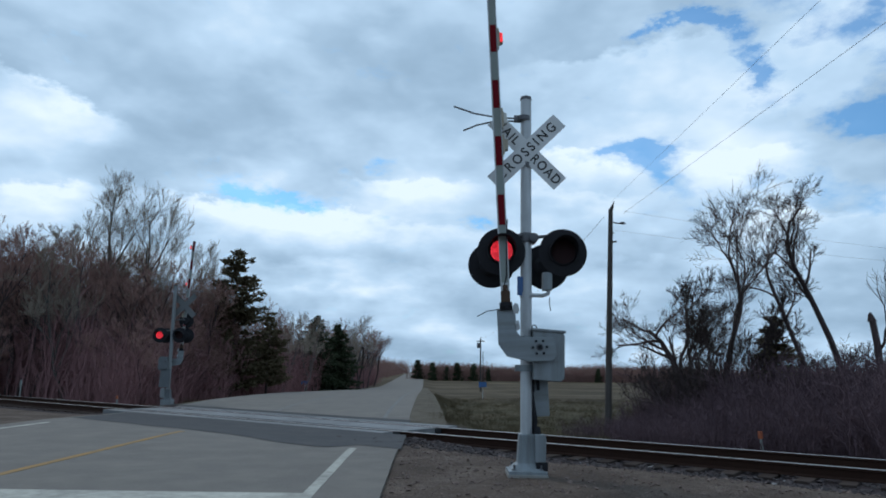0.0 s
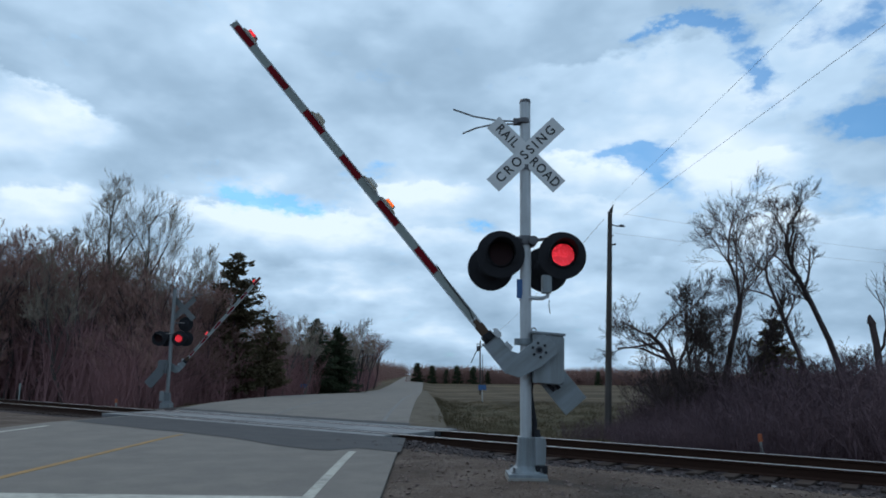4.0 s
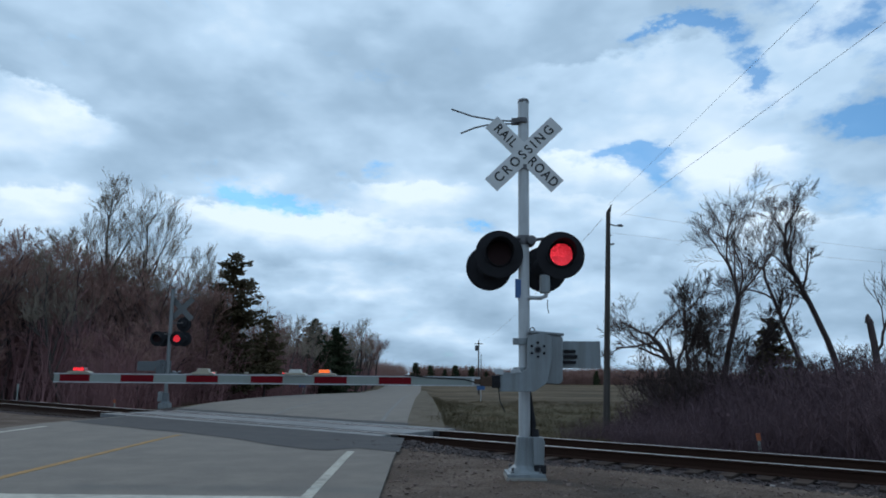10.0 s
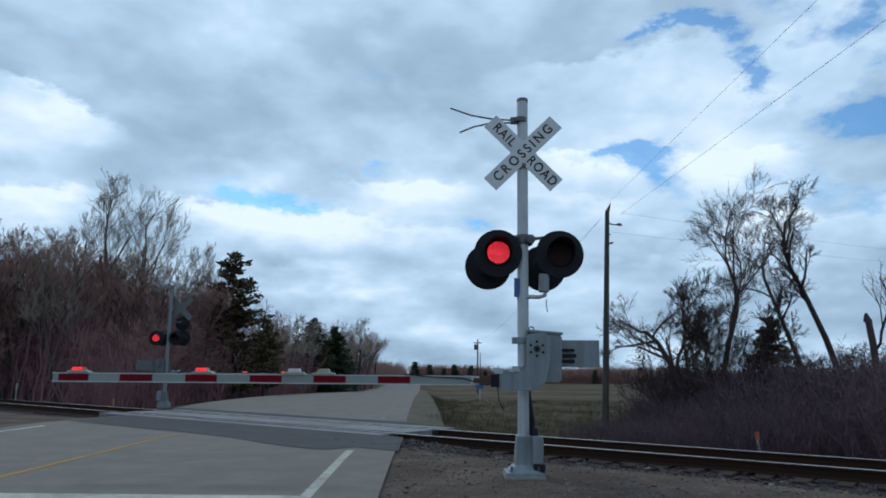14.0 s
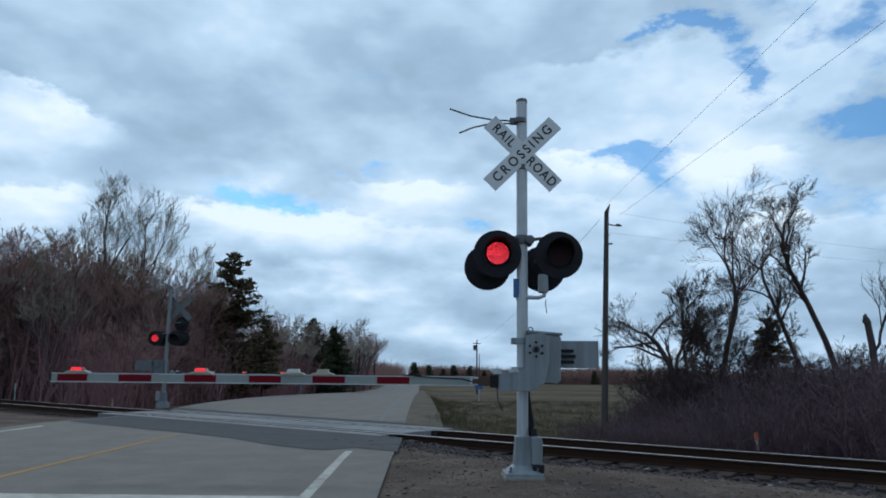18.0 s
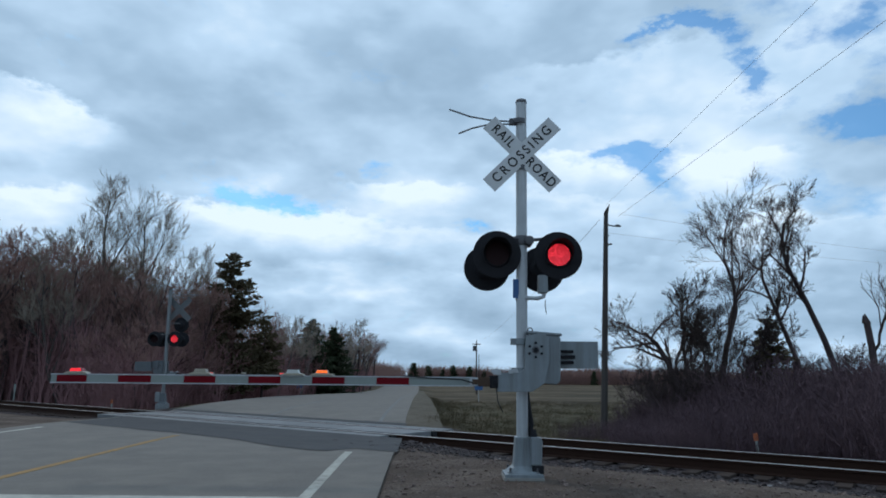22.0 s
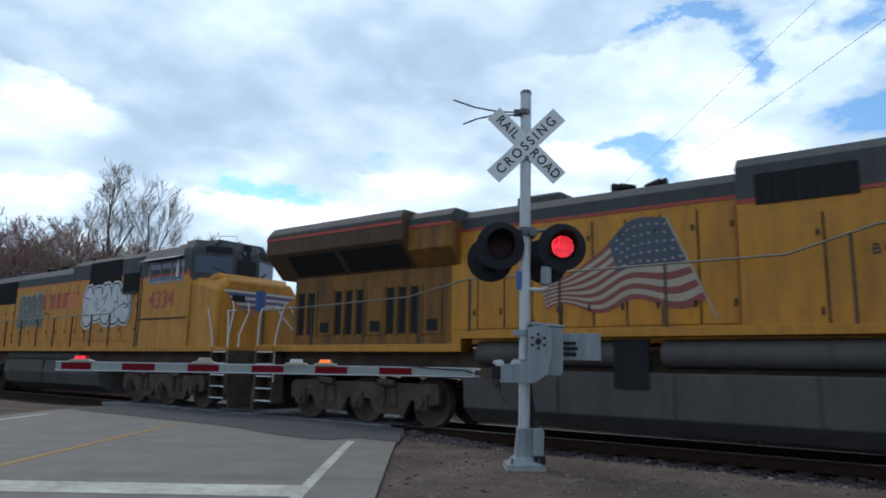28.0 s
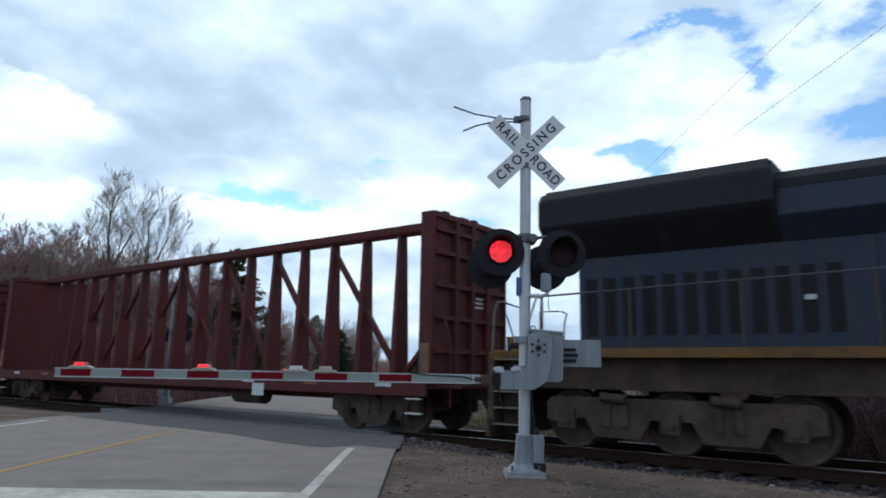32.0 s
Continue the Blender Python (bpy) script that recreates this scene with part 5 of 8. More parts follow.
    crowns = (((-21.5, 43.0), ((0, 0, -0.3), (-0.1, 0, 3.2), (0.1, 0, 5.4), (0.0, 0.2, 8.2), (-0.1, 0, 10.4)), 0.20, 6.2, 131, "tall pale-barked bare tree with a wide fan of branches"),
              ((-20.6, 43.4), ((0, 0, -0.3), (0.5, 0, 2.8), (1.0, 0, 4.8), (1.4, 0.2, 7.0), (1.5, 0, 8.4)), 0.17, 5.6, 132, "tall pale-barked bare tree leaning over the road"),
              ((-22.4, 43.6), ((0, 0, -0.3), (-0.3, 0, 2.8), (-0.9, 0, 5.0), (-1.4, 0.2, 7.0), (-1.7, 0, 8.4)), 0.16, 5.0, 133, "tall pale-barked bare tree in a clump"),
              ((-19.0, 43.8), ((0, 0, -0.3), (0.3, 0, 2.4), (0.9, 0, 4.2), (1.5, 0.2, 5.6), (2.2, 0, 6.4)), 0.13, 4.4, 134, "bare tree arching over the road"))
    for (x, y), spine, r, reach, seed, label in crowns:
        w, tw = grow(seed, 10, r, (0, 0), 0.50, 5, (4, 5), 0.22, wiggle=0.11, up=0.36, fine=0.0085, ratio=0.68, limb_r=0.50, spine=spine, reach=reach)
        plant_tree(tree_meshes("wood_tree", w, tw, M_BARK_PALE, M_TWIG_PALE), x, y, label, "trees of the wood", 0)
    plant_tree(kinds[0], -23.0, 45.0, "tall pale-barked bare tree with upright branches", "trees of the wood", 140, 0.84)
    for i in range(80):
        d = rng.uniform(33, 70)
        x = -14.5 - 0.22 * (d - 33) - rng.uniform(0, 1) ** 1.4 * 26
        if x > -15.5 - 0.03 * d:
            x = -15.5 - 0.03 * d - rng.uniform(0, 3)
        plant_tree(kinds[rng.choice((1, 2, 3, 1, 2, 4))], x, d, "bare brown tree in a spring wood", "trees of the wood", None, rng.uniform(0.66, 0.95))
    plant_tree(kinds[0], -18.6, 44.5, "tall pale-barked bare tree with upright branches", "trees of the wood", 250, 0.80)
    for i in range(44):
        d = rng.uniform(37, 52)
        x = -15.6 - rng.random() * 20
        plant_tree(kinds[rng.choice((1, 2))], x, d, "bare red-brown tree in a spring wood", "trees of the wood", None, rng.uniform(0.74, 0.96 if x > -23 else 1.04))
    for i in range(46):
        d = rng.uniform(33, 46)
        x = -14.8 - rng.random() * 26
        plant_tree(kinds[rng.choice((1, 3, 3))], x, d, "young bare tree at the wood's edge", "trees of the wood", None, rng.uniform(0.45, 0.68))
    for i in range(90):
        d = rng.uniform(74, 170)
        x = -13.5 - 0.028 * d - rng.uniform(0, 1) ** 1.3 * 24
        plant_tree(kinds[rng.choice((1, 2, 4))], x, d, "bare brown tree along the road", "trees of the wood", None, rng.uniform(0.75, 1.0))
    pine = conifer(21, 10.5, 3.9, 0.8, 0.12, M_NEEDLE_BROWN, True)
    plant_tree(pine, -14.6, 47.5, "tall shaggy pine at the wood's edge", "conifers", 40, 1.0, name="pine_tree")
    pine2 = conifer(22, 9.0, 2.6, 1.5, 0.2, M_NEEDLE_BROWN, True)
    plant_tree(pine2, -16.6, 50, "shaggy brownish pine at the wood's edge", "conifers", 10, 0.95, name="pine_tree")
    plant_tree(pine2, -12.9, 50.5, "low shaggy pine at the wood's edge", "conifers", 90, 0.66, name="pine_tree")
    fir = conifer(31, 9.2, 4.6, 0.4, 0.04, M_NEEDLE)
    plant_tree(fir, -15.4, 82, "dark spruce beside the road", "conifers", 0, 1.0, name="spruce_tree")
    plant_tree(fir, -13.4, 86, "dark spruce beside the road", "conifers", 120, 0.92, name="spruce_tree")
    for x, d, k in ((-13.4, 96, 1.0), (-14.6, 104, 1.06), (-13.6, 112, 1.05), (-15.2, 120, 1.1), (-14.2, 128, 1.05), (-16.0, 138, 1.1), (-15.2, 150, 1.1), (-17.2, 60, 0.8), (-15.6, 66, 0.78), (-14.6, 72, 0.8)):
        plant_tree(kinds[2 if k > 1.04 else 4], x, d, "bare brown tree at the road's edge", "trees of the wood", None, k * 1.0)
    # young spruces far along the field
    young = conifer(41, 4.0, 1.25, 0.2, 0.05, M_NEEDLE)
    for x, y, s in ((-8.2, 213, 1.5), (-3.6, 212, 1.4), (4.0, 213, 1.42), (8.9, 214, 1.36), (13.4, 214, 1.0), (0.6, 214, 1.1), (31, 214, 1.0), (47, 213, 1.1)):
        plant_tree(young, x, y, "small dark spruce along the field", "field spruces", None, s, name="spruce_tree")

    # undergrowth, dense and uncountable
    def scatter(name, label, spots, bases, material, kind="stuff"):
        s = Shape()
        for x, y, k, size, turn in spots:
            b = bases[k]
            c, sn = math.cos(turn), math.sin(turn)
            z = ground_z(x, y)
            n = len(s.v)
            s.v += [(x + (px * c - py * sn) * size, y + (px * sn + py * c) * size, z + pz * size) for px, py, pz in b.v]
            s.f += [tuple(i + n for i in q) for q in b.f]
        ob = new(name, s.mesh(name, material))
        tagged(ob, label, "undergrowth", kind=kind)

    base = [brush_mesh(900 + i, 1.5, 1.5, 1.45, 50) for i in range(3)]
    spots = []
    for i in range(1500):
        q = 2.9 + rng.random() ** 1.2 * 13
        a = rng.uniform(-9.5, 24)
        p = NRM * (TRACK_D + q) + DIR * a
        if p.x > 3.4 and p.x < 24 and (p.x > 5.0 or rng.random() < 0.5):
            spots.append((p.x, p.y, rng.randint(0, 2), rng.uniform(0.5, 1.0) * (2.0 if p.x > 9.0 and q > 5 else 1.45 if p.x > 8.5 else 1.05 if p.x > 6.5 else 0.6), rng.uniform(0, 6.28)))
    scatter("brush", "dense dry purple-brown brush beyond the track", spots, base, M_BRUSH)
    tall = [brush_mesh(950 + i, 2.4, 2.4, 3.4, 40, 0.011) for i in range(3)]
    spots = []
    for i in range(560):
        y = rng.uniform(31, 66)
        x = -13.4 - 0.03 * y - rng.random() ** 1.3 * 32
        if across(x, y) > 3.4:
            spots.append((x, y, rng.randint(0, 2), rng.uniform(0.6, 1.0) + 0.9 * rng.random() ** 3 + 0.03 * max(0, -16 - x), rng.uniform(0, 6.28)))
    for i in range(300):
        y = rng.uniform(66, 190)
        x = -13.0 - 0.028 * y - rng.random() * 14
        spots.append((x, y, rng.randint(0, 2), rng.uniform(0.9, 1.6), rng.uniform(0, 6.28)))
    scatter("wood_undergrowth", "dense red-brown undergrowth of the wood", spots, tall, M_WOOD_BRUSH)
    tuft = []
    for i in range(3):
        r2 = random.Random(980 + i)
        s = Shape()
        for _ in range(26):
            x, y = r2.gauss(0, 0.16), r2.gauss(0, 0.16)
            d = Vector((r2.gauss(0, 0.45), r2.gauss(0, 0.45), 1)).normalized() * r2.uniform(0.10, 0.30)
            w = Vector((r2.gauss(0, 1), r2.gauss(0, 1), 0)).normalized() * 0.006
            p = Vector((x, y, -0.02))
            s.add([p - w, p + w, p + d], [(0, 1, 2)])
        tuft.append(s)
    spots = []
    for i in range(1900):
        y = 17 + rng.random() ** 1.6 * 45
        x = -0.05 - 0.028 * y + 0.5 + rng.random() ** 1.3 * (10 + 0.2 * y)
        if across(x, y) > 2.6:
            spots.append((x, y, rng.randint(0, 2), rng.uniform(0.6, 1.3), rng.uniform(0, 6.28)))
    for i in range(500):
        y = rng.uniform(20, 34)
        x = -9.6 - 0.03 * y - rng.random() * 14
        if across(x, y) > 2.6:
            spots.append((x, y, rng.randint(0, 2), rng.uniform(0.6, 1.2), rng.uniform(0, 6.28)))
    scatter("dry_grass", "tufts of dry spring grass beside the road", spots, tuft, M_DRY_GRASS)

    # woods on the skyline
    s = Shape()
    r3 = random.Random(5)
    for i in range(11000):
        side = r3.random()
        if side < 0.62:
            x, y = -8.6 + 230 * r3.random() ** 1.15, r3.uniform(215, 236)
            h = r3.uniform(4.2, 6.0) * (0.95 + 0.25 * noise.noise((x * 0.05, y * 0.05, 2)))
        elif side < 0.8:
            x, y = r3.uniform(150, 420), r3.uniform(200, 260)
            h = r3.uniform(4, 6.5)
        else:
            x, y = -13.5 - 0.028 * 250 - r3.random() * 60, r3.uniform(190, 420)
            h = r3.uniform(5, 9)
        z = ground_z(x, y)
        c = Vector((x, y, z))
        for _ in range(3):
            a = c + Vector((r3.gauss(0, 1.3), r3.gauss(0, 1.3), 0))
            b = a + Vector((r3.gauss(0, 0.9), r3.gauss(0, 0.9), h * r3.uniform(0.6, 1.0)))
            s.cyl(a, b, 0.09, 0.02, 3, False)
            m = a.lerp(b, r3.uniform(0.3, 0.8))
            s.cyl(m, m + Vector((r3.gauss(0, 1.1), r3.gauss(0, 1.1), r3.uniform(0.5, 1.8))), 0.06, 0.02, 3, False)
    ob = new("far_woods", s.mesh("far_woods", M_TWIG))
    tagged(ob, "low bare woods along the skyline", "woods", kind="stuff")


make_trees()

# ---- the train ----
M_YELLOW = mat("armour_yellow_paint", (0.48, 0.204, 0.0144), (0.324, 0.1296, 0.012), 0.55, grain=5, amount=0.7, patch=0.6, dirt=(0.132, 0.066, 0.0264), dirt_amount=0.5, streak=2.5, gloss=0.35)
M_GRIMY = mat("grimy_yellow_paint", (0.23, 0.100, 0.016), (0.13, 0.060, 0.016), 0.65, grain=5, amount=0.8, patch=0.7, dirt=(0.045, 0.028, 0.018), dirt_amount=0.75, streak=2.5, gloss=0.25)
M_ROOF_GREY = mat("harbor_grey_roof_paint", (0.052, 0.056, 0.057), (0.034, 0.036, 0.037), 0.7, grain=6, patch=0.7, dirt=(0.022, 0.021, 0.02), dirt_amount=0.5, streak=3, gloss=0.3)
M_RED_PAINT = mat("red_stripe_paint", (0.34, 0.035, 0.02), (0.24, 0.03, 0.02), 0.6, grain=8, dirt=(0.10, 0.05, 0.03), dirt_amount=0.4)
M_RED_FADED = mat("faded_red_letters", (0.42, 0.10, 0.045), (0.45, 0.18, 0.05), 0.65, grain=5, amount=0.8)
M_BLUE_BODY = mat("faded_dark_blue_paint", (0.01747, 0.0273, 0.0494), (0.02621, 0.03685, 0.05928), 0.5, grain=5, patch=0.6, dirt=(0.04077, 0.03549, 0.03458), dirt_amount=0.6, streak=3, gloss=0.22)
M_BLUE_ROOF = mat("sooty_roof_paint", (0.01755, 0.02025, 0.02565), (0.02835, 0.02835, 0.03105), 0.75, grain=5, patch=0.8, gloss=0.15)
M_GOLD = mat("faded_orange_yellow_paint", (0.25, 0.095, 0.016), (0.075, 0.042, 0.028), 0.6, grain=4, amount=0.9, patch=1.0, dirt=(0.04, 0.04, 0.05), dirt_amount=0.6, streak=3)
M_GRILLE = mat("black_grille_mesh", (0.0135, 0.0135, 0.01485), (0.0297, 0.02835, 0.02835), 0.7, grain=40, gloss=0.12)
M_TRUCK = mat("sooty_truck_steel", (0.04217, 0.02907, 0.02448), (0.07784, 0.05202, 0.04131), 0.85, grain=7, amount=0.9, patch=1.2, dirt=(0.1379, 0.09792, 0.0765), dirt_amount=0.45)
M_TANK = mat("dusty_fuel_tank", (0.075, 0.069, 0.066), (0.1125, 0.102, 0.093), 0.8, grain=6, patch=0.8, dirt=(0.045, 0.0405, 0.0375), dirt_amount=0.5, streak=2)
M_STEEL_TREAD = mat("bright_wheel_tread", (0.42, 0.41, 0.40), rough=0.35, metal=0.9)
M_HANDRAIL = mat("dirty_handrail_paint", (0.16, 0.14, 0.11), (0.08, 0.07, 0.055), 0.6, grain=8)
M_STANCHION = mat("sooty_stanchion", (0.045, 0.036, 0.028), (0.07, 0.055, 0.04), 0.7, grain=8)
M_HAND_WHITE = mat("white_grab_iron", (0.52, 0.52, 0.50), (0.36, 0.36, 0.35), 0.6, grain=8)
M_HAND_DARK = mat("dark_handrail_paint", (0.035, 0.042, 0.06), (0.05, 0.05, 0.055), 0.55, grain=8)
M_SHADE = mat("pale_shade_paint", (0.24, 0.25, 0.26), (0.16, 0.17, 0.175), 0.6, grain=8)
M_GLASS = glass_material("dark_cab_glass", (0.018, 0.032, 0.07), 0.06)
M_RUBBER_HOSE = mat("black_hose_rubber", (0.012, 0.012, 0.012), rough=0.7)
M_HEADLIGHT = mat("burning_headlight", (1.0, 0.90, 0.68), rough=0.3, glow=9.0)
M_DITCH = mat("burning_ditch_light", (0.95, 0.95, 1.0), rough=0.3, glow=5.0)
M_WHITE_PAINT = mat("white_spray_paint", (0.46, 0.47, 0.48), (0.36, 0.37, 0.38), 0.6, grain=4, amount=0.7, patch=2.0)
M_GREY_SPRAY = mat("grey_spray_paint", (0.0589, 0.0651, 0.062), (0.0992, 0.1023, 0.093), 0.6, grain=4, amount=0.8, patch=1.5)
M_PALE_SPRAY = mat("pale_spray_outline", (0.24, 0.25, 0.22), rough=0.6)
M_SPRAY_LINE = mat("black_spray_outline", (0.020, 0.020, 0.022), rough=0.6)
M_FLAG_RED = mat("faded_flag_red", (0.1955, 0.0414, 0.0345), (0.161, 0.046, 0.0345), 0.6, grain=4)
M_FLAG_WHITE = mat("faded_flag_white", (0.3375, 0.2903, 0.2228), (0.2295, 0.1823, 0.135), 0.6, grain=4)
M_FLAG_BLUE = mat("faded_flag_blue", (0.03375, 0.04875, 0.075), (0.045, 0.05625, 0.0675), 0.6, grain=4)
M_EMBLEM_BLUE = mat("emblem_blue", (0.02, 0.075, 0.26), (0.02, 0.06, 0.2), 0.5, grain=6)
M_CAR_RED = mat("mineral_red_paint", (0.09775, 0.017, 0.0153), (0.0612, 0.0136, 0.01275), 0.7, grain=5, amount=0.8, patch=0.7, dirt=(0.0425, 0.0221, 0.0204), dirt_amount=0.6, streak=3, gloss=0.22)
M_DECK = mat("worn_deck_steel", (0.07, 0.045, 0.04), (0.11, 0.07, 0.05), 0.85, grain=6)

YAW = math.degrees(math.atan2(DIR.y, DIR.x))


def run(t):
    """How far the train has come along the track at t seconds."""
    u = t - 29
    return 12.804 * u + 0.0891 * u * u


def on_rails(ob, start):
    times = [0, 4, 8, 12, 16, 20, 22, 24] + [24.5 + 0.5 * k for k in range(16)]
    foot = NRM * TRACK_D
    MOVES.append((ob, [(t, pose(*(foot + DIR * (start + run(t))), 0, 0, YAW) @ pose(0, 0, RAIL_Z)) for t in times]))


WHEEL = None


def wheelset_meshes():
    global WHEEL
    prof = [(0.0, 0.07), (0.14, 0.07), (0.16, 0.05), (0.40, 0.03), (0.44, 0.07), (0.50, 0.075), (0.505, 0.0), (0.53, -0.035), (0.53, -0.06), (0.42, -0.06), (0.38, -0.03), (0.16, -0.05), (0.0, -0.05)]
    s = Shape()
    n = 24
    for r, y in prof:
        s.v += [(r * math.cos(2 * math.pi * i / n), y, r * math.sin(2 * math.pi * i / n)) for i in range(n)]
    for j in range(len(prof) - 1):
        for i in range(n):
            s.f.append((j * n + i, j * n + (i + 1) % n, (j + 1) * n + (i + 1) % n, (j + 1) * n + i))
    WHEEL = s.mesh("wheel", M_TRUCK, smooth=True)


wheelset_meshes()


def truck(parent, xc, axles, base, name="truck", r=0.53, length=None):
    """A bogie: side frames, wheels on axles, journal boxes and springs."""
    half = base * (axles - 1) / 2
    body = part(name, Shape().box(xc - half - 0.1, xc + half + 0.1, -0.55, 0.55, 0.55, 0.85), M_TRUCK, parent, "sooty steel truck", 0.02)
    for sg in (-1, 1):
        top, lo = r * 1.72, r * 1.15
        pr = [(xc - half - 0.42, top - 0.10), (xc - half - 0.30, top), (xc + half + 0.30, top), (xc + half + 0.42, top - 0.10), (xc + half + 0.42, lo - 0.12), (xc + half + 0.20, lo - 0.16)]
        k = axles - 1
        for i in range(k, 0, -1):
            m = xc - half + base * (i - 0.5)
            pr += [(m + base * 0.32, lo - 0.05), (m + base * 0.22, lo - 0.38), (m - base * 0.22, lo - 0.38), (m - base * 0.32, lo - 0.05)]
        pr += [(xc - half - 0.20, lo - 0.16), (xc - half - 0.42, lo - 0.12)]
        part("side_frame", Shape().prism(pr, *sorted((sg * 0.98, sg * 1.12)), "y"), M_TRUCK, body, bevel=0.015)
        for i in range(axles):
            x = xc - half + base * i
            part("wheel", WHEEL, None, body, at=pose(x, sg * 0.755, r, 0, 0, 0 if sg > 0 else 180) @ Matrix.Scale(r / 0.505, 4))
            part("journal_box", Shape().box(x - 0.16, x + 0.16, *sorted((sg * 1.06, sg * 1.20)), r - 0.17, r + 0.17).cyl((x, sg * 1.18, r), (x, sg * 1.25, r), 0.11, n=12), M_TRUCK, body, bevel=0.012)
        for i in range(axles - 1):
            x = xc - half + base * (i + 0.5)
            s = Shape()
            for d in (-0.16, 0.16):
                s.cyl((x + d, sg * 1.13, r * 0.82), (x + d, sg * 1.13, r * 1.5), 0.075, n=10)
            part("spring", s, M_TRUCK, body)
            part("brake_cylinder", Shape().cyl((x - 0.25, sg * 1.18, top + 0.02), (x + 0.20, sg * 1.18, top - 0.02), 0.085, n=10), M_TRUCK, body, smooth=True)
    for i in range(axles):
        x = xc - half + base * i
        part("axle", Shape().cyl((x, -0.72, r), (x, 0.72, r), 0.09, n=10), M_TRUCK, body)
    return body


def handrail(parent, pts, posts, foot_z, material, side):
    """A bent rail with a stanchion at each of the given x."""
    y = side * 1.47
    rail = part("handrail", Shape().tube([(x, y, z) for x, z in pts], 0.019, 6), material, parent, smooth=True)
    for x in posts:
        z = pts[0][1]
        for (xa, za), (xb, zb) in zip(pts, pts[1:]):
            if min(xa, xb) <= x <= max(xa, xb) and abs(xb - xa) > 1e-6:
                z = za + (zb - za) * (x - xa) / (xb - xa)
        part("stanchion", Shape().cyl((x, y, foot_z(x)), (x, y, z), 0.028, n=6), M_STANCHION, rail)


def ladder(parent, x0, x1, side, zs, steel, edge):
    y = side * 1.46
    frame_ = part("step_well", Shape().box(x0 - 0.05, x0 - 0.01, *sorted((side * 1.15, side * 1.49)), zs[0] - 0.06, 1.66).box(x1 + 0.01, x1 + 0.05, *sorted((side * 1.15, side * 1.49)), zs[0] - 0.06, 1.66)
                  .box(x0, x1, *sorted((side * 1.10, side * 1.14)), zs[0] - 0.06, 1.66), steel, parent, "dark step well")
    for z in zs:
        st = part("step", Shape().box(x0, x1, *sorted((side * 1.18, side * 1.47)), z - 0.03, z), steel, frame_)
        part("step_edge", Shape().box(x0, x1, *sorted((side * 1.47, side * 1.485)), z - 0.026, z + 0.004), edge, frame_, "white step edge")


def coupler(parent, x, d):
    c = part("coupler", Shape().box(*sorted((x - d * 1.0, x - d * 0.22)), -0.10, 0.10, 0.72, 0.98), M_TRUCK, parent, bevel=0.02)
    part("knuckle", Shape().prism([(x - d * 0.26, -0.16), (x + d * 0.02, -0.14), (x + d * 0.06, 0.02), (x - d * 0.10, 0.05), (x - d * 0.06, 0.16), (x - d * 0.26, 0.16)], 0.70, 1.0, "z"), M_TRUCK, c, bevel=0.02)
    for k in (-0.5, -0.38, 0.38, 0.5):
        part("air_hose", Shape().tube([(x - d * 0.6, k, 1.05), (x - d * 0.35, k, 1.0), (x - d * 0.25, k * 0.95, 0.72), (x - d * 0.12, k * 0.9, 0.5)], 0.028, 6), M_RUBBER_HOSE, c, smooth=True)


def ring(x, w, zb, zt, c, x_top=None):
    xt = x if x_top is None else x_top
    return [(x, -w, zb), (x, w, zb), (xt, w, zt - c), (xt, w - c * 0.9, zt), (xt, -w + c * 0.9, zt), (xt, -w, zt - c)]


def window(parent, x0, x1, z0, z1, side, y, material, panes=2):
    """A side window set in its frame."""
    fr = part("window_frame", Shape().box(x0 - 0.05, x1 + 0.05, *sorted((side * (y - 0.01), side * (y + 0.018))), z0 - 0.05, z0).box(x0 - 0.05, x1 + 0.05, *sorted((side * (y - 0.01), side * (y + 0.018))), z1, z1 + 0.05)
              .box(x0 - 0.05, x0, *sorted((side * (y - 0.01), side * (y + 0.018))), z0, z1).box(x1, x1 + 0.05, *sorted((side * (y - 0.01), side * (y + 0.018))), z0, z1), material, parent)
    w = (x1 - x0) / panes
    for i in range(panes):
        part("pane", Shape().box(x0 + i * w + 0.012, x0 + (i + 1) * w - 0.012, *sorted((side * (y - 0.005), side * (y + 0.006))), z0, z1), M_GLASS, fr, "dark glass pane")
        if i:
            part("mullion", Shape().box(x0 + i * w - 0.02, x0 + i * w + 0.02, *sorted((side * (y - 0.01), side * (y + 0.022))), z0, z1), material, fr)


def grille(parent, x0, x1, z0, z1, side, y, slats=10, upright=False, label="black ventilation grille"):
    g = part("grille", Shape().box(x0, x1, *sorted((side * y, side * (y + 0.012))), z0, z1), M_GRILLE, parent, label)
    s = Shape()
    for i in range(slats):
        f = (i + 0.5) / slats
        if upright:
            x = x0 + (x1 - x0) * f
            s.box(x - 0.012, x + 0.012, *sorted((side * (y + 0.012), side * (y + 0.03))), z0, z1)
        else:
            z = z0 + (z1 - z0) * f
            s.box(x0, x1, *sorted((side * (y + 0.012), side * (y + 0.03))), z - 0.012, z + 0.006)
    tagged(part("slats", s, M_GRILLE, g), kind="stuff")
    return g


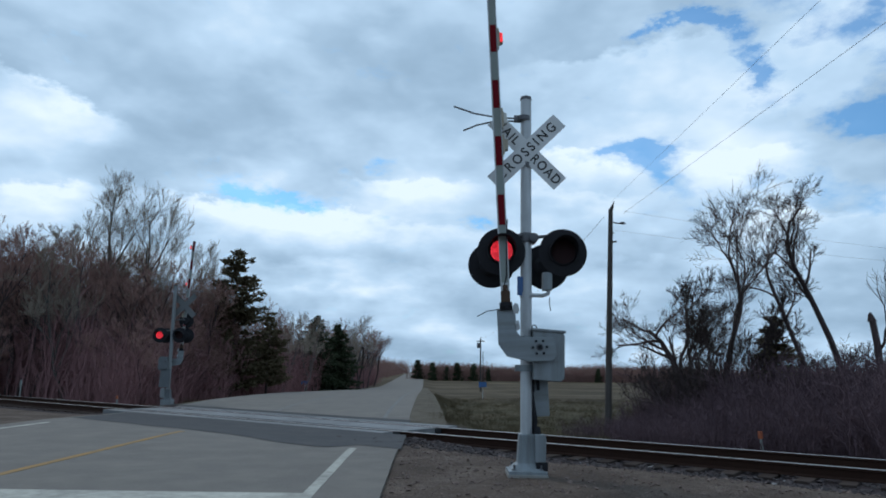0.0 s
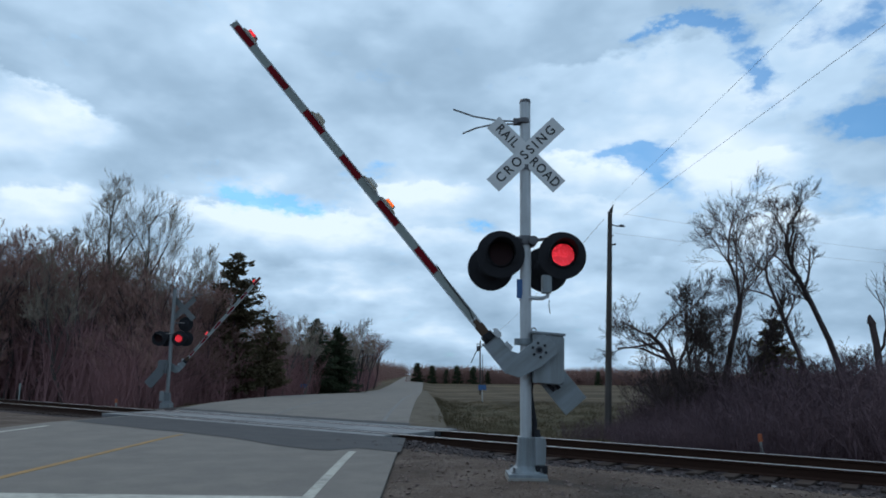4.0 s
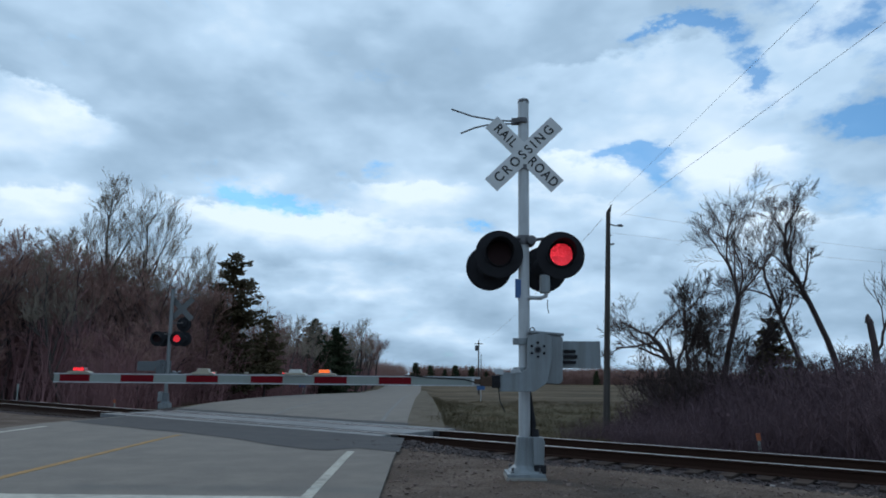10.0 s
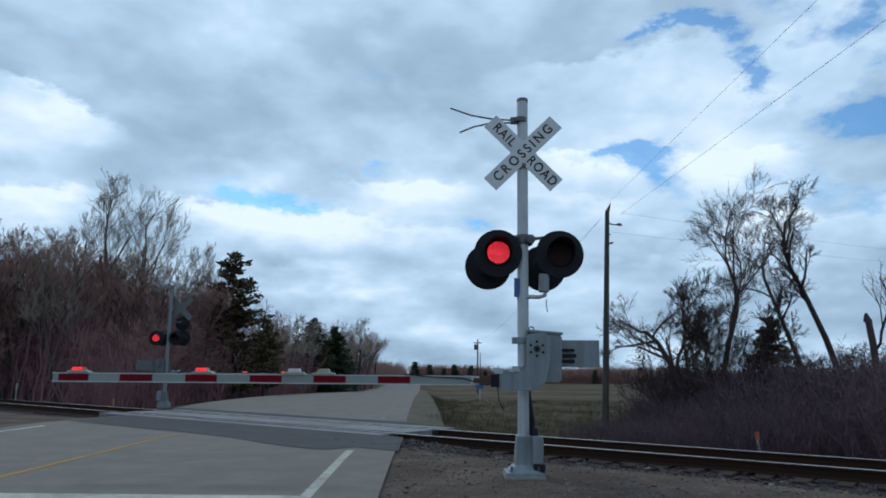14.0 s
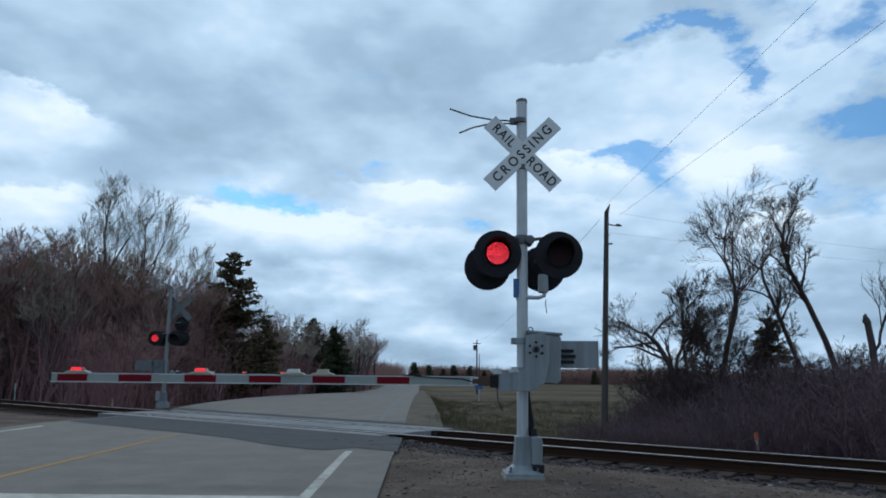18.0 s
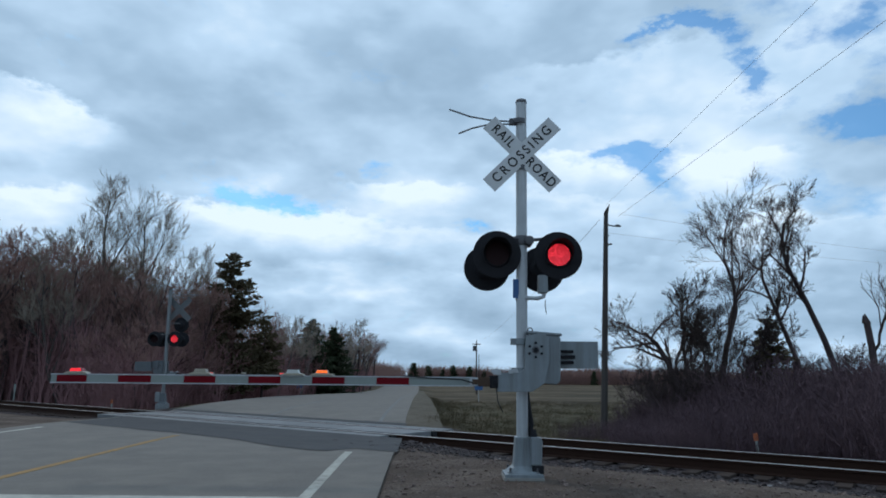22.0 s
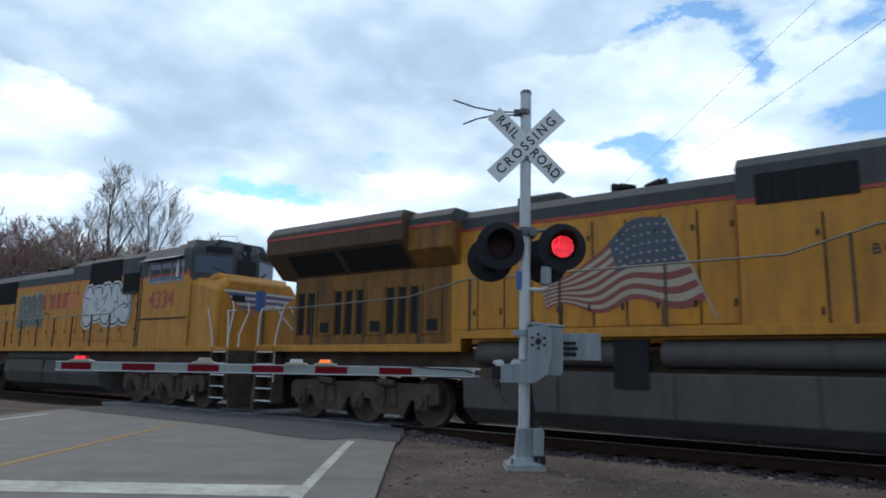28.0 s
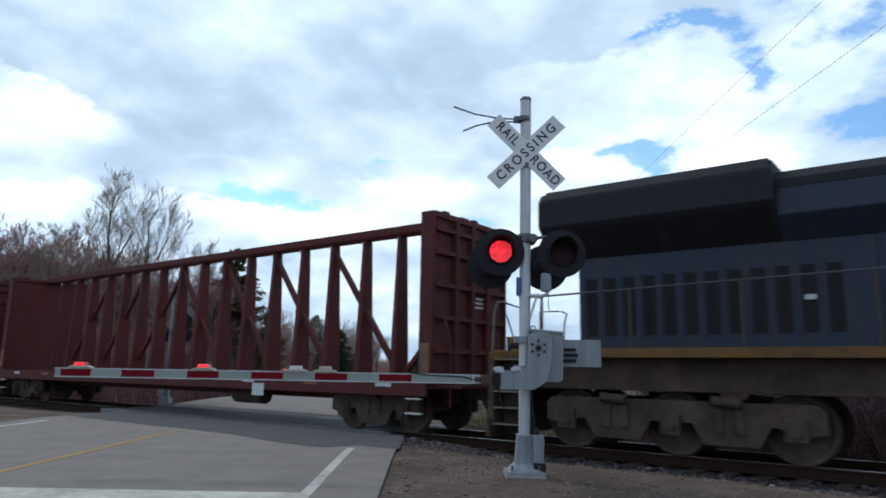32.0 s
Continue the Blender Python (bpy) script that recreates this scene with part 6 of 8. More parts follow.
def louvre(parent, x0, x1, z0, z1, side, y, n, paint):
    p = part("louvre", Shape().box(x0, x1, *sorted((side * y, side * (y + 0.004))), z0, z1), M_GRILLE, parent, "louvred vent")
    s = Shape()
    for i in range(n):
        z = z0 + (z1 - z0) * i / n
        h = (z1 - z0) / n
        s.add([(x0, side * (y + 0.004), z + h * 0.95), (x1, side * (y + 0.004), z + h * 0.95), (x1, side * (y + 0.028), z + h * 0.35), (x0, side * (y + 0.028), z + h * 0.35)], [(0, 1, 2, 3)])
    tagged(part("slats", s, paint, p), kind="stuff")


def hood_doors(parent, xs, z0, z1, side, y, paint):
    """Hinged doors with a seam, hinges and a latch."""
    for a, b in zip(xs, xs[1:]):
        d = part("hood_door", Shape().box(a + 0.018, b - 0.018, *sorted((side * y, side * (y + 0.022))), z0, z1), paint, parent, bevel=0.006)
        part("door_latch", Shape().box(b - 0.10, b - 0.06, *sorted((side * (y + 0.022), side * (y + 0.04))), z0 + 0.28, z0 + 0.40), M_GRILLE, d)
        part("door_latch", Shape().box(b - 0.10, b - 0.06, *sorted((side * (y + 0.022), side * (y + 0.04))), z1 - 0.36, z1 - 0.26), M_GRILLE, d)
        part("seam", Shape().box(b - 0.014, b + 0.014, *sorted((side * y, side * (y + 0.008))), z0, z1), M_GRILLE, d)


def horn(parent, x, y, z):
    h = part("horn_bracket", Shape().box(x - 0.35, x + 0.35, y - 0.03, y + 0.03, z, z + 0.10), M_GRILLE, parent)
    for d, k in ((-0.33, -1), (-0.1, -1), (0.15, 1), (0.34, 1), (0.3, 1)):
        part("horn_bell", Shape().cyl((x + d * 0.6, y + d * 0.3, z + 0.16), (x + d * 0.6 + k * 0.30, y + d * 0.3, z + 0.18), 0.035, 0.10, 10), M_GRILLE, h, smooth=True)


def fuel_tank(parent, x0, x1, paint):
    pr = [(-1.05, 0.22), (1.05, 0.22), (1.36, 0.50), (1.40, 1.24), (-1.40, 1.24), (-1.36, 0.50)]
    t = part("fuel_tank", Shape().prism(pr, x0, x1), paint, parent, "dusty grey fuel tank", 0.03)
    for k in range(3):
        x = x0 + (x1 - x0) * (0.25 + 0.25 * k)
        part("tank_seam", Shape().box(x - 0.01, x + 0.01, -1.412, -1.40, 0.5, 1.22), M_TRUCK, t)
    part("filler", Shape().cyl((x0 + 0.8, -1.46, 1.0), (x0 + 0.8, -1.38, 1.0), 0.08, n=12), M_TRUCK, t)


def end_platform(parent, x, d, steel, edge, rail_material, stripe):
    """Pilot, plow, step wells and end rails at an end. d is +1 in front."""
    part("pilot", Shape().box(*sorted((x - d * 0.62, x - d * 0.54)), -1.48, 1.48, 0.45, 1.62), steel, parent, "sooty pilot plate", 0.01)
    part("snow_plow", Shape().prism([(-1.45, 0.12), (1.45, 0.12), (1.45, 0.62), (-1.45, 0.62)], *sorted((x - d * 0.54, x - d * 0.46))), steel, parent, "black plow blade", 0.01)
    for side in (-1, 1):
        a, b = sorted((x - d * 0.66, x - d * 1.26))
        ladder(parent, a, b, side, (0.38, 0.68, 0.98, 1.28, 1.58), steel, edge)
        y = side * 1.47
        part("grab_rail", Shape().tube([(x - d * 0.62, y, 1.0), (x - d * 0.62, y, 1.7), (x - d * 0.66, y, 2.45), (x - d * 0.72, y, 2.66), (x - d * 0.72, side * 1.2, 2.70)], 0.02, 6), edge, parent, smooth=True)
        part("grab_rail", Shape().tube([(x - d * 1.30, y, 0.85), (x - d * 1.30, y, 1.8), (x - d * 1.42, y, 2.25), (x - d * 1.62, y, 2.78)], 0.02, 6), edge, parent, smooth=True)
        part("end_rail", Shape().tube([(x - d * 0.66, side * 0.35, 1.66), (x - d * 0.66, side * 0.35, 2.62), (x - d * 0.66, side * 1.2, 2.70)], 0.019, 6), rail_material, parent, smooth=True)
        if d > 0:
            for k in (0.0, 0.34):
                part("nose_rail", Shape().tube([(x - 1.12, side * (0.52 + k * 1.5), 2.98), (x - 1.0, side * (0.56 + k * 1.5), 2.72), (x - 0.72, side * (1.05 + k), 2.05), (x - 0.66, side * (1.10 + k), 1.15)], 0.020, 6), edge, parent, smooth=True)
        part("mu_hose", Shape().tube([(x - d * 0.60, side * 0.8, 1.5), (x - d * 0.40, side * 0.78, 1.2), (x - d * 0.45, side * 0.7, 0.9), (x - d * 0.58, side * 0.65, 0.8)], 0.022, 5), M_RUBBER_HOSE, parent)
    part("end_deck", Shape().box(*sorted((x - d * 0.56, x - d * 1.7)), -1.49, 1.49, 1.60, 1.70), stripe, parent)


def wing_emblem(parent, x, z, y0, y1, side, slope=0.0):
    """Striped blue wing on the nose, without letters."""
    for k in range(6):
        zz = z - k * 0.085
        a = y0 + (y1 - y0) * 0.10 * k
        part("emblem_stripe", Shape().box(x, x + 0.008, *sorted((side * y1, side * a)), zz - 0.055, zz), M_EMBLEM_BLUE if k % 2 else M_WHITE_PAINT, parent)


def cab(parent, x0, x1, x_nose, roof, paint, nose_paint, frame_paint, win, num_z, nose_w=1.20, nose_top=3.62, split=None, number="", num_mat=None, num_size=0.66, nose_h1=3.48, vee=0.0, top=4.74, band=None):
    """Wide cab with its nose: body, roof, windscreens, side windows, doors, lights."""
    c = part("cab", Shape().prism([(x0, 1.64), (x1, 1.64), (x1, 3.60), (x1 - 0.20, 4.0), (x0, 4.0)], -1.49, 1.49, "y"), paint, parent, "", 0.02)
    part("cab_roof", Shape().loft([ring(x0, 1.49, 4.0, top, 0.38), ring(x1 - 0.20, 1.49, 4.0, top, 0.38, x1 - 0.42)]), roof, c, "dark grey cab roof", 0.02)
    part("cab_seam", Shape().box(x0 - 0.03, x0 + 0.03, -1.50, 1.50, 1.70, 4.2), M_GRILLE, c)
    part("sun_shade", Shape().add([(x0 + 0.35, -1.48, 4.38), (x1 - 0.45, -1.48, 4.38), (x1 - 0.45, -1.78, 4.28), (x0 + 0.35, -1.78, 4.28), (x0 + 0.35, -1.48, 4.36), (x1 - 0.45, -1.48, 4.36), (x1 - 0.45, -1.78, 4.26), (x0 + 0.35, -1.78, 4.26)],
                                   [(0, 1, 2, 3), (7, 6, 5, 4), (0, 3, 7, 4), (1, 5, 6, 2), (3, 2, 6, 7)]), M_SHADE, c, "pale sun shade over the side window")
    for side in (-1, 1):
        window(c, win[0], win[1], win[2], win[3], side, 1.49, frame_paint, 3)
        a, b = sorted((side * 1.49, side * 1.51))
        if band:
            part("cab_band", Shape().box(x0 + 0.03, x1 - 0.19, *sorted((side * 1.49, side * 1.497)), band, 4.02), roof, c, "grey band round the side windows")
            part("cab_stripe", Shape().box(x0 + 0.03, x1 - 0.02, *sorted((side * 1.49, side * 1.503)), band - 0.07, band), M_RED_PAINT, c, "red dividing stripe")
        part("side_ledge", Shape().box(x0 + 0.10, x1 - 0.10, a, b, 2.52, 2.56), M_GRILLE, c)
    # windscreens on the sloping front, wipers, number boards
    if vee:
        # angled front: two windscreens meeting at a narrow middle, number boards above
        plan = [(x1 - 0.5, -1.47), (x1 - 0.04, -1.47), (x1 + vee, -0.42), (x1 + vee, 0.42), (x1 - 0.04, 1.47), (x1 - 0.5, 1.47)]
        front = part("cab_front", Shape().prism(plan, 3.58, 4.42, "z"), roof, c, "grey angled cab front", 0.02)
        part("brow", Shape().loft([[(x, y, 4.40) for x, y in plan], [(x - 0.02, y * 0.98, 4.58) for x, y in plan], [(x - 0.16, y * 0.86, 4.84) for x, y in plan]]), roof, front, "grey brow over the windscreens", 0.02)
        part("roof_hump", Shape().loft([ring(x0 + 1.05, 0.95, top - 0.04, top + 0.14, 0.10), ring(x1 + vee - 0.30, 0.90, top - 0.04, top + 0.14, 0.12)]), roof, c, "", 0.02)
        for sg in (-1, 1):
            p, q = Vector((x1 - 0.04, sg * 1.47, 0)), Vector((x1 + vee, sg * 0.42, 0))
            out = Vector((q.y - p.y, p.x - q.x, 0)).normalized() * -sg * 0.012
            u, v = p.lerp(q, 0.07) + out, p.lerp(q, 0.95) + out
            up = lambda w, z: (w.x, w.y, z)
            part("windscreen", Shape().add([up(u, 3.86), up(v, 3.78), up(v, 4.34), up(u, 4.36), up(u - out, 3.86), up(v - out, 3.78), up(v - out, 4.34), up(u - out, 4.36)],
                                           [(0, 1, 2, 3), (0, 4, 5, 1), (1, 5, 6, 2), (2, 6, 7, 3), (3, 7, 4, 0)]), M_GLASS, front, "dark windscreen")
            part("wiper", Shape().tube([up(v + out * 2, 3.80), up(u.lerp(v, 0.45) + out * 2, 4.05)], 0.012, 4), M_GRILLE, front)
            u, v = p.lerp(q, 0.30) + out * 2, p.lerp(q, 0.92) + out * 2
            part("number_board", Shape().add([up(u, 4.47), up(v, 4.47), up(v, 4.64), up(u, 4.64), up(u - out * 4, 4.47), up(v - out * 4, 4.47), up(v - out * 4, 4.64), up(u - out * 4, 4.64)],
                                             [(0, 1, 2, 3), (0, 4, 5, 1), (1, 5, 6, 2), (2, 6, 7, 3), (3, 7, 4, 0)]), M_GRILLE, front, "dark number board with unreadable digits")
            part("white_post", Shape().box(x1 - 0.72, x1 - 0.62, *sorted((sg * 1.49, sg * 1.53)), 3.74, 4.26), M_HAND_WHITE, c, "white mirror frame")
        part("roof_rail", Shape().tube([(x1 - 0.2, -0.5, 4.98), (x1 - 0.2, -0.5, 5.06), (x1 + 0.25, -0.2, 5.06), (x1 + 0.25, -0.2, 4.96)], 0.012, 4), M_HANDRAIL, c)
    for sg in (() if vee else (-1, 1)):
        s = Shape().add([(x1 - 0.025, sg * 0.09, 3.69), (x1 - 0.025, sg * 1.36, 3.69), (x1 - 0.175, sg * 1.36, 4.0), (x1 - 0.37, sg * 1.26, 4.34), (x1 - 0.37, sg * 0.09, 4.34), (x1 - 0.175, sg * 0.09, 4.0)], [(0, 1, 2, 5), (5, 2, 3, 4)])
        part("windscreen", s, M_GLASS, c, "dark windscreen")
        part("wiper", Shape().tube([(x1 + 0.0, sg * 0.3, 3.66), (x1 - 0.06, sg * 0.8, 3.84)], 0.01, 4), M_GRILLE, c)
        part("number_board", Shape().box(x1 - 0.46, x1 - 0.39, *sorted((sg * 0.45, sg * 0.95)), 4.45, 4.62), M_GRILLE, c, "dark number board with unreadable digits", 0.01)
    # nose, narrowing to the front, with sloping shoulders
    a = ring(x1 - 0.10, 1.43, 1.66, nose_top, 0.14)
    b = ring(x1 + (x_nose - x1) * 0.5, min(1.45, (1.43 + nose_w) / 2 + 0.10), 1.66, nose_top - 0.04, 0.26)
    d = ring(x_nose - 0.06, nose_w + 0.04, 1.66, nose_h1 + 0.03, 0.36)
    e = ring(x_nose, nose_w - 0.03, 1.66, nose_h1 - 0.05, 0.36)
    n = part("nose", Shape().loft([a, b, d, e]), nose_paint, c, "short rounded nose", 0.03)
    part("nose_door", Shape().box(x_nose - 0.01, x_nose + 0.025, 0.25, 0.85, 1.75, 2.9), nose_paint, n, bevel=0.01)
    part("nose_grille", Shape().box(x_nose - 0.02, x_nose + 0.012, -1.0, -0.55, 2.98, 3.16), M_GRILLE, n)
    if number:
        for side in (-1, 1):
            lettering(number, num_size, num_mat, c, pose((x0 + x1) / 2 - 0.08, side * 1.4935, num_z, 90, 0, 0 if side < 0 else 180), "road_number", 0.002, 0.92)
    # roof fittings
    part("cooling_unit", Shape().loft([ring(x0 + 0.25, 0.75, 4.70, 4.86, 0.06), ring(x0 + 1.0, 0.75, 4.70, 4.86, 0.06)]), roof, c, bevel=0.02)
    part("cooling_unit", Shape().loft([ring(x0 + 1.25, 0.85, 4.70, 4.90, 0.08), ring(x1 - 0.55, 0.85, 4.70, 4.90, 0.08)]), roof, c, bevel=0.02)
    part("antenna", Shape().cyl((x1 - 0.6, -0.3, 4.85), (x1 - 0.6, -0.3, 5.0), 0.012, n=5), M_GRILLE, c)
    return c, n


def headlights(n, x, z, y=-0.0, lit=True, pair="z"):
    box_ = part("headlight_case", Shape().box(x - 0.02, x + 0.04, y - 0.13, y + 0.13, z - 0.26, z + 0.26), M_GRILLE, n, bevel=0.02)
    for d in (-0.13, 0.13):
        p = (x + 0.045, y, z + d) if pair == "z" else (x + 0.045, y + d, z)
        part("headlight", Shape().cyl(p, (p[0] + 0.012, p[1], p[2]), 0.066, n=16), M_HEADLIGHT if lit else M_GLASS, box_, "burning headlight" if lit else "unlit headlight")


def ge_loco(name, label, q):
    """Long-hood locomotive with overhanging radiator wings. x runs from the rear coupler to the front one."""
    t = thing(name, label, "locomotive")
    body, roof, sillc = q["body"], q["roof"], q["sill"]
    hand = q["hand"]
    r0, r1, xs, c0, c1, xn = q["rad0"], q["rad1"], q["step"], q["cab0"], q["cab1"], q["nose"]
    low = q["low"]
    rad = q.get("rad_paint", body)
    up = q.get("shoulder_lift", 0.0)
    part("underframe", Shape().box(0.95, 21.4, -1.10, 1.10, 1.05, 1.60), M_TRUCK, t, bevel=0.02)
    # side sills: low at both ends, raised beside the engine
    for side in (-1, 1):
        y0, y1 = sorted((side * 1.06, side * 1.49))
        part("side_sill", Shape().box(0.6, low[0], y0, y1, 1.58, 1.74), sillc, t, q["sill_label"], 0.01)
        part("side_sill", Shape().box(low[0], low[1], y0, y1, 1.84, 1.99), sillc, t, q["sill_label"], 0.01)
        part("side_sill", Shape().box(low[1], 21.5, y0, y1, 1.60, 1.76), sillc, t, q["sill_label"], 0.01)
        part("sill_riser", Shape().box(low[0] - 0.05, low[0], y0, y1, 1.58, 1.99), body, t)
    # engine hood
    h0 = r1
    part("hood", Shape().prism([(-0.93, 1.74), (0.93, 1.74), (0.93, 4.16), (-0.93, 4.16)], h0, xs), body, t, "", 0.02)
    part("hood_roof", Shape().prism([(-0.932, 4.16), (0.932, 4.16), (0.932, 4.42), (0.72, 4.61), (-0.72, 4.61), (-0.932, 4.42)], h0, xs), roof, t, "grey hood roof", 0.02)
    part("equipment_hood", Shape().prism([(-1.18, 1.74), (1.18, 1.74), (1.18, 4.0), (-1.18, 4.0)], xs, c0), body, t, "", 0.02)
    part("equipment_roof", Shape().prism([(-1.185, 4.0), (1.185, 4.0), (1.185, 4.58), (1.0, 4.76), (-1.0, 4.76), (-1.185, 4.58)], xs, c0), roof, t, "", 0.02)
    if q.get("stripe"):
        for side in (-1, 1):
            part("red_stripe", Shape().box(h0, xs, *sorted((side * 0.932, side * 0.942)), 4.13, 4.19), M_RED_PAINT, t)
            part("red_stripe", Shape().box(xs, c0, *sorted((side * 1.185, side * 1.195)), 3.97, 4.03), M_RED_PAINT, t)
            part("red_stripe", Shape().box(r0, r0 + q["wing"], *sorted((side * 1.50, side * 1.51)), 4.37, 4.44), M_RED_PAINT, t)
            part("red_stripe", Shape().box(r0 + q["wing"], r1 + 0.25, *sorted((side * 1.30, side * 1.316)), 4.27, 4.34), M_RED_PAINT, t)
    # radiator section with wings
    part("radiator_body", Shape().prism([(-0.93, 1.74), (0.93, 1.74), (0.93, 3.5), (-0.93, 3.5)], r0 + 0.55, r1), rad, t, "", 0.02)
    wing = [(-0.93, 3.44), (-1.5, 4.02), (-1.5, 4.50), (-1.36, 4.68), (1.36, 4.68), (1.5, 4.50), (1.5, 4.02), (0.93, 3.44)]
    w = part("radiator_wing", Shape().prism(wing, r0, r0 + q["wing"]), q["wing_paint"], t, "overhanging radiator wing", 0.02)
    part("wing_roof", Shape().prism([(-1.503, 4.47), (-1.49, 4.54), (-1.36, 4.72), (1.36, 4.72), (1.49, 4.54), (1.503, 4.47)], r0 + 0.1, r0 + q["wing"] - 0.05), roof, w, "", 0.01)
    nar = [(-0.95, 3.44), (-1.30, 3.8), (-1.30, 4.38 + up), (-1.15, 4.52 + up), (1.15, 4.52 + up), (1.30, 4.38 + up), (1.30, 3.8), (0.95, 3.44)]
    part("radiator_shoulder", Shape().prism(nar, r0 + q["wing"], r1 + 0.25), rad, t, "", 0.02)
    part("shoulder_roof", Shape().prism([(-1.31, 4.26 + up), (-1.31, 4.40 + up), (-1.16, 4.56 + up), (1.16, 4.56 + up), (1.31, 4.40 + up), (1.31, 4.26 + up)], r0 + q["wing"], r1 + 0.26), roof, t, "", 0.01)
    for side in (-1, 1):
        # grille on the slope under the wing
        n_ = Vector((0, side * 0.58, -0.57)).normalized() * 0.012
        for a, b in ((r0 + 0.75, r0 + 0.75 + (q["wing"] - 1.0) * 0.46), (r0 + 0.85 + (q["wing"] - 1.0) * 0.48, r0 + q["wing"] - 0.12)):
            vs = [Vector((a, side * 1.0, 3.50)), Vector((b, side * 1.0, 3.50)), Vector((b, side * 1.43, 3.94)), Vector((a, side * 1.43, 3.94))]
            part("wing_grille", Shape().add([v + n_ for v in vs] + vs, [(0, 1, 2, 3), (0, 4, 5, 1), (1, 5, 6, 2), (2, 6, 7, 3), (3, 7, 4, 0)]), M_GRILLE, w, "black radiator grille")
        # tall narrow openings below
        x = r0 + 0.72
        k = 0
        while x < r1 - 0.35:
            part("door_frame", Shape().box(x - 0.08, x - 0.03, *sorted((side * 0.93, side * 0.96)), 1.95, 3.1), rad, t)
            if k % 4 == 2 and q.get("hatch"):
                part("hatch", Shape().box(x, x + 0.50, *sorted((side * 0.93, side * 0.955)), 1.98, 3.08), rad, t, bevel=0.01)
                part("hatch_vent", Shape().box(x + 0.1, x + 0.4, *sorted((side * 0.955, side * 0.965)), 2.05, 2.3), M_GRILLE, t)
                x += 0.60
            else:
                g = part("radiator_vent", Shape().box(x, x + 0.20, *sorted((side * 0.93, side * 0.938)), 2.0, 3.05), M_GRILLE, t, "tall dark vent")
                part("vent_bar", Shape().box(x + 0.095, x + 0.105, *sorted((side * 0.938, side * 0.95)), 2.0, 3.05), M_GRILLE, g)
                x += 0.36
            k += 1
        n = int((xs - r1) / q.get("door", 0.62))
        hood_doors(t, [r1 + 0.05 + (xs - r1 - 0.1) * i / n for i in range(n + 1)], 2.06, 4.02, side, 0.93, body)
        n2 = 5
        hood_doors(t, [xs + 0.10 + (c0 - xs - 0.2) * i / n2 for i in range(n2 + 1)], 1.86, 3.70, side, 1.18, body)
        for a, b, z0, z1 in q["grilles"]:
            grille(t, a, b, z0, z1, side, 1.185, 9, True)
        for a, b in q["louvres"]:
            louvre(t, a, b, 2.02, 2.26, side, 1.202, 5, body)
        if q.get("cab_louvres"):
            for a, b in q["cab_louvres"]:
                louvre(t, a, b, 1.86, 2.46, side, 1.492, 10, body)
        # air reservoirs
        for a, b in q["tanks"]:
            part("air_reservoir", Shape().cyl((a, side * 1.18, 1.56), (b, side * 1.18, 1.56), 0.235, n=16), M_TANK, t, "dark air reservoir", 0.03, True)
    part("exhaust_stack", Shape().loft([ring(q["stack"] - 0.5, 0.45, 4.55, 4.86, 0.05), ring(q["stack"] + 0.5, 0.45, 4.55, 4.86, 0.05)]), roof, t, "sooty exhaust stack", 0.02)
    horn(t, q["horn"], -0.25, 4.60)
    fuel_tank(t, *q["fuel"], M_TANK)
    truck(t, 3.9, 3, 1.88)
    truck(t, 17.85, 3, 1.88)
    c, n = cab(t, c0, c1, xn, roof, q["cab_paint"], q["nose_paint"], q["frame"], q["win"], q["num_z"], number=q["number"], num_mat=q["num_mat"], nose_top=3.64, nose_w=q.get("nose_w", 1.20), band=q.get("band"), num_size=q.get("num_size", 0.70), vee=q.get("vee", 0.0), top=q.get("top", 4.74))
    headlights(n, xn, 3.10, -0.12, q["lit"])
    for side in (-1, 1):
        if q["lit"]:
            case = part("ditch_light_case", Shape().box(21.50, 21.64, *sorted((side * 0.95, side * 1.25)), 1.62, 1.86), M_GRILLE, t, bevel=0.01)
            part("ditch_light", Shape().cyl((21.645, side * 1.1, 1.74), (21.66, side * 1.1, 1.74), 0.045, n=14), M_DITCH, case, "burning ditch light")
        fz = lambda x: 1.74 if x < low[0] else (1.98 if x < low[1] else 1.75)
        handrail(t, q["rail"], q["posts"], fz, hand, side)
    end_platform(t, 0.0, -1, M_TRUCK, q["edge"], hand, sillc)
    end_platform(t, 22.3, 1, M_TRUCK, q["edge"], hand, sillc)
    coupler(t, 0.0, -1)
    coupler(t, 22.3, 1)
    return t, c, n


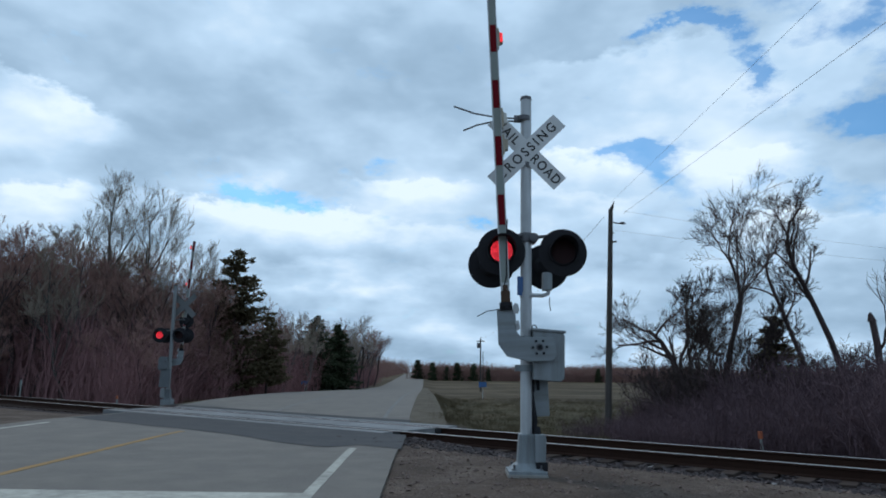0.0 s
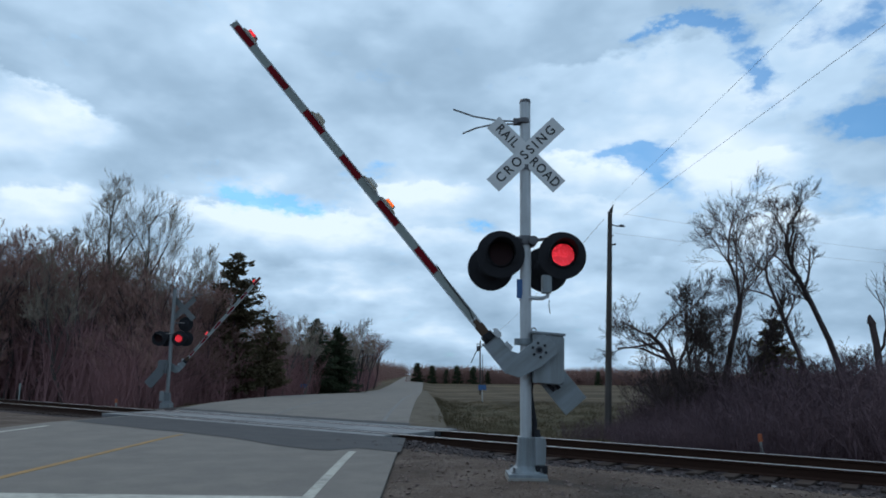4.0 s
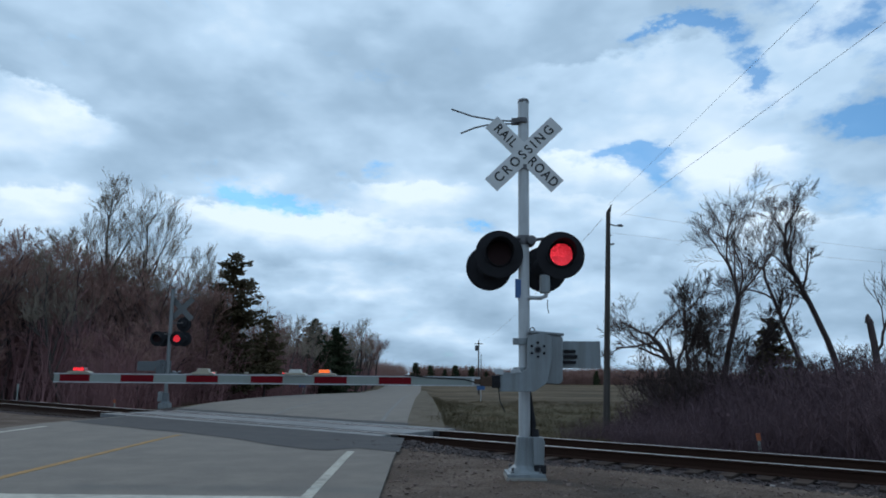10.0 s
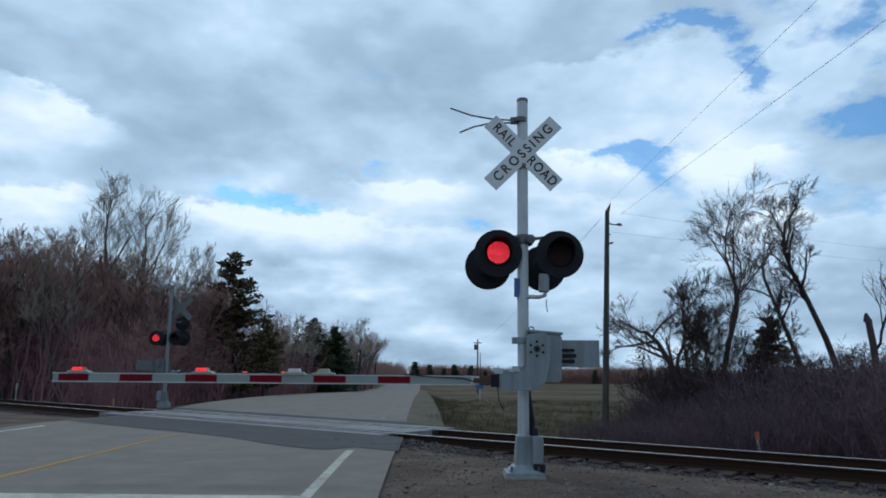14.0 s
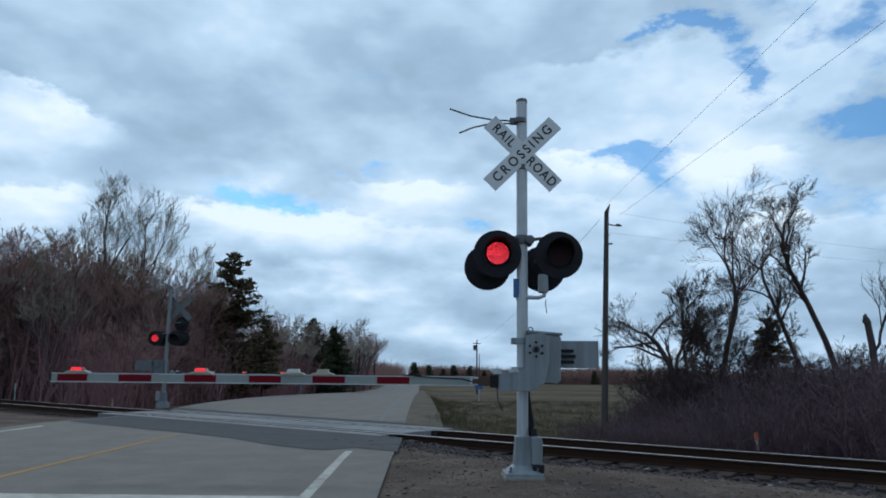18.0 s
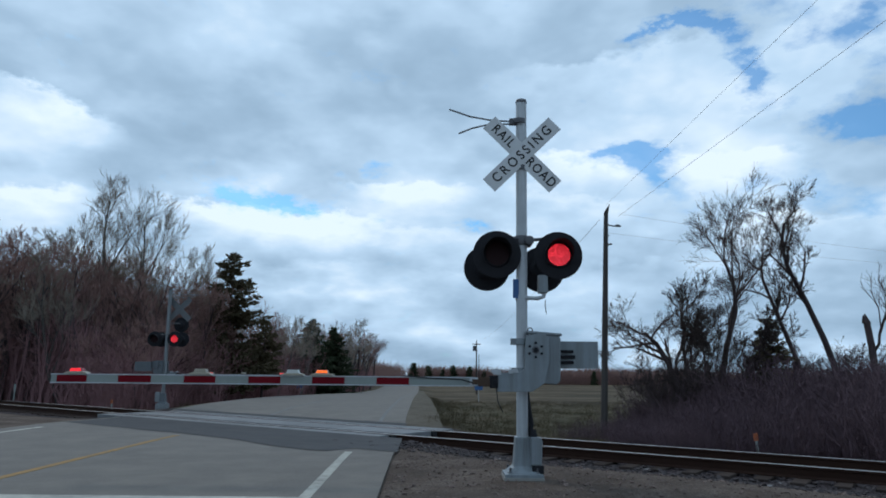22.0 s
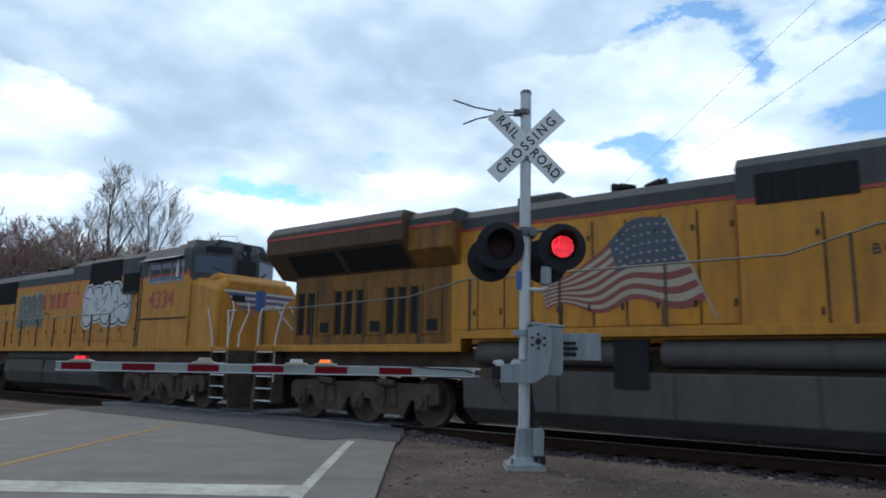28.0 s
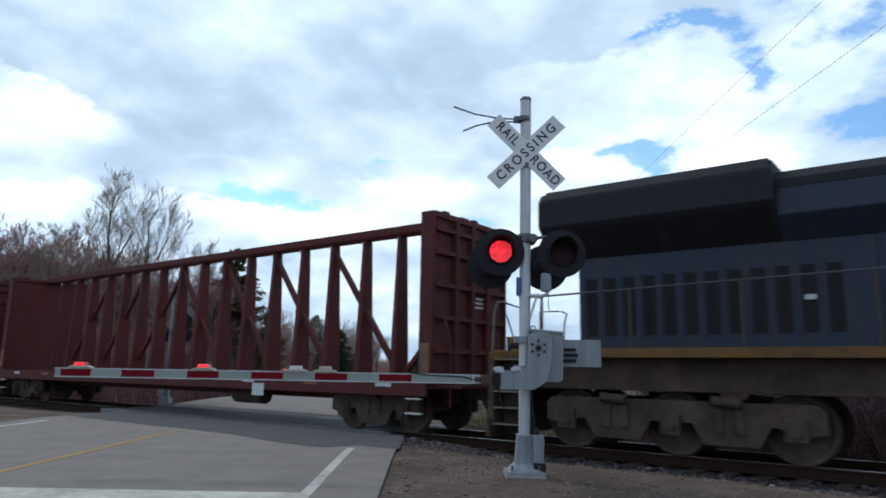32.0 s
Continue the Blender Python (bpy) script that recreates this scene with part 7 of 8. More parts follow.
def flag(parent, x0, x1, z0, z1, y):
    """A waving striped flag painted on the hood, seven red and six white stripes and a blue field, on a pole."""
    n = 24

    def edge(u, v):
        # the cloth hangs from a slanting pole, droops away from it and ripples
        drop = smoothstep(0.25, 0.85, u)
        zt = z1 - 0.95 * drop + 0.07 * math.sin(u * 11.0)
        zb = z0 + 0.32 + 0.11 * math.sin(u * 13.0 + 2.6) - 0.05 * u
        zz = zb + (zt - zb) * v
        lean = 0.44 * (z1 - zz)
        return Vector((x1 + lean * (1 - 0.75 * u) - (x1 - x0) * u + 0.05 * math.sin(zz * 6) * u, y, zz))

    for k in range(13):
        s = Shape()
        v0, v1 = k / 13, (k + 1) / 13
        s.v = [tuple(edge(i / n, v)) for i in range(n + 1) for v in (v0, v1)]
        s.f = [(2 * i, 2 * i + 2, 2 * i + 3, 2 * i + 1) for i in range(n)]
        part("flag_stripe", s, M_FLAG_RED if k % 2 == 0 else M_FLAG_WHITE, parent, "faded red painted stripe" if k % 2 == 0 else "faded white painted stripe")
    s = Shape()
    s.v = [tuple(edge(0.46 * i / 10, v) + Vector((0, -0.003, 0))) for i in range(11) for v in (6 / 13, 1.0)]
    s.f = [(2 * i, 2 * i + 2, 2 * i + 3, 2 * i + 1) for i in range(10)]
    part("flag_field", s, M_FLAG_BLUE, parent, "faded blue painted field")
    s = Shape()
    for a in range(8):
        for b in range(5):
            c = edge(0.03 + 0.42 * (a + 0.5 * (b % 2)) / 8, 6 / 13 + (7 / 13) * (b + 0.6) / 5.4) + Vector((0, -0.006, 0))
            vs = [c + Vector((0.035 * (1 if i % 2 == 0 else 0.42) * math.sin(i * math.pi / 5), 0, 0.035 * (1 if i % 2 == 0 else 0.42) * math.cos(i * math.pi / 5))) for i in range(10)]
            s.add(vs, [tuple(range(10))])
    tagged(part("flag_star", s, M_FLAG_WHITE, parent, "small white painted stars"), kind="stuff")
    a, b = edge(0, 1.04), edge(0, -0.24)
    part("flag_pole", Shape().cyl(a, b, 0.022, n=6), M_FLAG_WHITE, parent, "pale painted flag pole")


def blob(cx, cz, rx, rz, y, seed, n=18, rough=0.07):
    rng = random.Random(seed)
    vs = []
    for i in range(n):
        a = 2 * math.pi * i / n
        k = 1 + rng.uniform(-rough, rough)
        e = 0.62
        vs.append((cx + rx * k * math.copysign(abs(math.cos(a)) ** e, math.cos(a)), y, cz + rz * k * math.copysign(abs(math.sin(a)) ** e, math.sin(a))))
    return vs


def graffiti(parent, x0, x1, z0, z1, y, letters, fill, line, seed, halo=None, tilt=0.0):
    """Swollen sprayed shapes with outlines, not readable."""
    rng = random.Random(seed)
    w = (x1 - x0) / letters
    for i in range(letters):
        cx = x0 + w * (i + 0.5)
        cz = (z0 + z1) / 2 + rng.uniform(-0.06, 0.06) + tilt * (cx - (x0 + x1) / 2)
        h = (z1 - z0) / 2 * rng.uniform(0.86, 1.05)
        if halo:
            part("spray_halo", Shape().add(blob(cx, cz, w * 0.68, h * 1.10, y - 0.0015 * i * 0.3, seed + i), [tuple(range(18))]), halo, parent, "pale spray halo")
        part("spray_outline", Shape().add(blob(cx, cz, w * 0.60, h, y - 0.004 - 0.0015 * (i % 2), seed + i), [tuple(range(18))]), line, parent, "dark sprayed outline")
        part("spray_fill", Shape().add(blob(cx, cz, w * 0.52, h * 0.92, y - 0.008 - 0.0015 * (i % 2), seed + i), [tuple(range(18))]), fill, parent, "sprayed bubble shape")
        for k in range(3):
            a = rng.uniform(-0.5, 0.5)
            px, pz = cx + rng.uniform(-0.22, 0.22) * w, cz + rng.uniform(-0.45, 0.45) * h
            if k < 2:
                part("spray_stroke", Shape().box(-0.018, 0.018, -0.001, 0.001, -h * 0.30, h * 0.30), line, parent, at=pose(px, y - 0.0125, pz, 0, math.degrees(a) * (1 if k else 3), 0))
            else:
                part("spray_stroke", Shape().box(-w * 0.2, w * 0.2, -0.001, 0.001, -0.018, 0.018), line, parent, at=pose(px, y - 0.0125, pz, 0, math.degrees(a), 0))


def lead_loco():
    q = dict(body=M_YELLOW, roof=M_ROOF_GREY, sill=M_YELLOW, sill_label="yellow side sill", hand=M_HANDRAIL, edge=M_HAND_WHITE, stripe=True, hatch=True, rad_paint=M_GRIMY, shoulder_lift=0.08,
             rad0=0.80, rad1=6.35, wing=4.6, wing_paint=mat("sooty_wing_paint", (0.085, 0.048, 0.024), (0.050, 0.032, 0.022), 0.7, grain=5, dirt=(0.03, 0.024, 0.02), dirt_amount=0.6, streak=3),
             step=12.25, cab0=18.1, cab1=20.25, nose=21.15, low=(7.0, 15.9),
             grilles=[(12.55, 14.0, 3.92, 4.42), (15.3, 15.9, 3.9, 4.36), (16.15, 16.8, 3.9, 4.36), (17.1, 17.65, 3.86, 4.36)],
             louvres=[(15.9, 16.5), (17.1, 17.7)], cab_louvres=[(18.3, 18.75), (18.80, 19.15), (19.35, 19.70), (19.72, 20.10)],
             tanks=[(7.3, 10.2), (11.0, 14.6)], stack=8.2, horn=10.3, fuel=(7.0, 15.4), cab_paint=M_YELLOW, nose_paint=M_YELLOW, frame=M_ROOF_GREY,
             win=(18.40, 19.98, 3.58, 4.16), num_z=3.13, number="7301", num_mat=M_RED_PAINT, num_size=0.82, lit=True, vee=0.32, top=4.84, band=3.56,
             rail=[(0.75, 2.60), (5.6, 2.74), (7.1, 3.02), (13.0, 3.04), (14.2, 3.38), (18.0, 3.40)], posts=[0.8, 2.6, 4.3, 5.9, 7.2, 9.2, 11.15, 13.85])
    t, c, n = ge_loco("locomotive", "yellow and grey diesel locomotive with a painted flag, headlights burning", q)
    flag(t, 8.45, 11.04, 2.12, 3.92, -0.960)
    # shield emblem: blue top over red and white stripes
    e = part("emblem", Shape().prism([(16.97, 3.36), (17.02, 3.39), (17.24, 3.43), (17.46, 3.39), (17.51, 3.36), (17.50, 3.12), (16.98, 3.12)], -1.212, -1.206, "y"), M_EMBLEM_BLUE, t, "blue and striped shield emblem")
    part("emblem_field", Shape().prism([(16.985, 3.12), (17.495, 3.12), (17.48, 2.86), (17.40, 2.76), (17.24, 2.71), (17.08, 2.76), (17.0, 2.86)], -1.212, -1.206, "y"), M_WHITE_PAINT, e)
    part("emblem_bar", Shape().box(17.03, 17.45, -1.216, -1.212, 3.20, 3.29), M_WHITE_PAINT, e)
    for k in range(5):
        x = 17.02 + k * 0.096
        part("emblem_stripe", Shape().box(x, x + 0.048, -1.216, -1.212, 2.80, 3.11), M_RED_PAINT, e)
    lettering("BUILDING AMERICA", 0.225, M_SPRAY_LINE, t, pose(15.25, -1.2075, 3.06, 90, 0, 0), wide=0.90, gap=1.35)
    # the gap between the tanks gets its shade from a solid black block
    part("tank_gap_shade", Shape().box(10.18, 10.80, -1.41, -1.30, 0.97, 1.80), M_GRILLE, t, "black block standing for the shade between tanks")
    wing_emblem(n, 21.152, 2.82, 1.15, 0.12, -1)
    wing_emblem(n, 21.152, 2.82, 1.15, 0.12, 1)
    on_rails(t, -2.3)


def third_loco():
    q = dict(body=M_BLUE_BODY, roof=M_BLUE_ROOF, sill=mat("grimy_gold_sill", (0.22, 0.10, 0.020), (0.07, 0.04, 0.022), 0.7, grain=3, amount=0.9, patch=0.25), sill_label="grimy faded gold side sill", hand=M_HAND_DARK, edge=M_HANDRAIL, hatch=False, shoulder_lift=-0.04,
             rad0=1.65, rad1=7.0, wing=4.1, wing_paint=M_BLUE_ROOF, step=11.98, cab0=17.6, cab1=19.95, nose=21.15, nose_w=1.40, low=(1.0, 1.05),
             grilles=[(12.3, 13.3, 4.0, 4.44), (14.9, 15.5, 3.92, 4.40), (16.2, 16.9, 3.86, 4.36)], louvres=[(14.9, 15.5), (16.2, 16.8)], cab_louvres=[(18.0, 18.6), (18.9, 19.5)],
             tanks=[(8.5, 11.5)], stack=8.1, horn=9.9, fuel=(8.4, 14.9), vee=0.32, top=4.84, cab_paint=M_BLUE_BODY, nose_paint=M_BLUE_BODY, frame=M_SHADE,
             win=(17.95, 19.55, 3.70, 4.12), num_z=3.15, number="7201", num_mat=M_GOLD, lit=False, num_size=0.62,
             rail=[(1.6, 2.72), (7.5, 2.85), (12.4, 2.95), (13.4, 3.30), (17.5, 3.32)], posts=[1.7, 3.4, 5.2, 7.0, 8.9, 10.8, 12.4])
    t, c, n = ge_loco("locomotive", "dark blue diesel locomotive with faded orange markings and nose", q)
    # large emblem as plain blocks, with brackets
    for a, b, z0, z1 in ((8.75, 9.35, 2.52, 3.66), (9.55, 10.35, 2.52, 3.62), (10.5, 11.2, 2.55, 3.66)):
        for k in range(3):
            h = (z1 - z0) / 3
            part("emblem_block", Shape().box(a + (0.22 if k == 1 and a > 9 else 0), b - (0.22 if k == 1 and a > 9 else 0), -0.962, -0.958, z0 + h * k, z0 + h * (k + 0.98)), M_GOLD, t, "faded orange painted block")
    for x, d in ((8.45, 1), (11.55, -1)):
        part("emblem_bracket", Shape().box(x - 0.05, x + 0.05, -0.962, -0.958, 2.40, 3.80).box(*sorted((x, x + d * 0.22)), -0.962, -0.958, 3.70, 3.80).box(*sorted((x, x + d * 0.22)), -0.962, -0.958, 2.40, 2.50), M_GOLD, t, "faded orange bracket")
    for x in (8.6, 9.05, 10.7, 11.1):
        part("paint_spot", Shape().add(blob(x, 2.2, 0.13, 0.10, -0.960, int(x * 10)), [tuple(range(18))]), M_GOLD, t)
    part("nose_front", Shape().prism([(-1.34, 1.70), (1.34, 1.70), (1.34, 3.05), (1.00, 3.38), (-1.00, 3.38), (-1.34, 3.05)], 21.152, 21.162), M_GOLD, n, "faded orange nose front")
    part("number_bolt", Shape().prism([(18.0, 2.72), (18.7, 2.76), (18.6, 2.70), (19.4, 2.74), (19.1, 2.66), (18.7, 2.62), (18.75, 2.67)], -1.496, -1.493, "y"), M_GOLD, c, "faded lightning stroke")
    part("white_plate", Shape().box(20.15, 20.50, -1.462, -1.44, 1.95, 2.25), M_WHITE_PAINT, n, at=pose(0, 0, 0))
    for x, z in ((17.2, 3.75), (11.8, 3.35), (12.6, 3.5), (10.2, 2.0), (6.0, 2.5)):
        part("warning_label", Shape().box(x, x + 0.16, -1.209 if x > 11.98 else -0.962, -1.204 if x > 11.98 else -0.957, z, z + 0.08), M_WHITE_PAINT, t)
    on_rails(t, -47.1)


def second_loco():
    t = thing("locomotive", "yellow and grey diesel locomotive covered with graffiti", "locomotive")
    part("underframe", Shape().box(0.95, 21.4, -1.10, 1.10, 1.05, 1.60), M_TRUCK, t, bevel=0.02)
    x0, cab0, cab1, xn = 1.95, 17.28, 20.02, 21.32
    for side in (-1, 1):
        part("side_sill", Shape().box(0.6, 21.5, *sorted((side * 1.02, side * 1.48)), 1.58, 1.74), M_YELLOW, t, "yellow side sill", 0.01)
    part("hood", Shape().prism([(-0.94, 1.72), (0.94, 1.72), (0.94, 4.10), (-0.94, 4.10)], x0, cab0), M_YELLOW, t, "", 0.02)
    part("hood_roof", Shape().prism([(-0.942, 4.10), (0.942, 4.10), (0.942, 4.42), (0.66, 4.70), (-0.66, 4.70), (-0.942, 4.42)], x0, 11.6), M_ROOF_GREY, t, "grey hood roof", 0.02)
    part("brake_hatch", Shape().prism([(-0.945, 4.10), (0.945, 4.10), (0.945, 4.66), (0.75, 4.84), (-0.75, 4.84), (-0.945, 4.66)], 11.6, cab0), M_ROOF_GREY, t, "raised grey brake hatch", 0.02)
    part("end_wall", Shape().box(x0 - 0.03, x0, -0.86, 0.86, 1.75, 4.05), M_YELLOW, t, bevel=0.01)
    for side in (-1, 1):
        part("red_stripe", Shape().box(6.98, 12.9, *sorted((side * 0.942, side * 0.952)), 4.06, 4.12), M_RED_FADED, t)
        grille(t, 2.05, 6.90, 3.50, 4.40, side, 0.95, 30, True, "long black radiator grille")
        grille(t, 12.95, 15.1, 3.88, 4.68, side, 0.95, 14, True)
        g = part("inertial_filter", Shape().box(15.42, 16.92, *sorted((side * 0.94, side * 1.06)), 3.46, 4.20), M_ROOF_GREY, t, bevel=0.02)
        grille(g, 15.5, 16.85, 3.52, 4.12, side, 1.06, 12, True)
        hood_doors(t, [7.0, 7.75, 8.5, 9.25, 10.0, 10.75, 11.5, 12.25, 12.9], 1.95, 3.98, side, 0.94, M_YELLOW)
        hood_doors(t, [2.1, 3.15, 3.9, 4.65, 5.4, 6.15, 6.9], 1.9, 3.40, side, 0.94, M_YELLOW)
        hood_doors(t, [12.95, 14.2, 15.4, 16.3, 17.2], 1.95, 3.40, side, 0.94, M_YELLOW)
        handrail(t, [(1.9, 2.58), (2.2, 2.72), (15.6, 2.78), (16.2, 3.05), (17.1, 3.10)], [2.3, 3.6, 4.95, 6.3, 7.65, 9.0, 10.35, 11.7, 13.05, 14.4, 15.6], lambda x: 1.73, M_HANDRAIL, side)
        part("air_reservoir", Shape().cyl((7.6, side * 1.12, 1.42), (13.4, side * 1.12, 1.42), 0.17, n=14), M_TANK, t, "dark air reservoir", smooth=True)
    hatch = part("open_hatch", Shape().box(3.14, 3.90, -0.972, -0.95, 2.74, 3.42), M_RUST, t, "open rusty brown hatch", 0.006)
    rim = [(3.52 + 0.22 * math.cos(k * 0.5236), -0.978, 3.08 + 0.22 * math.sin(k * 0.5236)) for k in range(13)]
    part("brake_wheel", Shape().tube(rim, 0.022, 6).box(3.50, 3.54, -0.985, -0.970, 2.88, 3.28).box(3.32, 3.72, -0.985, -0.970, 3.06, 3.10), M_HANDRAIL, hatch, "pale brake wheel")
    part("hatch_plate", Shape().box(3.42, 3.72, -0.978, -0.960, 2.44, 2.68), M_GREY_SPRAY, t, "grey plate below the hatch", 0.004)
    for k, x in enumerate((3.0, 4.5, 6.0)):
        part("radiator_fan", Shape().cyl((x, 0, 4.66), (x, 0, 4.84), 0.66, n=24), M_ROOF_GREY, t, "low round fan housing", 0.02, True)
    part("exhaust_stack", Shape().box(9.6, 10.4, -0.3, 0.3, 4.68, 4.80), M_GRILLE, t)
    part("roof_eye", Shape().cyl((12.4, -0.6, 4.84), (12.4, -0.6, 4.95), 0.03, n=6), M_GRILLE, t)
    part("roof_eye", Shape().cyl((15.4, -0.6, 4.84), (15.4, -0.6, 4.95), 0.03, n=6), M_GRILLE, t)
    horn(t, 8.6, -0.2, 4.69)
    pr = [(-0.75, 0.22), (0.75, 0.22), (1.2, 0.45), (1.36, 0.85), (1.30, 1.28), (-1.30, 1.28), (-1.36, 0.85), (-1.2, 0.45)]
    tank = part("fuel_tank", Shape().prism(pr, 7.55, 14.9), M_TANK, t, "dusty rounded fuel tank", 0.05)
    part("tank_seam", Shape().box(10.9, 10.93, -1.37, -1.30, 0.5, 1.25), M_TRUCK, tank)
    truck(t, 4.0, 3, 1.75)
    truck(t, 18.3, 3, 1.75)
    c, n = cab(t, cab0, cab1, xn, M_ROOF_GREY, M_YELLOW, M_YELLOW, M_SHADE, (17.85, 19.6, 3.66, 4.20), 3.08, nose_w=1.41, nose_top=3.70, number="4334", num_mat=M_RED_PAINT, num_size=0.74, band=3.86, nose_h1=3.60, vee=0.55)
    part("brow", Shape().loft([ring(cab1 + 0.62, 1.30, 3.58, 3.72, 0.05), ring(cab1 + 0.9, 1.26, 3.60, 3.80, 0.06), ring(xn - 0.12, 0.9, 3.52, 3.62, 0.04)]), M_YELLOW, n, "rounded top of the nose", 0.03)
    part("side_door", Shape().box(cab0 + 0.12, cab0 + 0.16, -1.505, -1.49, 1.75, 3.9), M_GRILLE, c)
    headlights(c, cab1 + 0.53, 4.52, 0.0, False, "y")
    part("headlight_hood", Shape().box(cab1 + 0.40, cab1 + 0.62, -0.30, 0.30, 3.80, 4.30), M_GRILLE, c, "dark middle pillar", 0.02)
    wing_emblem(n, xn + 0.002, 3.30, 1.26, 0.18, -1)
    wing_emblem(n, xn + 0.002, 3.30, 1.26, 0.18, 1)
    part("nose_stripe", Shape().box(xn + 0.001, xn + 0.007, -0.16, 0.16, 2.75, 3.36), M_EMBLEM_BLUE, n, "blue emblem centre")
    # red letter blocks of the faded name
    for k in range(7):
        xa = 9.34 + k * 0.47 + (0.28 if k else 0)
        sh = Shape().box(xa, xa + 0.33, -0.968, -0.964, 3.16, 3.72)
        part("lettering_block", sh, M_RED_PAINT if k < 4 else M_RED_FADED, t, "weathered red letter block")
    graffiti(t, 12.75, 15.85, 2.48, 3.86, -0.985, 5, M_WHITE_PAINT, M_SPRAY_LINE, 40, M_WHITE_PAINT, 0.03)
    graffiti(t, 7.40, 9.40, 2.62, 3.84, -0.972, 4, M_GREY_SPRAY, M_PALE_SPRAY, 60, None, -0.03)
    graffiti(t, 7.30, 9.50, 2.48, 3.05, -0.978, 5, M_GREY_SPRAY, M_PALE_SPRAY, 90, None, 0.0)
    part("spray_scribble", Shape().tube([(9.6, -0.97, 2.95), (9.8, -0.97, 3.05), (10.0, -0.97, 2.9), (10.3, -0.97, 2.98)], 0.012, 4), M_GREY_SPRAY, t)
    end_platform(t, 0.0, -1, M_TRUCK, M_HAND_WHITE, M_HANDRAIL, M_YELLOW)
    end_platform(t, 22.56, 1, M_TRUCK, M_HAND_WHITE, M_HANDRAIL, M_YELLOW)
    coupler(t, 0.0, -1)
    coupler(t, 22.56, 1)
    on_rails(t, -24.86)


def beam_car():
    """A flat car with a tall centre truss and bulkheads at both ends; x runs from its front to its rear, backwards."""
    t = thing("centre_beam_car", "empty dark red centre-beam flat car with end bulkheads", "railway car", group="centre-beam cars")
    L = 21.2
    part("deck", Shape().prism([(-1.42, 0.96), (-1.42, 1.10), (1.42, 1.10), (1.42, 0.96), (0.5, 0.86), (-0.5, 0.86)], -L - 1.0, -1.0), M_CAR_RED, t, "dark red car deck", 0.01)
    for side in (-1, 1):
        part("side_sill", Shape().box(-L - 1.0, -1.0, *sorted((side * 1.40, side * 1.47)), 0.80, 1.12), M_CAR_RED, t, bevel=0.01)
        for k in range(9):
            x = -2.4 - k * 2.3
            part("reflector", Shape().box(x, x + 0.45, *sorted((side * 1.47, side * 1.475)), 0.98, 1.06), M_GOLD if k % 2 else M_WHITE_PAINT, t, "reflective plate")
    part("centre_sill", Shape().box(-L - 0.6, -1.4, -0.33, 0.33, 0.62, 0.90), M_CAR_RED, t)
    for xb, d in ((-1.05, 1), (-L - 0.95, -1)):
        b = part("bulkhead", Shape().box(xb - 0.10, xb + 0.10, -1.40, 1.40, 1.10, 4.64), M_CAR_RED, t, "ribbed dark red end bulkhead", 0.01)
        part("bulkhead_edge", Shape().box(xb - 0.18, xb + 0.16, -1.46, -1.36, 1.06, 4.72), M_CAR_RED, b, bevel=0.01)
        part("bulkhead_edge", Shape().box(xb - 0.18, xb + 0.16, 1.36, 1.46, 1.06, 4.72), M_CAR_RED, b, bevel=0.01)
        part("bulkhead_top", Shape().box(xb - 0.16, xb + 0.16, -1.36, 1.36, 4.60, 4.73), M_CAR_RED, b, bevel=0.01)
        for z in (1.75, 2.45, 3.15, 3.85, 4.35):
            part("bulkhead_rib", Shape().box(*sorted((xb + d * 0.10, xb + d * 0.19)), -1.36, 1.36, z - 0.05, z + 0.05), M_CAR_RED, b, bevel=0.008)
        for y in (-0.62, 0.0, 0.62):
            part("bulkhead_post", Shape().box(*sorted((xb + d * 0.10, xb + d * 0.21)), y - 0.06, y + 0.06, 1.15, 4.60), M_CAR_RED, b, bevel=0.008)
        for y in (-0.9, 0.2):
            part("roof_lug", Shape().box(xb + d * 0.02, xb + d * 0.1, y - 0.1, y + 0.1, 4.73, 4.80), M_CAR_RED, b)
        for k in range(3):
            part("stencil_bar", Shape().box(*sorted((xb + d * 0.101, xb + d * 0.104)), 0.25 - 0.02 * k, 0.55, 2.95 - k * 0.10, 3.0 - k * 0.10), M_WHITE_PAINT, b)
        part("yellow_strip", Shape().box(xb - 0.14, xb + 0.1, -1.464, -1.460, 1.25, 1.9), M_GOLD, b)
        for side in (-1, 1):
            part("grab_iron", Shape().tube([(xb + d * 0.55, side * 1.3, 0.6), (xb + d * 0.55, side * 1.3, 1.9), (xb + d * 0.30, side * 1.3, 2.6), (xb + d * 0.2, side * 1.3, 2.75)], 0.018, 5), M_CAR_RED, t)
            for z in (0.45, 0.75):
                part("sill_step", Shape().box(*sorted((xb - d * 0.1, xb - d * 0.5)), *sorted((side * 1.36, side * 1.46)), z - 0.015, z + 0.015), M_HAND_WHITE, t)
        part("brake_platform", Shape().box(*sorted((xb + d * 0.1, xb + d * 0.75)), -1.2, 1.2, 0.98, 1.04), M_CAR_RED, t)
    # truss: a deep top chord, posts wider at the foot, and diagonals
    beam = part("top_chord", Shape().prism([(-0.13, 4.60), (0.13, 4.60), (0.17, 4.66), (0.17, 4.84), (-0.17, 4.84), (-0.17, 4.66)], -L - 0.9, -1.1), M_CAR_RED, t, "dark red top chord", 0.01)
    xs = [-3.0 - 1.18 * k for k in range(16)]
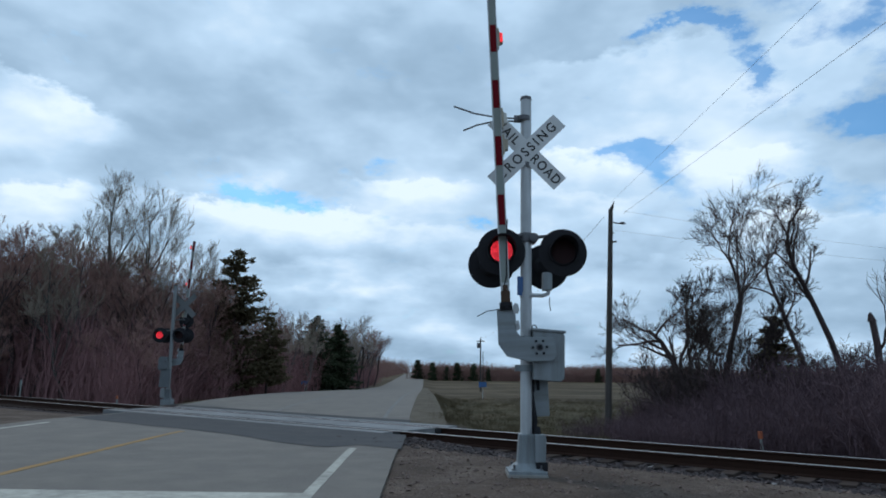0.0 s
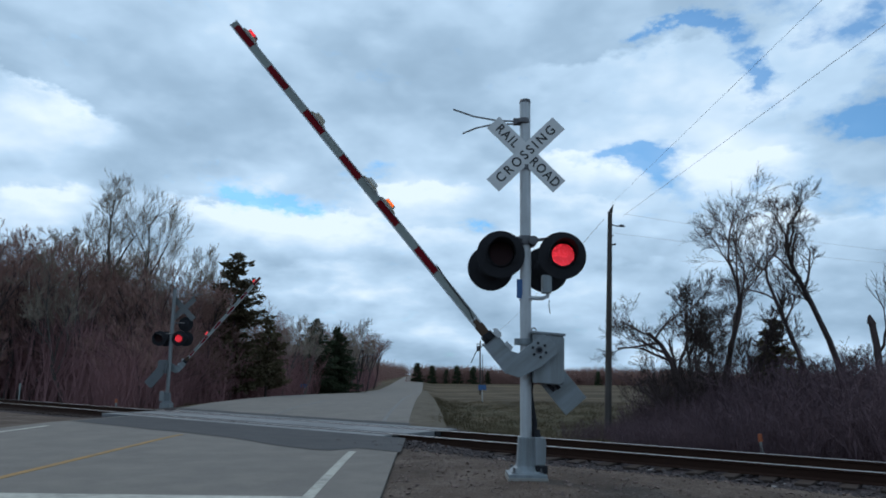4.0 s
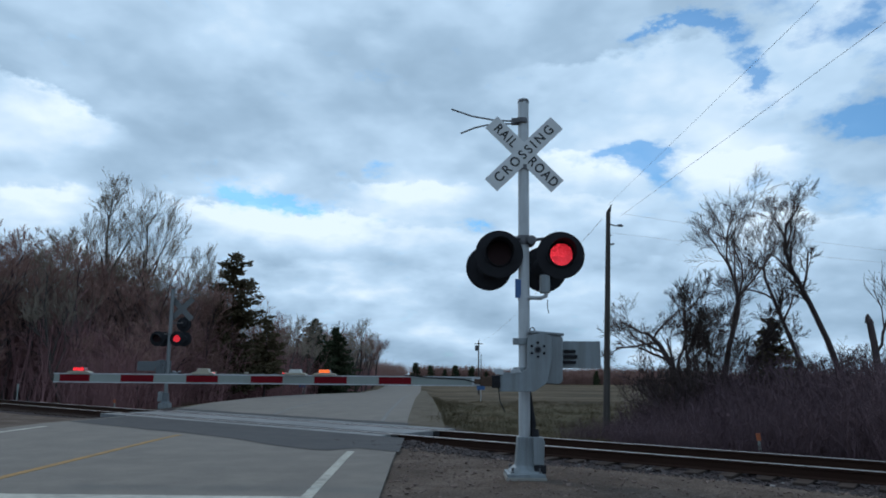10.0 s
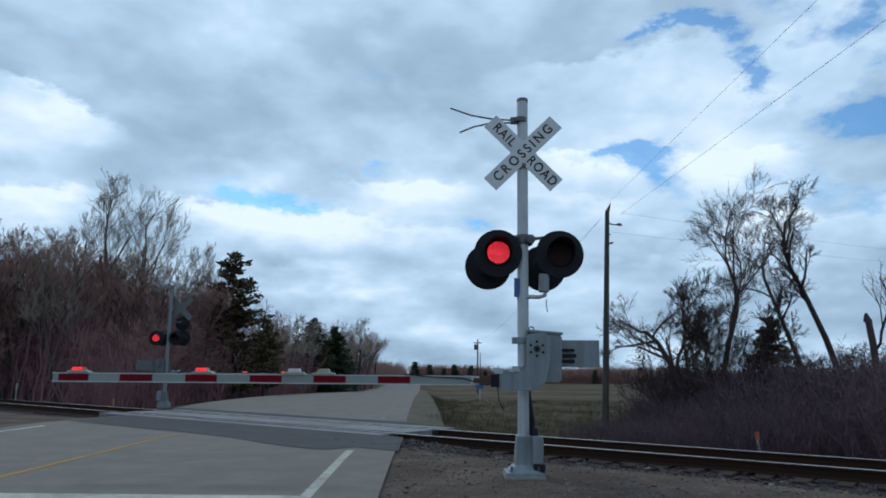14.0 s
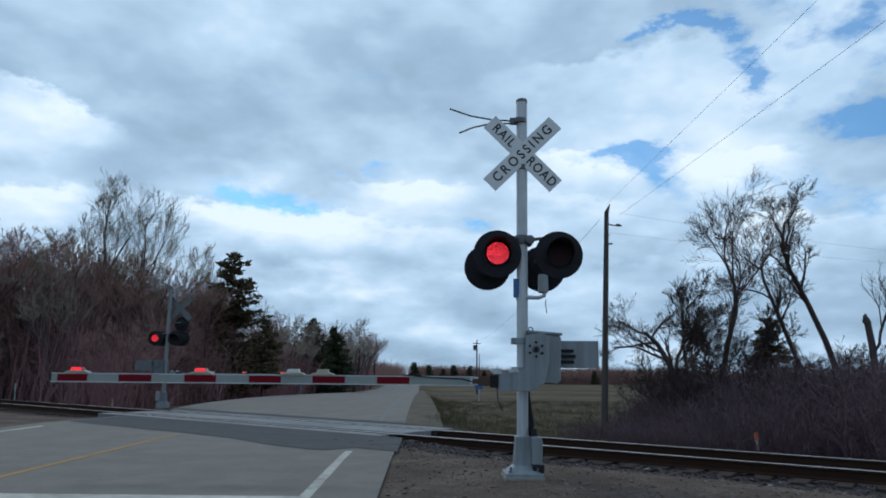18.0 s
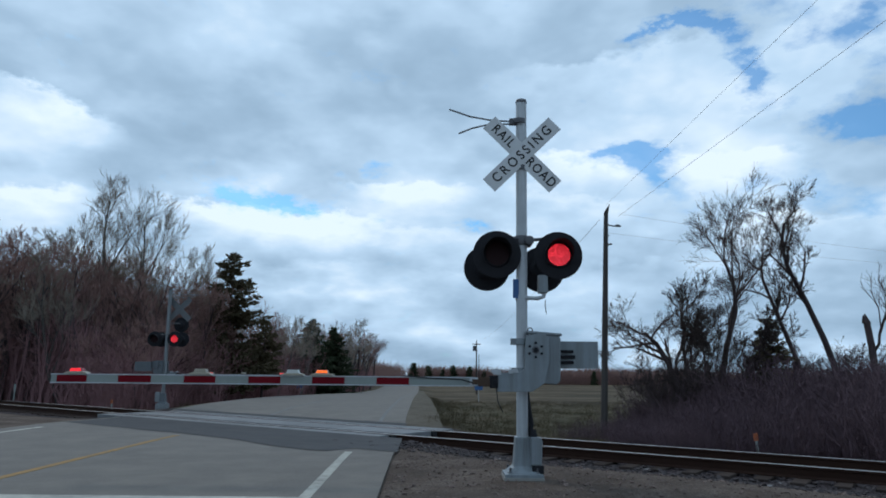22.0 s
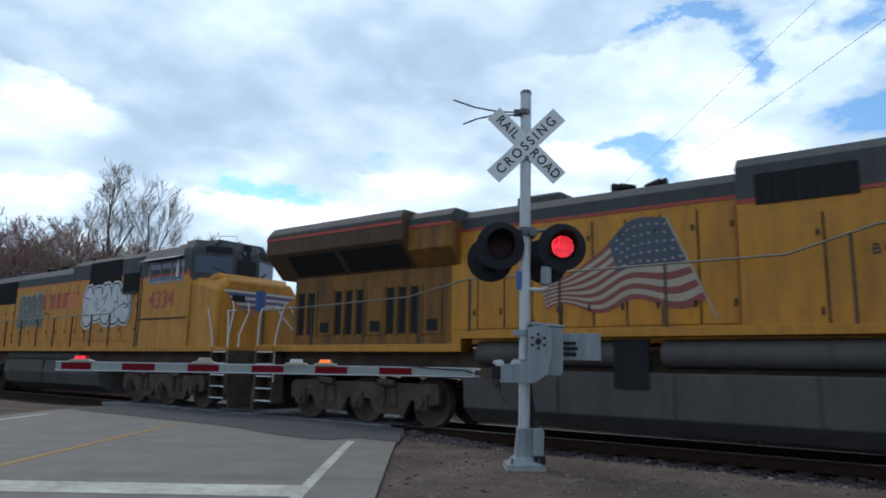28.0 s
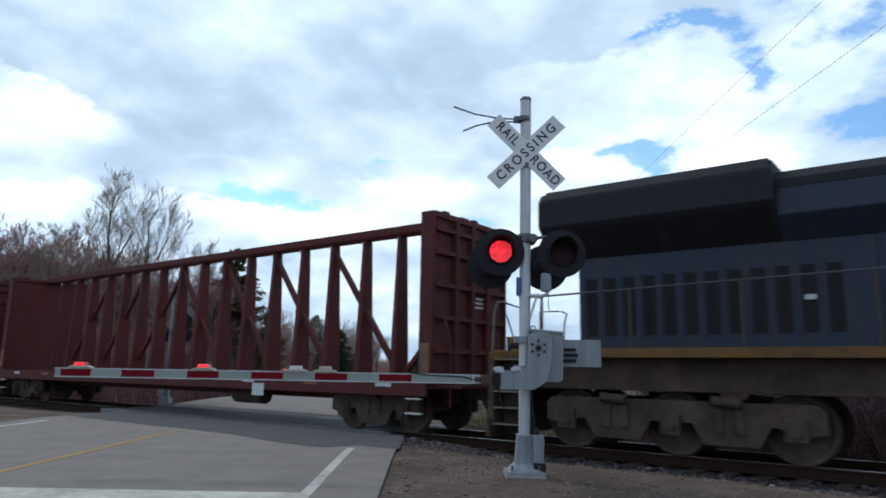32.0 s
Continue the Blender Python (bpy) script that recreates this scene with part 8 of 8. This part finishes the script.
    for k, x in enumerate(xs):
        s = Shape().loft([[(x - 0.09, -0.26, 1.10), (x + 0.09, -0.26, 1.10), (x + 0.09, 0.26, 1.10), (x - 0.09, 0.26, 1.10)], [(x - 0.06, -0.12, 4.62), (x + 0.06, -0.12, 4.62), (x + 0.06, 0.12, 4.62), (x - 0.06, 0.12, 4.62)]])
        part("post", s, M_CAR_RED, t, bevel=0.008)
        part("post_slot", Shape().box(x - 0.02, x + 0.02, -0.20, -0.185, 4.47, 4.54), M_HAND_WHITE, beam)
    for k in (0, 2, 4, 6, 8, 10, 12):
        a = (xs[k + 1] - (1.19 if k == 0 else 1.19), 4.40) if k + 2 < 16 else (xs[k], 4.4)
        x_top, x_bot = xs[k + 2] if k + 2 < 16 else xs[-1], xs[k]
        if k < 7:
            part("diagonal", Shape().cyl((x_top, 0, 4.40), (x_bot + 0.1, 0, 1.14), 0.085, n=4), M_CAR_RED, t)
        else:
            part("diagonal", Shape().cyl((x_bot, 0, 4.40), (x_top - 0.3, 0, 1.14), 0.085, n=4), M_CAR_RED, t)
    part("diagonal", Shape().cyl((xs[0] + 0.1, 0, 1.14), (-1.15, 0, 3.1), 0.08, n=4), M_CAR_RED, t)
    truck(t, -2.75, 2, 1.78, "truck", 0.46)
    truck(t, -L + 0.75, 2, 1.78, "truck", 0.46)
    part("brake_reservoir", Shape().cyl((-8.2, -0.7, 0.62), (-7.0, -0.7, 0.62), 0.22, n=14), M_TRUCK, t, "dark brake reservoir", 0.02, True)
    part("side_stencil", Shape().box(-6.6, -6.15, -1.478, -1.472, 0.66, 0.96), M_HAND_WHITE, t, "framed stencil plate")
    coupler(t, 0.0, 1)
    coupler(t, -L - 2.0, -1)
    return t, L + 2.0


lead_loco()
second_loco()
third_loco()
car, pitch = beam_car()
on_rails(car, -47.1)
for k in range(1, 4):
    on_rails(copy_thing(car, pose(0, 0, 0)), -47.1 - pitch * k)


# ---- loose stones on the shoulder and along the ballast ----


def make_stones():
    rng = random.Random(404)
    base = []
    for _ in range(6):
        vs = [Vector((rng.gauss(0, 1), rng.gauss(0, 1), rng.gauss(0, 0.8))).normalized() * rng.uniform(0.75, 1.15) for _ in range(9)]
        bm = bmesh.new()
        for v in vs:
            bm.verts.new(v)
        bmesh.ops.convex_hull(bm, input=bm.verts)
        bm.verts.index_update()
        base.append(([v.co.copy() for v in bm.verts], [tuple(v.index for v in f.verts) for f in bm.faces]))
        bm.free()

    def heap(name, label, count, place, sizes, material):
        s = Shape()
        for _ in range(count):
            x, y = place()
            if x is None:
                continue
            vs, fs = base[rng.randrange(6)]
            k = rng.uniform(*sizes) * (1 + 0.8 * rng.random() ** 4)
            c, sn = math.cos(rng.uniform(0, 6.28)), math.sin(rng.uniform(0, 6.28))
            z = ground_z(x, y) + k * 0.25
            n = len(s.v)
            s.v += [(x + (v.x * c - v.y * sn) * k, y + (v.x * sn + v.y * c) * k, z + v.z * k * 0.7) for v in vs]
            s.f += [tuple(i + n for i in f) for f in fs]
        ob = new(name, s.mesh(name, material))
        tagged(ob, label, "stones", kind="stuff")

    def shoulder():
        x, y = rng.uniform(-0.6, 9), rng.uniform(6.0, 15.5)
        q = across(x, y)
        if x + 0.028 * y < EDGE_R + 0.05 or q > -1.5:
            return None, None
        return x, y

    def bed():
        a, q = rng.uniform(-10, 14), rng.choice((rng.uniform(-3.3, -1.3), rng.uniform(-3.0, -0.9), rng.uniform(-0.7, 2.4)))
        p = NRM * (TRACK_D + q) + DIR * a
        return p.x, p.y

    heap("gravel", "loose grey gravel on the shoulder", 5200, shoulder, (0.008, 0.022), M_STONE)
    heap("ballast", "dark crushed stone ballast along the rails", 7000, bed, (0.022, 0.045), M_BALLAST)
    heap("pale_ballast", "pale crushed stones in the ballast", 260, bed, (0.018, 0.036), M_PALE_STONE)


M_BALLAST = mat("dark_ballast_stone", (0.098, 0.083, 0.082), (0.042, 0.035, 0.036), 0.95, grain=5, amount=1.0, patch=1.2, bump=0.004, space="World")
M_PALE_STONE = mat("pale_ballast_stone", (0.24, 0.23, 0.225), (0.14, 0.13, 0.13), 0.9, grain=7, amount=1.0, patch=1.5, space="World")
make_stones()


def motions():
    for ob, rows in MOVES:
        walk(ob, rows)


motions()
